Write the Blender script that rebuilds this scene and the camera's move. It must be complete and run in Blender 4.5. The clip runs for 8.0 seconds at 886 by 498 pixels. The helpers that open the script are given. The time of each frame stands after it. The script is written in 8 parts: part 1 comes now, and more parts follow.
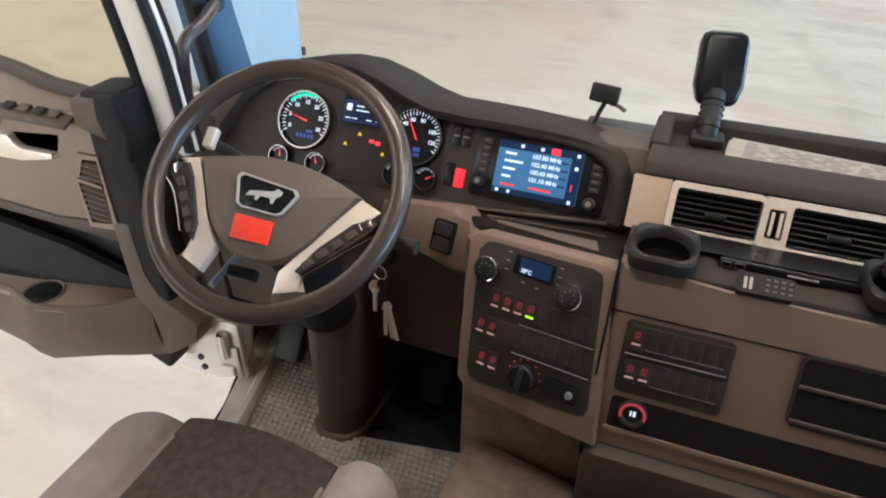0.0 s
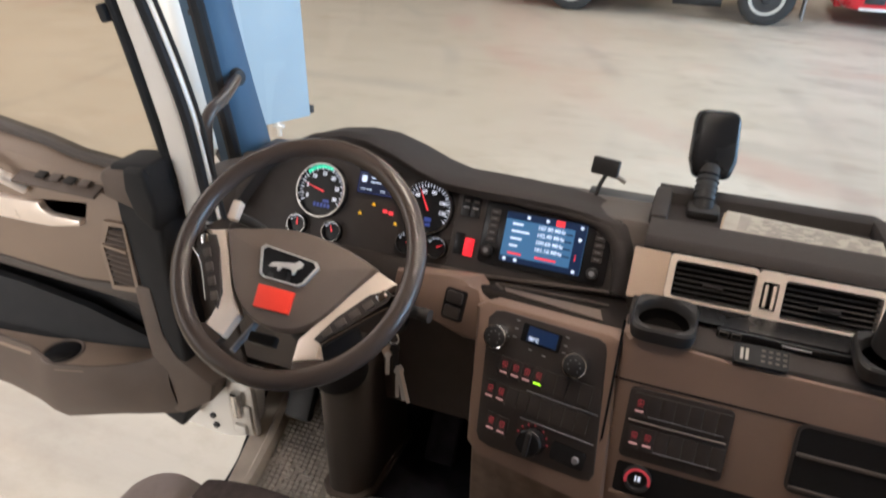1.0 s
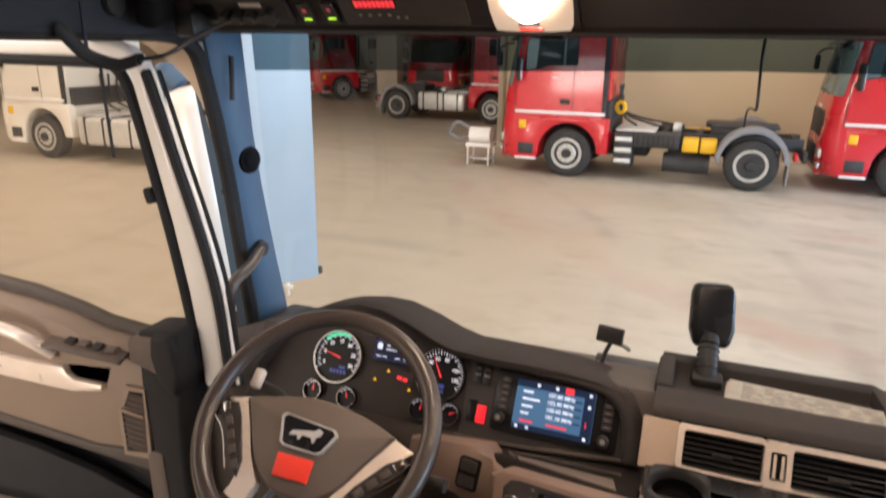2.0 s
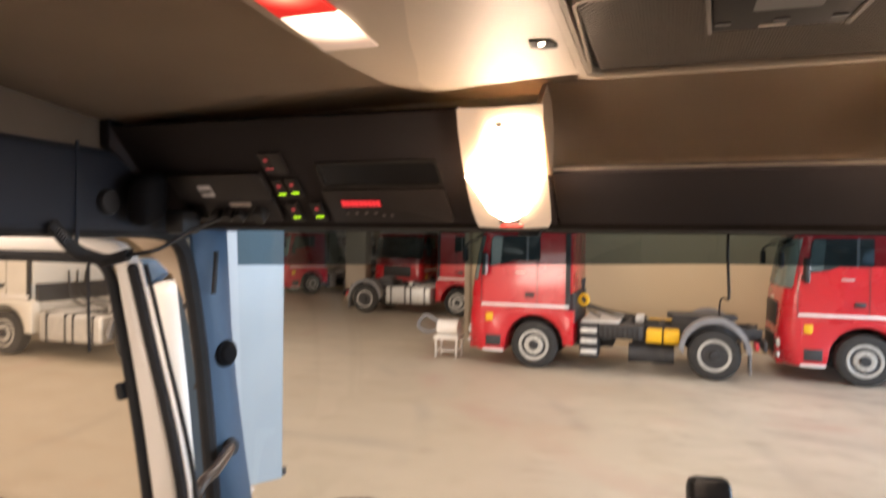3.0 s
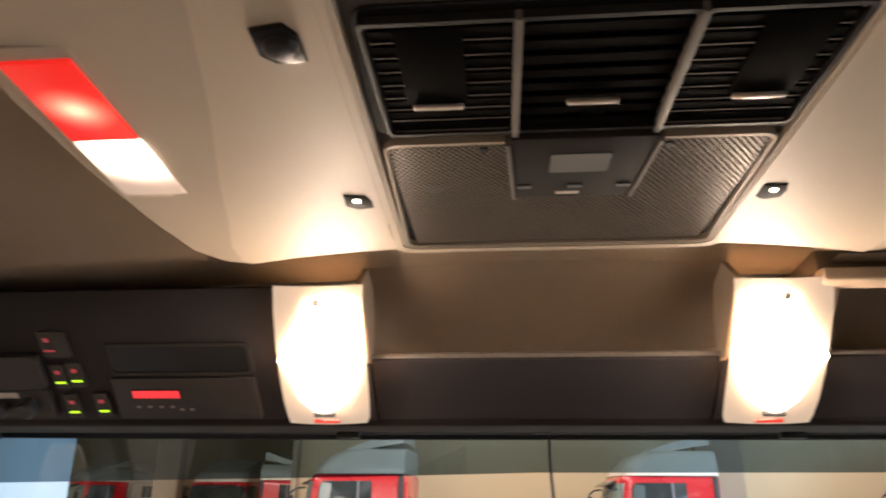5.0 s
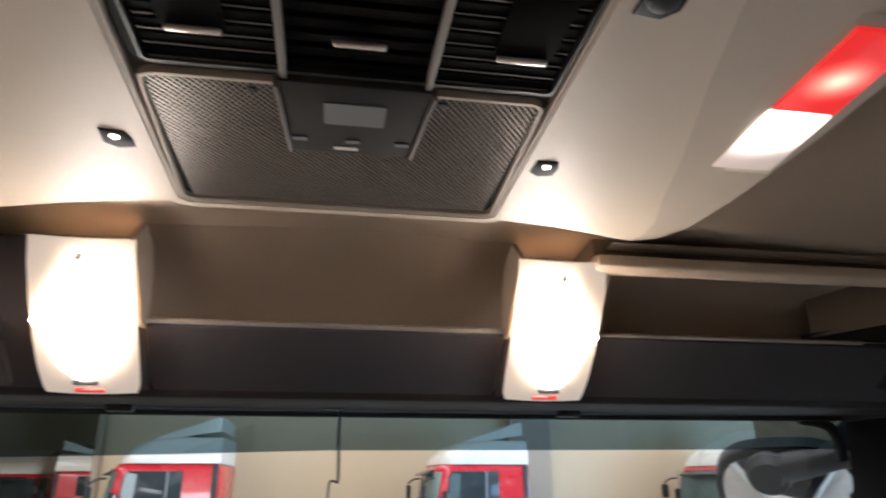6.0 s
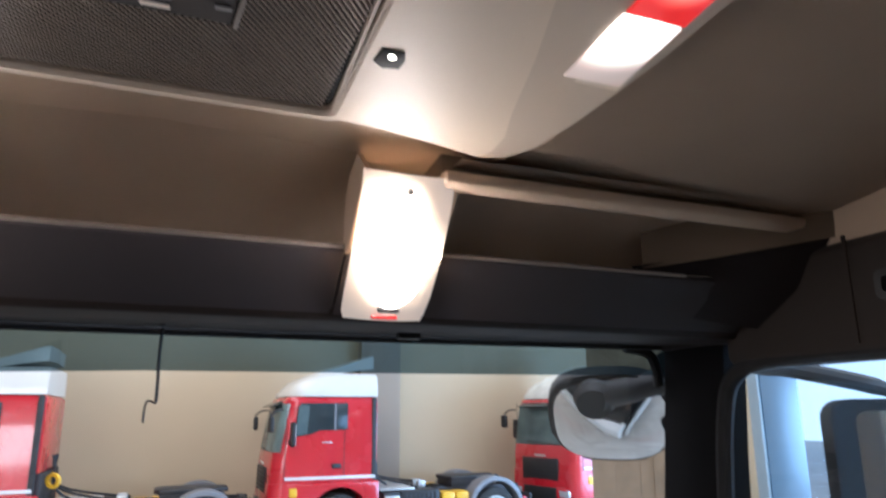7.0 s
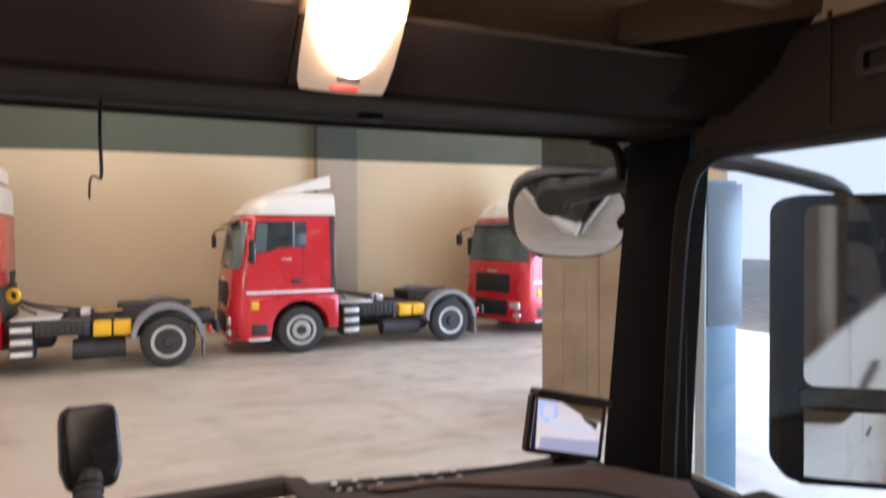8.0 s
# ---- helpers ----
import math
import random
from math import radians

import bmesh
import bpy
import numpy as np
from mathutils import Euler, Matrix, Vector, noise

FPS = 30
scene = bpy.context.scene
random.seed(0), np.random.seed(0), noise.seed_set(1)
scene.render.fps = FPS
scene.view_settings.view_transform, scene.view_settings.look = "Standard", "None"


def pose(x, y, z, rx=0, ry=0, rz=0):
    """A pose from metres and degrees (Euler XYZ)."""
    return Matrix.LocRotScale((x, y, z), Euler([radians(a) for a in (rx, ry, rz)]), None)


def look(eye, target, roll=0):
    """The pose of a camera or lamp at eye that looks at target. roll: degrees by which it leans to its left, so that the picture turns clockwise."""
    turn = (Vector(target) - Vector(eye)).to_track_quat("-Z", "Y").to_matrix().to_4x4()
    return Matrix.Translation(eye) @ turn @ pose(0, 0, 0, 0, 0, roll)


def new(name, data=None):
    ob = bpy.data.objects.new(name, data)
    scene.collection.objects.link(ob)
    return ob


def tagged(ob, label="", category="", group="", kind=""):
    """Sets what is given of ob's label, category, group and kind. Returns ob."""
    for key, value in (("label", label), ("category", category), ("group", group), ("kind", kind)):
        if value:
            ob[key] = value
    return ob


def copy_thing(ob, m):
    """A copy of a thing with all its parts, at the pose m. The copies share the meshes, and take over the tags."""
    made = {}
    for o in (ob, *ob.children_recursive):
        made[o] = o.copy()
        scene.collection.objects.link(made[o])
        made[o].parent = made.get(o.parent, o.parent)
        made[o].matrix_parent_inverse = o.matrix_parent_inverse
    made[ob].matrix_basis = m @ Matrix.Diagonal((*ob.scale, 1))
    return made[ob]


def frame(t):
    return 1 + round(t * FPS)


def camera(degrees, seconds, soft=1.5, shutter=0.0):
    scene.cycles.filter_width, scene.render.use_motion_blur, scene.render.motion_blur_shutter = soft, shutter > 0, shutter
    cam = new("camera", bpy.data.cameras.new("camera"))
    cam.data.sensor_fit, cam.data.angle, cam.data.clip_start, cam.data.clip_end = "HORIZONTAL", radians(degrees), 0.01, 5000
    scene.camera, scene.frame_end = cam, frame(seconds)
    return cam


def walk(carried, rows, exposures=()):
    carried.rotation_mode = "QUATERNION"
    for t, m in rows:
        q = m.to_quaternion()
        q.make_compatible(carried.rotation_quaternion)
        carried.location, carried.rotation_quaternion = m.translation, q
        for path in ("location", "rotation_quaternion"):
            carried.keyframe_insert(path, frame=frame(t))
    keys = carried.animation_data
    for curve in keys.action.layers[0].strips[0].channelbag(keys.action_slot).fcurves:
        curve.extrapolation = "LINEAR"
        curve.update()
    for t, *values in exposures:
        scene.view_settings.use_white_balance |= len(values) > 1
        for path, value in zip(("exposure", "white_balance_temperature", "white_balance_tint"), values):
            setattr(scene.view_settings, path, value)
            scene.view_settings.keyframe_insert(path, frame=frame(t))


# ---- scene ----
cam = camera(66.5, 8.0, 1.9, 0.5)
PATH = [
    (0, (-0.046, 0.091, 2.617), (-0.628, 1.637, 1.489), 0.7),
    (0.5, (-0.048, 0.085, 2.653), (-0.635, 1.643, 1.546), 0.8),
    (1, (-0.051, 0.055, 2.678), (-0.665, 1.671, 1.671), 0.8),
    (1.5, (-0.051, 0.024, 2.709), (-0.703, 1.731, 1.894), 0.8),
    (1.7, (-0.051, 0.012, 2.719), (-0.719, 1.754, 1.999), 0.8),
    (2.8, (-0.08, -0.025, 2.734), (-0.753, 1.851, 2.562), 0.8),
    (3, (-0.086, -0.016, 2.724), (-0.72, 1.881, 2.697), 0.7),
    (3.5, (-0.099, 0.01, 2.695), (-0.614, 1.919, 2.994), 0.6),
    (4, (-0.119, 0.02, 2.679), (-0.558, 1.912, 3.156), 0.6),
    (4.2, (-0.117, 0.021, 2.672), (-0.518, 1.904, 3.215), 0.7),
    (5.3, (-0.042, 0.065, 2.631), (-0.078, 1.943, 3.317), 0.2),
    (5.5, (-0.024, 0.071, 2.628), (0.03, 1.95, 3.309), 0.1),
    (6, (0.001, 0.084, 2.615), (0.311, 1.948, 3.27), -0.2),
    (6.5, (0.027, 0.11, 2.608), (0.564, 1.938, 3.214), -0.3),
    (7, (0.045, 0.142, 2.595), (0.76, 1.948, 3.072), -0.3),
    (7.5, (0.054, 0.174, 2.57), (0.879, 1.978, 2.827), -0.4),
    (8, (0.055, 0.204, 2.526), (0.907, 2.013, 2.487), -0.3),
]
# the film camera's own exposure and colour balance on the way: stops, kelvin, tint
LOOK = [(0, 0.42, 5600, 6), (0.5, 0.37, 5650, 7), (1, 0.28, 5900, 12), (1.5, 0.19, 6250, 15), (3, 0.18, 7350, 22), (4, 0.36, 7350, 22), (5.5, 0.31, 6050, 13), (6.5, 0.22, 5250, 11), (7.2, 0.12, 5250, 16), (7.6, 0.02, 5750, 20), (8, -0.1, 6700, 25)]
walk(cam, [(t, look(e, a, r)) for t, e, a, r in PATH], LOOK)

# ---- world and light ----
world = bpy.data.worlds.new("daylight")
scene.world = world
world.use_nodes = True
_wn = world.node_tree.nodes
_sky = _wn.new("ShaderNodeTexSky")
_sky.sky_type = "NISHITA"
_sky.sun_disc = False
_sky.sun_elevation = radians(38)
_sky.sun_rotation = radians(100)
world.node_tree.links.new(_sky.outputs["Color"], _wn["Background"].inputs["Color"])
_wn["Background"].inputs["Strength"].default_value = 0.15


def lamp(name, kind, m, energy, color, size=1.0, size_y=None, angle=None):
    d = bpy.data.lights.new(name, kind)
    d.energy, d.color = energy, color
    if kind == "AREA":
        d.shape, d.size, d.size_y = "RECTANGLE", size, size_y or size
    if angle:
        d.angle = radians(angle)
    ob = new(name, d)
    ob.matrix_world = m
    return ob


lamp("sun", "SUN", look((30, 4, 26), (0, 0, 0)), 3.4, (0.82, 0.93, 1.0), angle=2.0)
# lamps for assumed, unseen roof lights, and daylight through the open gate
# the two western strips stop short so the far bays stay dim
for _x, _y, _l, _e in ((-24.0, -4.0, 38.0, 1700), (-12.0, -4.0, 38.0, 2000), (0.0, 2.0, 51.0, 1900), (12.0, 2.0, 51.0, 1800)):
    lamp("roof_fill_daylight", "AREA", pose(_x, _y, 8.7, 0, 0, 0), _e, (1.0, 0.89, 0.80), 3.0, _l)
lamp("gate_daylight", "AREA", pose(14.9, 4.5, 2.6, 0, 90, 0), 3600, (0.48, 0.73, 1.0), 4.8, 18.0)

# fill lamp added at an assumed, unseen opening behind the cab
lamp("south_fill", "AREA", pose(-9.0, -24.9, 2.7, 90, 0, 0), 3000, (1.0, 0.94, 0.84), 12.0, 5.0)
# the two lit spot lights of the roof console
for _s in (-1, 1):
    lamp("console_spot", "AREA", pose(_s * 0.222, 0.724, 2.936, 0, 0, 0), 2.2, (1.0, 0.86, 0.70), 0.012)

# ---- materials ----


def M(name, col, rough=0.6, metal=0.0, var=0.12, scale=6.0, bump=0.0, bscale=300.0, spec=0.5, coat=0.0, stain=0.0, stain_col=(0.1, 0.08, 0.06)):
    m = bpy.data.materials.new(name)
    m.use_nodes = True
    nt = m.node_tree
    n, l = nt.nodes, nt.links
    b = n["Principled BSDF"]
    b.inputs["Metallic"].default_value = metal
    b.inputs["Specular IOR Level"].default_value = spec
    b.inputs["Coat Weight"].default_value = coat
    b.inputs["Coat Roughness"].default_value = 0.08
    tc = n.new("ShaderNodeTexCoord")
    a = n.new("ShaderNodeTexNoise")
    a.inputs["Scale"].default_value, a.inputs["Detail"].default_value = scale, 5
    l.new(tc.outputs["Object"], a.inputs["Vector"])
    r = n.new("ShaderNodeValToRGB")
    r.color_ramp.elements[0].position, r.color_ramp.elements[1].position = 0.3, 0.7
    r.color_ramp.elements[0].color = (*[c * (1 - var) for c in col], 1)
    r.color_ramp.elements[1].color = (*[min(1, c * (1 + var)) for c in col], 1)
    l.new(a.outputs["Fac"], r.inputs["Fac"])
    out = r.outputs["Color"]
    f = n.new("ShaderNodeTexNoise")
    f.inputs["Scale"].default_value, f.inputs["Detail"].default_value = bscale, 3
    l.new(tc.outputs["Object"], f.inputs["Vector"])
    if stain:
        s = n.new("ShaderNodeTexNoise")
        s.inputs["Scale"].default_value, s.inputs["Detail"].default_value, s.inputs["Roughness"].default_value = scale * 0.23, 8, 0.7
        l.new(tc.outputs["Object"], s.inputs["Vector"])
        q = n.new("ShaderNodeMapRange")
        q.inputs["From Min"].default_value, q.inputs["From Max"].default_value, q.inputs["To Max"].default_value = 0.5, 0.75, stain
        l.new(s.outputs["Fac"], q.inputs["Value"])
        x = n.new("ShaderNodeMix")
        x.data_type = "RGBA"
        x.inputs["B"].default_value = (*stain_col, 1)
        l.new(q.outputs["Result"], x.inputs["Factor"])
        l.new(out, x.inputs["A"])
        out = x.outputs["Result"]
    l.new(out, b.inputs["Base Color"])
    g = n.new("ShaderNodeMapRange")
    g.inputs["To Min"].default_value, g.inputs["To Max"].default_value = max(0.02, rough - 0.08), min(1, rough + 0.08)
    l.new(a.outputs["Fac"], g.inputs["Value"])
    l.new(g.outputs["Result"], b.inputs["Roughness"])
    if bump:
        u = n.new("ShaderNodeBump")
        u.inputs["Strength"].default_value, u.inputs["Distance"].default_value = bump, 0.002
        l.new(f.outputs["Fac"], u.inputs["Height"])
        l.new(u.outputs["Normal"], b.inputs["Normal"])
    return m


def emit(name, col, strength):
    m = bpy.data.materials.new(name)
    m.use_nodes = True
    b = m.node_tree.nodes["Principled BSDF"]
    b.inputs["Base Color"].default_value = (*[c * 0.5 for c in col], 1)
    b.inputs["Roughness"].default_value = 0.3
    b.inputs["Emission Color"].default_value = (*col, 1)
    b.inputs["Emission Strength"].default_value = strength
    return m


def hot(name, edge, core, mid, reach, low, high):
    """A lit lens; its bulb's hot spot is painted in as an emission falloff."""
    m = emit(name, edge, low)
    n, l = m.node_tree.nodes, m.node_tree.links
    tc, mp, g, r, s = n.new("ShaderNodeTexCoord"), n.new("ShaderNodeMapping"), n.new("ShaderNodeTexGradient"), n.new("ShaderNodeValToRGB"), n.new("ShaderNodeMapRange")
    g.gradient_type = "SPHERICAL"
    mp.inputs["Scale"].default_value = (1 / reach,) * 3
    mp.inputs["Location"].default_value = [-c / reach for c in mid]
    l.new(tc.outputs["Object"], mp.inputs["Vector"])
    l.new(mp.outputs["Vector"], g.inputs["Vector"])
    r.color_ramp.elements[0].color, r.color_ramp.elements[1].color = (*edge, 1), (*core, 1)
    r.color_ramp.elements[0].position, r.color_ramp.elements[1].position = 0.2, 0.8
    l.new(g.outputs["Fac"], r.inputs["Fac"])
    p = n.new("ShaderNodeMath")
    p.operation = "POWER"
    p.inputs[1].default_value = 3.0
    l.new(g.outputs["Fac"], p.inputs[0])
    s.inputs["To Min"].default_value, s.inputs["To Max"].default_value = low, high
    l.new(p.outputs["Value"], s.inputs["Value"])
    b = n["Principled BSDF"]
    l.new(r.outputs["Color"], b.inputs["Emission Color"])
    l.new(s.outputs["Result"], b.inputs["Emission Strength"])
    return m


def glass(name, tint, gloss_rough=0.02):
    m = bpy.data.materials.new(name)
    m.use_nodes = True
    n, l = m.node_tree.nodes, m.node_tree.links
    n.remove(n["Principled BSDF"])
    t, g, f, x = n.new("ShaderNodeBsdfTransparent"), n.new("ShaderNodeBsdfGlossy"), n.new("ShaderNodeLayerWeight"), n.new("ShaderNodeMixShader")
    t.inputs["Color"].default_value = (*tint, 1)
    g.inputs["Roughness"].default_value = gloss_rough
    f.inputs["Blend"].default_value = 0.5
    w = n.new("ShaderNodeMath")
    w.operation = "POWER"
    w.inputs[1].default_value = 4.0
    k = n.new("ShaderNodeMath")
    k.operation = "MULTIPLY_ADD"
    k.inputs[1].default_value, k.inputs[2].default_value = 0.35, 0.035
    l.new(f.outputs["Facing"], w.inputs[0])
    l.new(w.outputs["Value"], k.inputs[0])
    l.new(k.outputs["Value"], x.inputs["Fac"])
    l.new(t.outputs["BSDF"], x.inputs[1])
    l.new(g.outputs["BSDF"], x.inputs[2])
    l.new(x.outputs["Shader"], n["Material Output"].inputs["Surface"])
    return m


def concrete():
    """Worn pale floor: cloudy patches, long driving marks and reddish spills."""
    m = M("polished concrete", (0.49, 0.475, 0.43), 0.5, var=0.16, scale=0.45, bump=0.15, bscale=40, stain=0.4, stain_col=(0.33, 0.29, 0.25))
    n, l = m.node_tree.nodes, m.node_tree.links
    b = n["Principled BSDF"]
    out = b.inputs["Base Color"].links[0].from_socket
    tc = n.new("ShaderNodeTexCoord")
    for sx, sy, turn, lo, hi, top, col in ((0.10, 1.3, 4, 0.52, 0.70, 0.52, (0.29, 0.265, 0.24)), (0.3, 2.2, -12, 0.55, 0.70, 0.42, (0.25, 0.23, 0.215)), (0.35, 0.8, 14, 0.56, 0.72, 0.6, (0.46, 0.28, 0.22)), (1.4, 1.9, 30, 0.52, 0.68, 0.72, (0.27, 0.245, 0.22)), (0.5, 0.7, 0, 0.52, 0.72, 0.65, (0.64, 0.61, 0.57)), (3.0, 4.6, 50, 0.54, 0.68, 0.4, (0.31, 0.29, 0.265))):
        mp, no, q, x = n.new("ShaderNodeMapping"), n.new("ShaderNodeTexNoise"), n.new("ShaderNodeMapRange"), n.new("ShaderNodeMix")
        mp.inputs["Scale"].default_value, mp.inputs["Rotation"].default_value = (sx, sy, 1), (0, 0, radians(turn))
        mp.inputs["Location"].default_value = (sx * 3 + hi, sy, turn)
        no.inputs["Scale"].default_value, no.inputs["Detail"].default_value, no.inputs["Roughness"].default_value = 1.0, 7, 0.65
        q.inputs["From Min"].default_value, q.inputs["From Max"].default_value, q.inputs["To Max"].default_value = lo, hi, top
        x.data_type = "RGBA"
        x.inputs["B"].default_value = (*col, 1)
        l.new(tc.outputs["Object"], mp.inputs["Vector"])
        l.new(mp.outputs["Vector"], no.inputs["Vector"])
        l.new(no.outputs["Fac"], q.inputs["Value"])
        l.new(q.outputs["Result"], x.inputs["Factor"])
        l.new(out, x.inputs["A"])
        out = x.outputs["Result"]
    # the floor turns yellower towards the western bays, broken up by noise
    sx, no, ad, q, x = n.new("ShaderNodeSeparateXYZ"), n.new("ShaderNodeTexNoise"), n.new("ShaderNodeMath"), n.new("ShaderNodeMapRange"), n.new("ShaderNodeMix")
    no.inputs["Scale"].default_value, no.inputs["Detail"].default_value = 0.25, 6
    ad.operation = "MULTIPLY_ADD"
    ad.inputs[1].default_value = 9.0
    q.inputs["From Min"].default_value, q.inputs["From Max"].default_value, q.inputs["To Min"].default_value, q.inputs["To Max"].default_value = 1.5, 9.5, 0.72, 0.0
    x.data_type = "RGBA"
    x.inputs["B"].default_value = (0.42, 0.345, 0.24, 1)
    l.new(tc.outputs["Object"], sx.inputs["Vector"])
    l.new(tc.outputs["Object"], no.inputs["Vector"])
    l.new(no.outputs["Fac"], ad.inputs[0])
    l.new(sx.outputs["X"], ad.inputs[2])
    l.new(ad.outputs["Value"], q.inputs["Value"])
    l.new(q.outputs["Result"], x.inputs["Factor"])
    l.new(out, x.inputs["A"])
    out = x.outputs["Result"]
    # curved tyre marks, broken up by noise
    for cx, cy, s, lo, top, col in ((-4.0, -9.0, 0.10, 0.93, 0.32, (0.20, 0.18, 0.165)), (9.0, 19.0, 0.075, 0.93, 0.5, (0.40, 0.25, 0.20)), (-14.0, 6.0, 0.13, 0.95, 0.3, (0.22, 0.20, 0.18))):
        mp, wv, no, q, k, x = n.new("ShaderNodeMapping"), n.new("ShaderNodeTexWave"), n.new("ShaderNodeTexNoise"), n.new("ShaderNodeMapRange"), n.new("ShaderNodeMapRange"), n.new("ShaderNodeMix")
        mp.inputs["Location"].default_value = (-cx, -cy, 0)
        wv.wave_type, wv.rings_direction = "RINGS", "Z"
        wv.inputs["Scale"].default_value, wv.inputs["Distortion"].default_value, wv.inputs["Detail"].default_value, wv.inputs["Detail Scale"].default_value = s, 2.2, 2, 0.7
        no.inputs["Scale"].default_value, no.inputs["Detail"].default_value = 0.55, 6
        q.inputs["From Min"].default_value, q.inputs["From Max"].default_value, q.inputs["To Max"].default_value = lo, 1.0, top
        k.inputs["From Min"].default_value, k.inputs["From Max"].default_value = 0.45, 0.65
        mul = n.new("ShaderNodeMath")
        mul.operation = "MULTIPLY"
        x.data_type = "RGBA"
        x.inputs["B"].default_value = (*col, 1)
        l.new(tc.outputs["Object"], mp.inputs["Vector"])
        l.new(mp.outputs["Vector"], wv.inputs["Vector"])
        l.new(mp.outputs["Vector"], no.inputs["Vector"])
        l.new(wv.outputs["Fac"], q.inputs["Value"])
        l.new(no.outputs["Fac"], k.inputs["Value"])
        l.new(q.outputs["Result"], mul.inputs[0])
        l.new(k.outputs["Result"], mul.inputs[1])
        l.new(mul.outputs["Value"], x.inputs["Factor"])
        l.new(out, x.inputs["A"])
        out = x.outputs["Result"]
    l.new(out, b.inputs["Base Color"])
    return m


CONCRETE = concrete()
WALL = M("painted hall wall", (0.60, 0.475, 0.31), 0.8, var=0.06, scale=0.4, bump=0.2, bscale=30)
WALL_DARK = M("darker beige hall column", (0.36, 0.29, 0.215), 0.8, var=0.08, scale=0.8, bump=0.2, bscale=30)
ROOF_MAT = M("hall roof sheet", (0.5, 0.48, 0.44), 0.7, var=0.08)
WHITE_PANEL = M("white coated panel", (0.28, 0.345, 0.39), 0.35, var=0.04, scale=2, stain=0.15, stain_col=(0.55, 0.55, 0.55))
GREY_PANEL = M("blue-grey panel behind film", (0.11, 0.18, 0.26), 0.3, var=0.05, scale=2)
BLUE_PANEL = M("pale blue coated panel", (0.10, 0.24, 0.40), 0.4, var=0.05, scale=2, stain=0.15, stain_col=(0.5, 0.52, 0.54))
WOOD = M("weathered plywood", (0.26, 0.185, 0.115), 0.8, var=0.18, scale=2.5, bump=0.15, bscale=25, stain=0.45, stain_col=(0.36, 0.30, 0.24))
RED = M("red truck paint", (0.55, 0.012, 0.022), 0.28, var=0.05, scale=1.5, coat=0.6)
WHITE_PAINT = M("white truck paint", (0.72, 0.69, 0.62), 0.3, var=0.04, scale=1.5, coat=0.5)
# the cream of the door frame with shade put into its colour
JAMB = M("cream jamb darkened for shade", (0.46, 0.37, 0.28), 0.45, var=0.06, scale=6, coat=0.2)
CREAM = M("cream painted sheet metal", (0.80, 0.77, 0.72), 0.35, var=0.05, scale=6, coat=0.3)
TYRE = M("tyre rubber", (0.028, 0.027, 0.026), 0.85, var=0.2, scale=9, bump=0.4, bscale=60)
RIM = M("silver wheel steel", (0.44, 0.43, 0.40), 0.38, 0.3, var=0.12, scale=8)
DISH = M("dull grey wheel dish", (0.16, 0.155, 0.15), 0.5, 0.2, var=0.2, scale=10)
CHASSIS = M("black chassis steel", (0.035, 0.035, 0.037), 0.6, 0.2, var=0.3, scale=5, bump=0.3, bscale=60)
GREY_PLASTIC = M("mid grey plastic", (0.20, 0.20, 0.21), 0.6, var=0.1, scale=5)
SILVER = M("brushed aluminium", (0.6, 0.6, 0.58), 0.38, 0.4, var=0.1, scale=12)
YELLOW = M("yellow plastic", (0.75, 0.42, 0.01), 0.45, var=0.05)
BLACK_PLASTIC = M("black plastic", (0.02, 0.019, 0.019), 0.5, var=0.15, scale=10, bump=0.1, spec=0.35)
GLASS_DARK = M("dark vehicle glass", (0.03, 0.038, 0.04), 0.12, var=0.2, scale=3, spec=0.22)
GLASS_MID = M("grey-green quarter light", (0.09, 0.12, 0.12), 0.12, var=0.2, scale=2, spec=0.3)
# pale teal base stands in for what the windscreens reflect
GLASS_TEAL = M("windscreen with painted teal reflection", (0.27, 0.37, 0.35), 0.06, var=0.3, scale=1.5, spec=0.8)
LAMP_CLEAR = M("clear headlamp", (0.6, 0.6, 0.6), 0.12, 0.3, var=0.1, scale=30)
STRIPE = M("white reflective stripe", (0.75, 0.73, 0.72), 0.4, var=0.05)

DASH = M("charcoal soft dash plastic", (0.074, 0.061, 0.053), 0.55, var=0.12, scale=14, bump=0.35, bscale=700, spec=0.3)
DASH_TOP = M("dark grained dash top", (0.036, 0.031, 0.029), 0.7, var=0.12, scale=10, bump=0.4, bscale=700, spec=0.18)
TAN = M("taupe dash plastic", (0.182, 0.122, 0.092), 0.5, var=0.06, scale=9, bump=0.25, bscale=800, spec=0.35)
TUNNEL = M("brown tunnel carpet", (0.17, 0.125, 0.095), 0.9, var=0.18, scale=40, bump=0.4, bscale=500, spec=0.15)
BEIGE_TRIM = M("beige satin trim", (0.50, 0.39, 0.30), 0.38, var=0.05, scale=10)
SATIN = M("satin silver trim", (0.80, 0.70, 0.61), 0.3, 0.25, var=0.05, scale=20)
CHROME = M("chrome", (0.8, 0.8, 0.8), 0.14, 1.0, var=0.03)
LEATHER = M("black wheel leather", (0.060, 0.046, 0.039), 0.24, var=0.06, scale=5, bump=0.12, bscale=1200)
HUB_MAT = M("brown grey hub plastic", (0.135, 0.105, 0.086), 0.5, var=0.06, scale=20, bump=0.25, bscale=900, spec=0.35)
PIANO = M("gloss black", (0.012, 0.012, 0.013), 0.25, var=0.05, spec=0.3)
PANEL_BLACK = M("matt black panel", (0.034, 0.028, 0.0255), 0.45, var=0.15, scale=18, bump=0.1, spec=0.3)
RUBBER = M("black rubber seal", (0.018, 0.018, 0.019), 0.75, spec=0.25, var=0.2, scale=20)
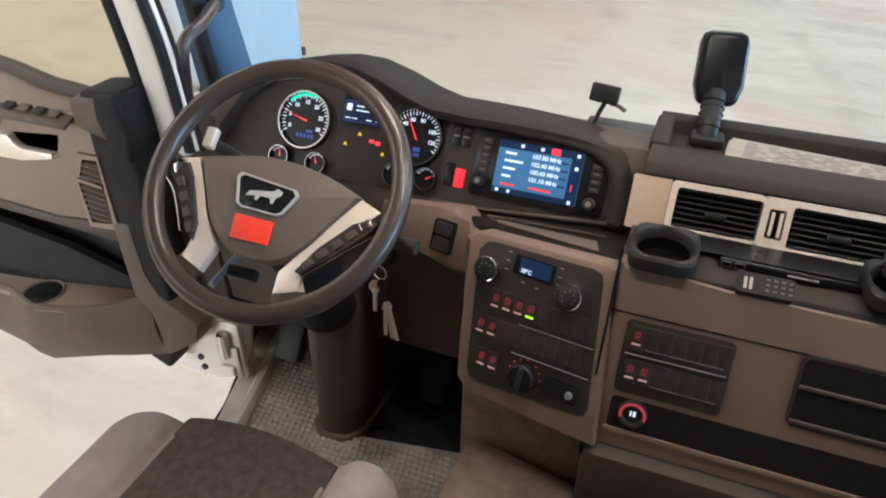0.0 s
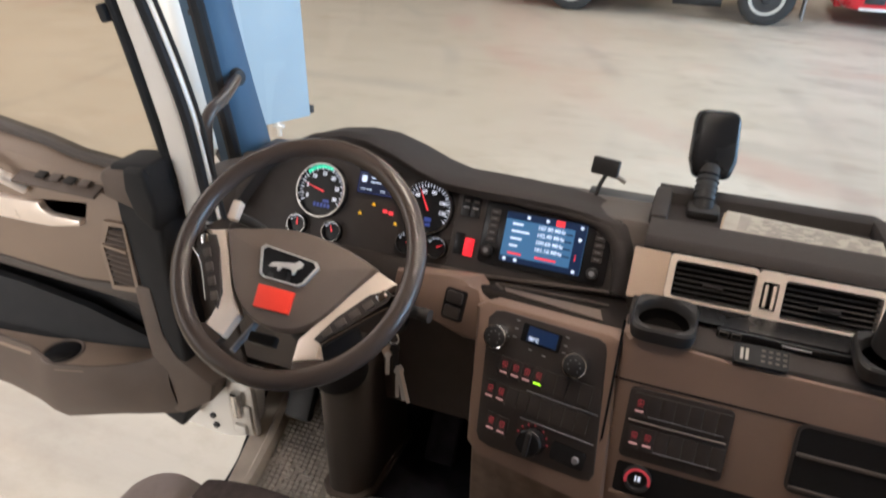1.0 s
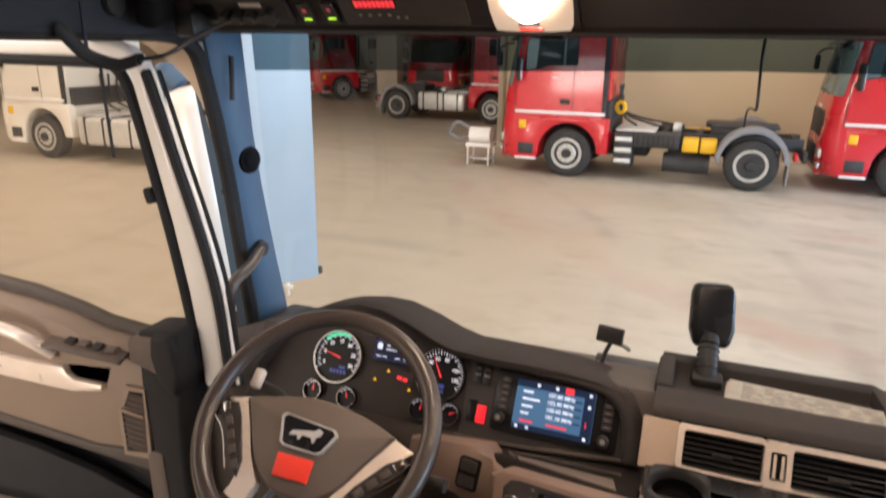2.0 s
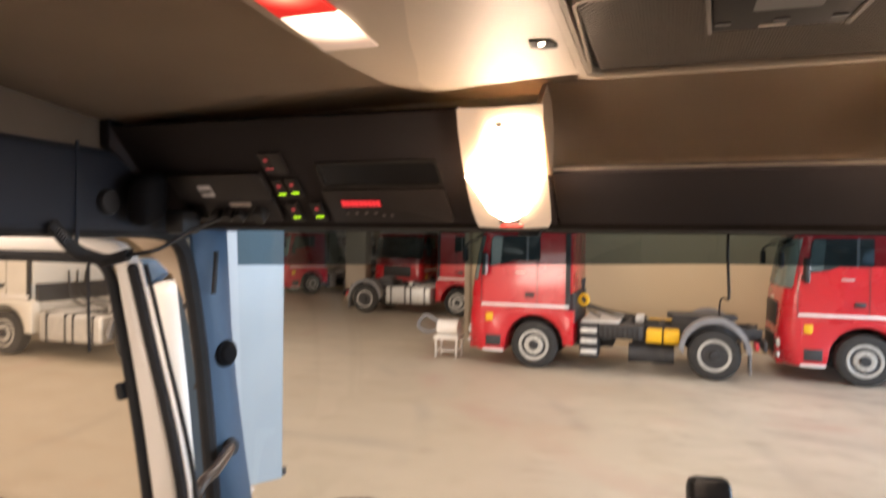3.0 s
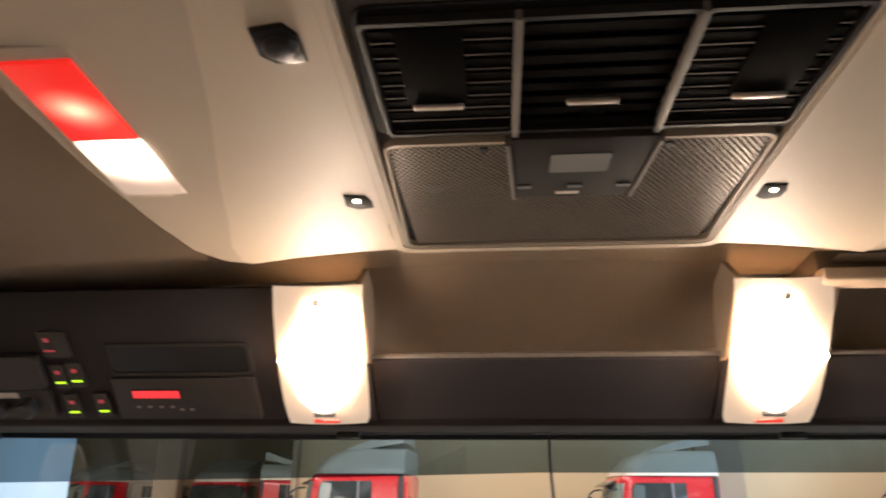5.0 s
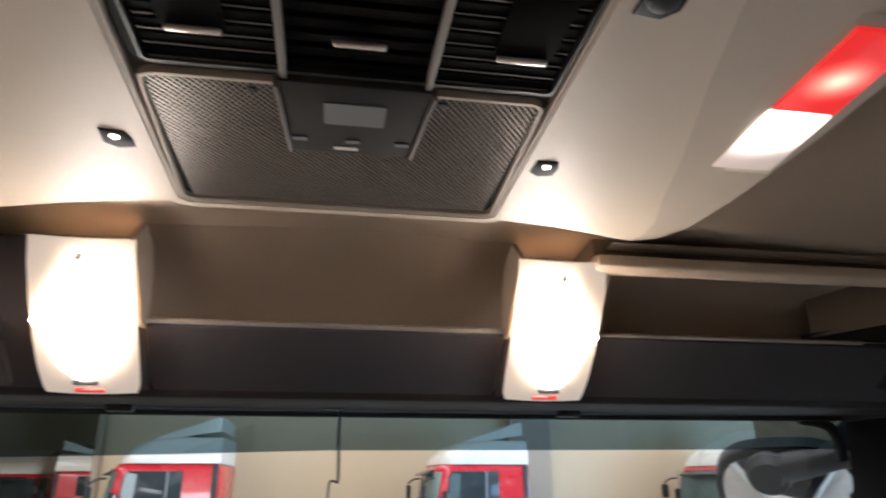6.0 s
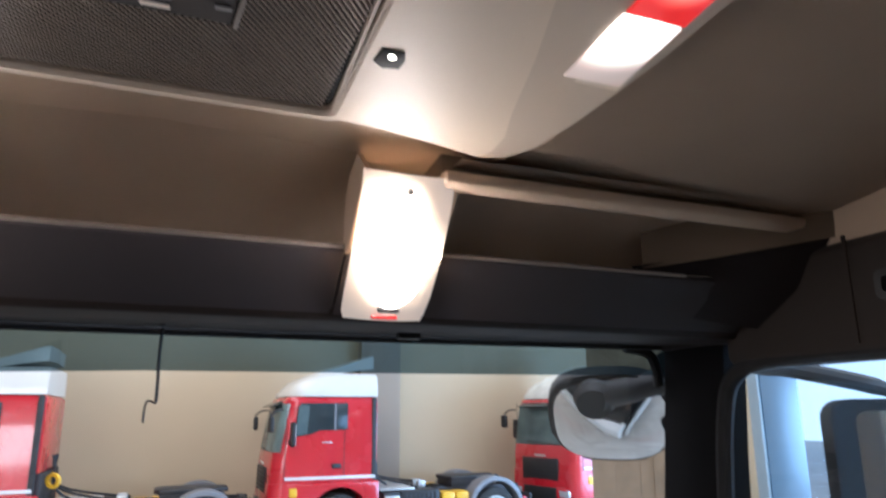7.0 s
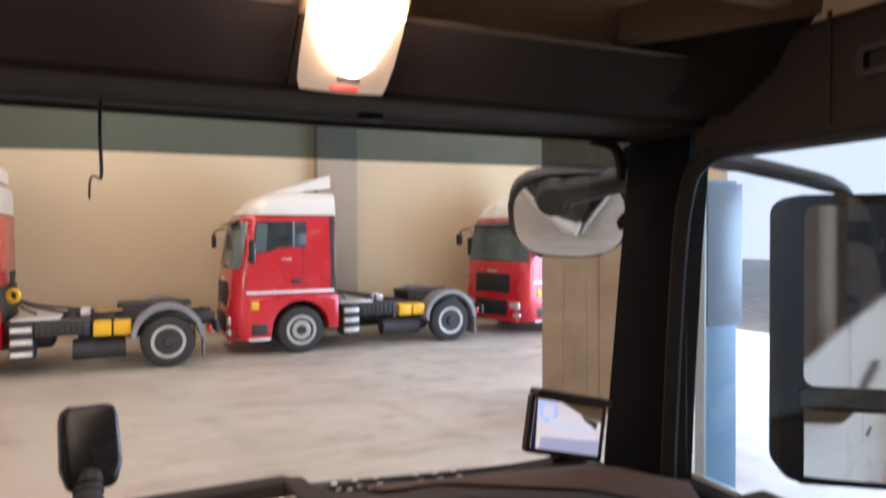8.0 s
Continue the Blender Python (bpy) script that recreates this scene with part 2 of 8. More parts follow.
RUBBER_MAT = M("ribbed rubber mat", (0.52, 0.47, 0.41), 0.6, var=0.25, scale=12, bump=0.3, bscale=200)
RAIL_MAT = M("dark blue grey rail trim", (0.021, 0.025, 0.034), 0.6, var=0.06, scale=8, bump=0.2, bscale=700, spec=0.25)
LOUVRE = M("black vent louvre", (0.004, 0.0036, 0.0034), 0.8, var=0.1, spec=0.02)
RAIL_DARK = M("dark brown rail trim", (0.032, 0.026, 0.023), 0.7, var=0.08, scale=8, bump=0.2, bscale=700, spec=0.15)
COLUMN_MAT = M("dark column plastic", (0.075, 0.063, 0.055), 0.5, var=0.08, scale=9, bump=0.2, bscale=700, spec=0.35)
PAPER_BROWN = M("brown card", (0.42, 0.33, 0.24), 0.8, var=0.1, scale=30)
# blue daylight on the left-hand plastic is put into this colour
PILLAR_MAT = M("pillar plastic tinted by blue daylight", (0.038, 0.088, 0.15), 0.5, var=0.05, scale=8, bump=0.2, bscale=700)
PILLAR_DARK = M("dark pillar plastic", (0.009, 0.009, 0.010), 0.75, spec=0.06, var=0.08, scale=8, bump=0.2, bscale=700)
# copy of the headliner fabric with shade put into its colour
FABRIC_SHADE = M("woven headliner darkened for shade", (0.15, 0.115, 0.085), 0.9, var=0.06, scale=5, bump=0.5, bscale=900, spec=0.2)
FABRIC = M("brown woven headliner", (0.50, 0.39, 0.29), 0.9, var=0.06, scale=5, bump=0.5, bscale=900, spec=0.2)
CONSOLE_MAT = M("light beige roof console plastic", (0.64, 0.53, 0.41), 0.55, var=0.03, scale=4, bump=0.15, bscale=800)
CONSOLE_SIDE = M("console beige a tone darker", (0.54, 0.445, 0.345), 0.6, var=0.04, scale=4, bump=0.15, bscale=800)
RAIL_BLACK = M("black shelf rail", (0.015, 0.011, 0.010), 0.6, var=0.1, scale=8, spec=0.12)
SHELF_MAT = M("dark grey overhead shelf", (0.034, 0.029, 0.030), 0.7, spec=0.18, var=0.08, scale=7, bump=0.35, bscale=600)
SEAT_DARK = M("dark seat velour", (0.085, 0.068, 0.064), 0.95, var=0.25, scale=60, bump=0.8, bscale=900, spec=0.15)
SEAT_SIDE = M("mauve grey seat cloth", (0.34, 0.285, 0.265), 0.92, var=0.1, scale=30, bump=0.6, bscale=700, spec=0.15)
PAPER = M("printed paper", (0.36, 0.34, 0.30), 0.8, var=0.08, scale=40)
PRINT = M("faint grey print", (0.20, 0.19, 0.18), 0.8, var=0.2, scale=90)
STEEL = M("plain steel", (0.62, 0.59, 0.55), 0.35, 0.35, var=0.15, scale=30)
RED_TAPE = M("red adhesive tape", (0.85, 0.045, 0.02), 0.55, var=0.04)
FRAME_DARK = M("dark grey console frame", (0.04, 0.036, 0.033), 0.7, var=0.1, spec=0.12)
# copies of the dash plastics, lightened to make up light missing on the door
DOOR_TAN = M("dash taupe lightened for the door", (0.235, 0.175, 0.132), 0.5, var=0.06, scale=9, bump=0.25, bscale=800, spec=0.35)
DOOR_DARK = M("dash charcoal lightened for the door", (0.105, 0.080, 0.066), 0.55, var=0.1, scale=11, bump=0.3, bscale=700, spec=0.3)
FRAME_GREY = M("taupe grey console frame", (0.10, 0.088, 0.078), 0.5, var=0.08, spec=0.3)
RIM_GREY = M("pale grey console rim", (0.22, 0.19, 0.165), 0.45, var=0.08)
MESH_MAT = M("grille mesh", (0.17, 0.135, 0.105), 0.4, 0.3, var=0.1, scale=30)
MIRROR = M("mirror glass", (0.52, 0.52, 0.53), 0.015, 1.0, var=0.0)
WIND = glass("windscreen glass", (0.93, 0.96, 0.95))
WIND_BAND = glass("tinted sun band", (0.15, 0.212, 0.238))
SIDE_GLASS = glass("side glass", (0.92, 0.95, 0.95))
DOOR_GLASS = glass("faintly bronzed door glass", (0.925, 0.895, 0.84))
LENS = emit("glowing lamp lens surround", (1.0, 0.82, 0.62), 0.3)
GLOW = emit("lit cab lamp", (1.0, 0.82, 0.62), 56.0)
GLOW_SOFT = emit("lit reading lamp", (1.0, 0.84, 0.62), 25.0)
NIGHT_RED = emit("small red night lamp", (0.8, 0.03, 0.02), 0.5)
# hot spots painted into the lens glow; no bulb stands behind them
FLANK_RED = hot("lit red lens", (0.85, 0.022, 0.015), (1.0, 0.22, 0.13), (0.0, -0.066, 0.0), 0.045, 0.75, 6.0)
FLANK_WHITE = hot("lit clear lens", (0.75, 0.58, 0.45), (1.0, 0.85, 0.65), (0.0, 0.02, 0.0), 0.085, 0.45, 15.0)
LED_RED = emit("red symbol light", (1.0, 0.05, 0.06), 0.75)
LED_SYM = emit("thin red symbol light", (0.6, 0.05, 0.07), 0.3)
LED_PALE = emit("pale lit bar", (0.75, 0.40, 0.36), 0.4)
SILL = M("light grey door sill plastic", (0.72, 0.64, 0.56), 0.4, var=0.12, scale=14)
FOOTWELL = M("footwell carpet darkened for shade", (0.026, 0.025, 0.030), 0.95, var=0.3, scale=30, bump=0.5, spec=0.1)
MATT_DARK = M("matt dark window surround", (0.02, 0.02, 0.022), 0.95, var=0.1, spec=0.0)
LED_DIM = emit("dim red symbol light", (0.50, 0.05, 0.06), 0.5)
LED_GREEN = emit("green indicator light", (0.45, 1.0, 0.02), 1.5)
LED_AMBER = emit("amber warning light", (1.0, 0.55, 0.02), 0.6)
LED_WHITE = emit("white gauge light", (0.9, 0.92, 1.0), 0.6)
LED_TEAL = emit("green gauge zone", (0.05, 0.75, 0.42), 0.9)
LED_BLUE = emit("blue gauge display", (0.06, 0.10, 0.42), 0.3)
DISTANCE_GLOW = emit("glowing bright distance", (0.74, 0.88, 1.0), 1.1)
SCREEN_BLUE = emit("lit blue screen", (0.05, 0.135, 0.25), 0.8)
SCREEN_BAR = emit("dark blue screen row", (0.009, 0.022, 0.06), 0.6)
SCREEN_DARK = emit("dark blue driver display", (0.006, 0.010, 0.035), 0.5)
SCREEN_TXT = emit("white screen text", (0.75, 0.85, 1.0), 0.75)
SCREEN_CAM = emit("reversing picture", (0.62, 0.62, 0.66), 1.0)
SCREEN_SKY = emit("blue tinted bright sky", (0.36, 0.52, 0.95), 1.1)
SCREEN_FLOOR = emit("blue tinted picture floor", (0.36, 0.42, 0.60), 0.9)
HAZARD = emit("lit red switch", (0.95, 0.02, 0.03), 0.9)

# ---- building helpers ----


def thing(name, loc=(0, 0, 0), label="", category="", group="", kind=""):
    e = new(name)
    e.empty_display_size = 0.05
    e.location = loc
    return tagged(e, label, category, group, kind)


def origin(ob):
    v = Vector((0, 0, 0))
    while ob:
        v += ob.location
        ob = ob.parent
    return v


def mesh_of(name, bm, mat, sharp=35):
    bmesh.ops.recalc_face_normals(bm, faces=bm.faces)
    for f in bm.faces:
        f.smooth = True
    lim = radians(sharp)
    for e in bm.edges:
        if len(e.link_faces) == 2 and e.calc_face_angle(0) > lim:
            e.smooth = False
    me = bpy.data.meshes.new(name)
    bm.to_mesh(me)
    bm.free()
    me.materials.append(mat)
    return me


def part(name, bm, mat, parent=None, label="", sharp=35):
    """One mesh, given in world places, under a thing or under a part of it."""
    if parent:
        bmesh.ops.translate(bm, verts=bm.verts, vec=-origin(parent))
    ob = new(name, mesh_of(name, bm, mat, sharp))
    ob.parent = parent
    if label:
        ob["label"] = label
    return ob


def B():
    return bmesh.new()


def box(bm, c, s, m=None, bev=0.0, seg=2):
    """A box of size s about c; m: a turn."""
    t = B()
    bmesh.ops.create_cube(t, size=1)
    bmesh.ops.scale(t, vec=s, verts=t.verts)
    if bev:
        bmesh.ops.bevel(t, geom=list(t.edges), offset=min(bev, min(s) * 0.49), segments=seg, profile=0.5, affect="EDGES")
    bmesh.ops.transform(t, matrix=Matrix.Translation(c) @ (m.to_4x4() if m else Matrix()), verts=t.verts)
    join(bm, t)
    return bm


def join(bm, t):
    me = bpy.data.meshes.new("tmp")
    t.to_mesh(me)
    t.free()
    bm.from_mesh(me)
    bpy.data.meshes.remove(me)


def span(bm, x0, x1, y0, y1, z0, z1, bev=0.0, seg=2):
    return box(bm, ((x0 + x1) / 2, (y0 + y1) / 2, (z0 + z1) / 2), (abs(x1 - x0), abs(y1 - y0), abs(z1 - z0)), None, bev, seg)


def prism(bm, pts, axis, a, b, bev=0.0, seg=2):
    """A polygon of two coordinates, drawn out along an axis from a to b."""
    t = B()

    def at(p, q):
        return {"x": (q, p[0], p[1]), "y": (p[0], q, p[1]), "z": (p[0], p[1], q)}[axis]

    lo, hi = [t.verts.new(at(p, a)) for p in pts], [t.verts.new(at(p, b)) for p in pts]
    t.faces.new(lo)
    t.faces.new(hi[::-1])
    for i in range(len(pts)):
        t.faces.new((lo[i], hi[i], hi[(i + 1) % len(pts)], lo[(i + 1) % len(pts)]))
    bmesh.ops.recalc_face_normals(t, faces=t.faces)
    if bev:
        es = [e for e in t.edges if len(e.link_faces) == 2 and e.calc_face_angle(0) > 0.6]
        bmesh.ops.bevel(t, geom=es, offset=bev, segments=seg, profile=0.5, affect="EDGES")
    join(bm, t)
    return bm


def smooth_line(pts, k=6, closed=False):
    p = [Vector(q) for q in pts]
    n, out = len(p), []
    for i in range(n if closed else n - 1):
        a, b, c, d = (p[(i + j) % n] if closed else p[min(max(i + j, 0), n - 1)] for j in (-1, 0, 1, 2))
        for s in range(k):
            t = s / k
            out.append(0.5 * (2 * b + (c - a) * t + (2 * a - 5 * b + 4 * c - d) * t * t + (3 * b - a - 3 * c + d) * t * t * t))
    return out if closed else out + [p[-1]]


def tube(bm, pts, r, n=10, k=6, closed=False, flat=1.0):
    line = smooth_line(pts, k, closed) if k > 1 else [Vector(q) for q in pts]
    m, rings, up = len(line), [], None
    for i, q in enumerate(line):
        d = (line[(i + 1) % m] - line[i - 1]) if closed else line[min(i + 1, m - 1)] - line[max(i - 1, 0)]
        d.normalize()
        if up is None:
            up = d.orthogonal().normalized()
        up = (up - d * up.dot(d)).normalized()
        side = d.cross(up)
        rad = r[i * (len(r) - 1) // max(1, m - 1)] if isinstance(r, (list, tuple)) else r
        rings.append([bm.verts.new(q + rad * (math.cos(a) * up + flat * math.sin(a) * side)) for a in (2 * math.pi * j / n for j in range(n))])
    for i in range(m if closed else m - 1):
        x, y = rings[i], rings[(i + 1) % m]
        off = 0
        if closed and i == m - 1:
            off = min(range(n), key=lambda o: (x[0].co - y[o].co).length)
        for j in range(n):
            bm.faces.new((x[j], x[(j + 1) % n], y[(j + 1 + off) % n], y[(j + off) % n]))
    if not closed:
        bm.faces.new(rings[0][::-1])
        bm.faces.new(rings[-1])
    return bm


def lathe(bm, prof, c, ax, n=32):
    """A profile of (radius, height) turned about the axis ax through c."""
    ax = Vector(ax).normalized()
    u = ax.orthogonal().normalized()
    v = ax.cross(u)
    c = Vector(c)
    rings = []
    for r, h in prof:
        if r < 1e-6:
            rings.append([bm.verts.new(c + ax * h)])
        else:
            rings.append([bm.verts.new(c + ax * h + r * (math.cos(a) * u + math.sin(a) * v)) for a in (2 * math.pi * j / n for j in range(n))])
    for x, y in zip(rings, rings[1:]):
        for j in range(n):
            k = (j + 1) % n
            if len(x) == 1:
                bm.faces.new((x[0], y[k], y[j]))
            elif len(y) == 1:
                bm.faces.new((x[j], x[k], y[0]))
            else:
                bm.faces.new((x[j], x[k], y[k], y[j]))
    return bm


def loft(bm, rows, close=False):
    """Rows of places, all of one length, joined into a skin."""
    vs = [[bm.verts.new(p) for p in row] for row in rows]
    for a, b in zip(vs, vs[1:]):
        n = len(a)
        for j in range(n if close else n - 1):
            k = (j + 1) % n
            bm.faces.new((a[j], a[k], b[k], b[j]))
    return vs


def plate(bm, fr, uv, h0, h1, bev=0.0):
    """A polygon in a plane, from h0 to h1 along the plane's normal."""
    p, u, d, n = fr
    t = B()
    lo = [t.verts.new(p + a * u + b * d + h0 * n) for a, b in uv]
    hi = [t.verts.new(p + a * u + b * d + h1 * n) for a, b in uv]
    t.faces.new(lo[::-1])
    top = t.faces.new(hi)
    for i in range(len(uv)):
        t.faces.new((lo[i], lo[(i + 1) % len(uv)], hi[(i + 1) % len(uv)], hi[i]))
    if bev:
        bmesh.ops.bevel(t, geom=list(top.edges), offset=bev, segments=2, profile=0.5, affect="EDGES")
    join(bm, t)
    return bm


def rrect(u0, v0, u1, v1, r=0.0, n=5):
    if r <= 0:
        return [(u0, v0), (u1, v0), (u1, v1), (u0, v1)]
    out = []
    for cx, cy, a0 in ((u0 + r, v0 + r, 180), (u1 - r, v0 + r, 270), (u1 - r, v1 - r, 0), (u0 + r, v1 - r, 90)):
        for i in range(n + 1):
            a = radians(a0 + 90 * i / n)
            out.append((cx + r * math.cos(a), cy + r * math.sin(a)))
    return out


def ring(bm, fr, outer, inner, h0, h1):
    """A flat frame between two outlines of the same count of corners."""
    p, u, d, n = fr
    rows = []
    for poly, h in ((outer, h0), (outer, h1), (inner, h1), (inner, h0), (outer, h0)):
        rows.append([p + a * u + b * d + h * n for a, b in poly])
    loft(bm, rows, True)
    bmesh.ops.remove_doubles(bm, verts=bm.verts, dist=1e-6)
    return bm


def plane_at(p, yaw, tilt):
    """A plane facing the driver: its middle, right, down and normal."""
    y, t = radians(yaw), radians(tilt)
    u = Vector((math.cos(y), -math.sin(y), 0))
    nh = Vector((-math.sin(y), -math.cos(y), 0))
    d = nh * math.sin(t) + Vector((0, 0, -math.cos(t)))
    return Vector(p), u, d, (d.cross(u)).normalized()


def at(fr, a, b, h=0.0):
    p, u, d, n = fr
    return p + a * u + b * d + h * n


def text(name, words, fr, a, b, size, mat, parent, h=0.001, align="CENTER"):
    p, u, d, n = fr
    c = bpy.data.curves.new("txt", "FONT")
    c.body, c.size, c.extrude, c.align_x, c.align_y = words, size, 0.0002, align, "CENTER"
    c.offset = size * 0.025
    t = new("txt", c)
    me = bpy.data.meshes.new_from_object(t.evaluated_get(bpy.context.evaluated_depsgraph_get()))
    bpy.data.objects.remove(t)
    m = Matrix((u, -d, n)).transposed().to_4x4()
    m.translation = at(fr, a, b, h) - origin(parent)
    me.transform(m)
    me.materials.clear()
    me.materials.append(mat)
    ob = new(name, me)
    ob.parent = parent
    return ob


def soft(pts, r):
    """A closed outline with its corners rounded."""
    out, n = [], len(pts)
    for i in range(n):
        a, q, c = Vector(pts[i - 1]), Vector(pts[i]), Vector(pts[(i + 1) % n])
        d = min(r, 0.45 * (a - q).length, 0.45 * (c - q).length)
        p0, p1 = q + (a - q).normalized() * d, q + (c - q).normalized() * d
        out += [tuple(p0), tuple(0.25 * p0 + 0.5 * q + 0.25 * p1), tuple(p1)]
    return out


def grown_2d(pts, k):
    """An outline drawn in or out about its middle."""
    cx, cy = sum(p[0] for p in pts) / len(pts), sum(p[1] for p in pts) / len(pts)
    return [(cx + (x - cx) * k, cy + (y - cy) * k) for x, y in pts]


def along_x(bm, stations):
    """Outlines in y and z, all of one count, joined along x."""
    vs = loft(bm, [[(x, y, z) for y, z in pts] for x, pts in stations], True)
    bm.faces.new(vs[0])
    bm.faces.new(vs[-1])
    return bm


def lerp_table(tab, x):
    for (x0, y0), (x1, y1) in zip(tab, tab[1:]):
        if x <= x1:
            return y0 + (y1 - y0) * max(0, (x - x0)) / (x1 - x0)
    return tab[-1][1]

# ---- the hall ----
b = B()
loft(b, [[(-70, -60, 0), (60, -60, 0)], [(-70, 60, 0), (60, 60, 0)]])
tagged(part("floor", b, CONCRETE), "worn pale concrete floor of a vehicle hall", "floor", kind="structure")

b = span(B(), -5.3, 15.2, 18.2, 18.6, 0, 9)
tagged(part("wall_north", b, WALL), "plain beige painted hall wall behind the parked trucks", "wall", kind="structure")
b = span(B(), -45, -5.3, 40.0, 40.4, 0, 9)
tagged(part("wall_far", b, WALL), "distant beige hall wall", "wall", kind="structure")
b = span(B(), -5.3, -4.9, 18.6, 40.0, 0, 9)
tagged(part("wall_return", b, WALL), "beige hall wall running into the depth", "wall", kind="structure")
b = span(B(), -45.4, -45, -25, 40.4, 0, 9)
tagged(part("wall_west", b, WALL), "beige hall wall", "wall", kind="structure")
# the gap in this wall is assumed, to admit the fill lamp
b = B()
span(b, -45, -15, -25.4, -25, 0, 9)
span(b, -3, 15.2, -25.4, -25, 0, 9)
span(b, -15, -3, -25.4, -25, 5.4, 9)
tagged(part("wall_south", b, WALL), "unseen hall wall with an assumed opening for the fill lamp", "wall", kind="structure")
b = B()
span(b, 15.0, 15.4, -25, -5, 0, 9)
span(b, 15.0, 15.4, 14, 18.6, 0, 9)
span(b, 15.0, 15.4, -5, 14, 5.4, 9)
tagged(part("wall_east", b, WALL), "beige hall wall with a tall open gate", "wall", kind="structure")
# glowing sheet added in place of the overbright outdoors
tagged(part("backdrop", span(B(), 58.0, 58.5, -60, 60, 0, 40), DISTANCE_GLOW), "glowing backdrop standing in for daylight beyond the open gate", "backdrop", kind="structure")
# roof and its long openings are assumed; none of it is in view
b = B()
_xs = [-45.4, -25.6, -22.4, -13.6, -10.4, -1.6, 1.6, 10.4, 13.6, 15.4]
for _a, _c in zip(_xs[::2], _xs[1::2]):
    span(b, _a, _c, -25.4, 40.4, 9.0, 9.2)
for _a, _c in zip(_xs[1:-1:2], _xs[2:-1:2]):
    span(b, _a, _c, -25.4, -24, 9.0, 9.2)
    span(b, _a, _c, 28, 40.4, 9.0, 9.2)
tagged(part("ceiling", b, ROOF_MAT), "unseen hall roof with assumed long openings", "ceiling", kind="structure")


# opaque infill added to keep the sun out of the assumed openings
for _a, _c in zip(_xs[1:-1:2], _xs[2:-1:2]):
    tagged(part("roof_infill", span(B(), _a, _c, -24, 28, 9.05, 9.08), WHITE_PANEL), "opaque pale panel closing an assumed roof opening against the sun", "roof light", kind="structure")


def column(x0, x1, y0, y1, mat, label):
    e = thing("hall_column", ((x0 + x1) / 2, (y0 + y1) / 2, 0), label, "column", kind="structure")
    part("shaft", span(B(), x0, x1, y0, y1, 0.0, 9.0, 0.02), mat, e)
    part("base", span(B(), x0 - 0.04, x1 + 0.04, y0 - 0.04, y1 + 0.04, 0.0, 0.12, 0.015), WALL_DARK, e)
    return e


column(4.7, 5.8, 17.85, 18.2, WALL_DARK, "broad beige column standing proud of the hall wall")
column(-13.66, -12.69, 27.0, 27.6, WALL_DARK, "free-standing beige hall column far off")
column(-5.44, -5.3, 17.9, 18.4, WALL_DARK, "beige corner column at the end of the hall wall")

# white hanging door leaf on its post, in front of the truck
e = thing("gate_post", (-3.05, 4.05, 0), "beige post carrying a white insulated gate leaf", "gate post")
part("post", span(B(), -3.20, -3.01, 3.88, 4.12, 0, 5.0, 0.02), WOOD, e)
lf = part("gate_leaf", prism(B(), [(-3.02, 3.87), (-2.77, 4.28), (-2.72, 4.25), (-2.97, 3.84)], "z", 0.98, 5.0, 0.006), WHITE_PANEL, e, "tall white insulated panel")
b = span(B(), -2.875, -2.845, 4.02, 4.04, 0.88, 0.985, 0.004)
box(b, (-2.86, 4.03, 0.955), (0.09, 0.03, 0.03), None, 0.006)
part("floor_bolt", b, STEEL, lf, "galvanised drop bolt")
part("corner_catch", box(B(), (-2.722, 4.265, 1.03), (0.04, 0.03, 0.06), None, 0.008), CHASSIS, lf)

# plywood-clad pier and pale leaf on the gate side
e = thing("pier", (5.9, 8.0, 0), "tall pier clad in pale weathered plywood boards", "pier")
_pm = Matrix.Translation((5.45, 8.34, 0)) @ Matrix.Rotation(radians(-34.5), 4, "Z")


def turned(b, m):
    bmesh.ops.transform(b, matrix=m, verts=b.verts)
    return b


part("core", turned(span(B(), 0.03, 1.52, 0.03, 0.5, 0, 6.0, 0.02), _pm), WALL_DARK, e)
for _x0, _x1, _q in ((0.0, 0.30, 0.0), (0.302, 0.62, 0.004), (0.622, 0.80, 0.012), (0.802, 1.16, 0.002), (1.162, 1.55, 0.0)):
    part("plank", turned(span(B(), _x0, _x1, _q, 0.03, 0.02, 5.98, 0.003, 1), _pm), WOOD, e)
e = thing("side_gate_leaf", (4.85, 4.6, 0), "pale blue-white gate leaf with a darker upper window", "gate leaf")
part("leaf", span(B(), 4.57, 4.95, 4.5, 4.58, 0, 3.0, 0.01), BLUE_PANEL, e)
part("window_panel", span(B(), 4.585, 5.0, 4.484, 4.5, 1.73, 2.97, 0.004), GREY_PANEL, e)
part("edge_strip", span(B(), 4.545, 4.57, 4.485, 4.59, 0, 3.0, 0.006), WHITE_PANEL, e)

# ---- trucks in the hall ----


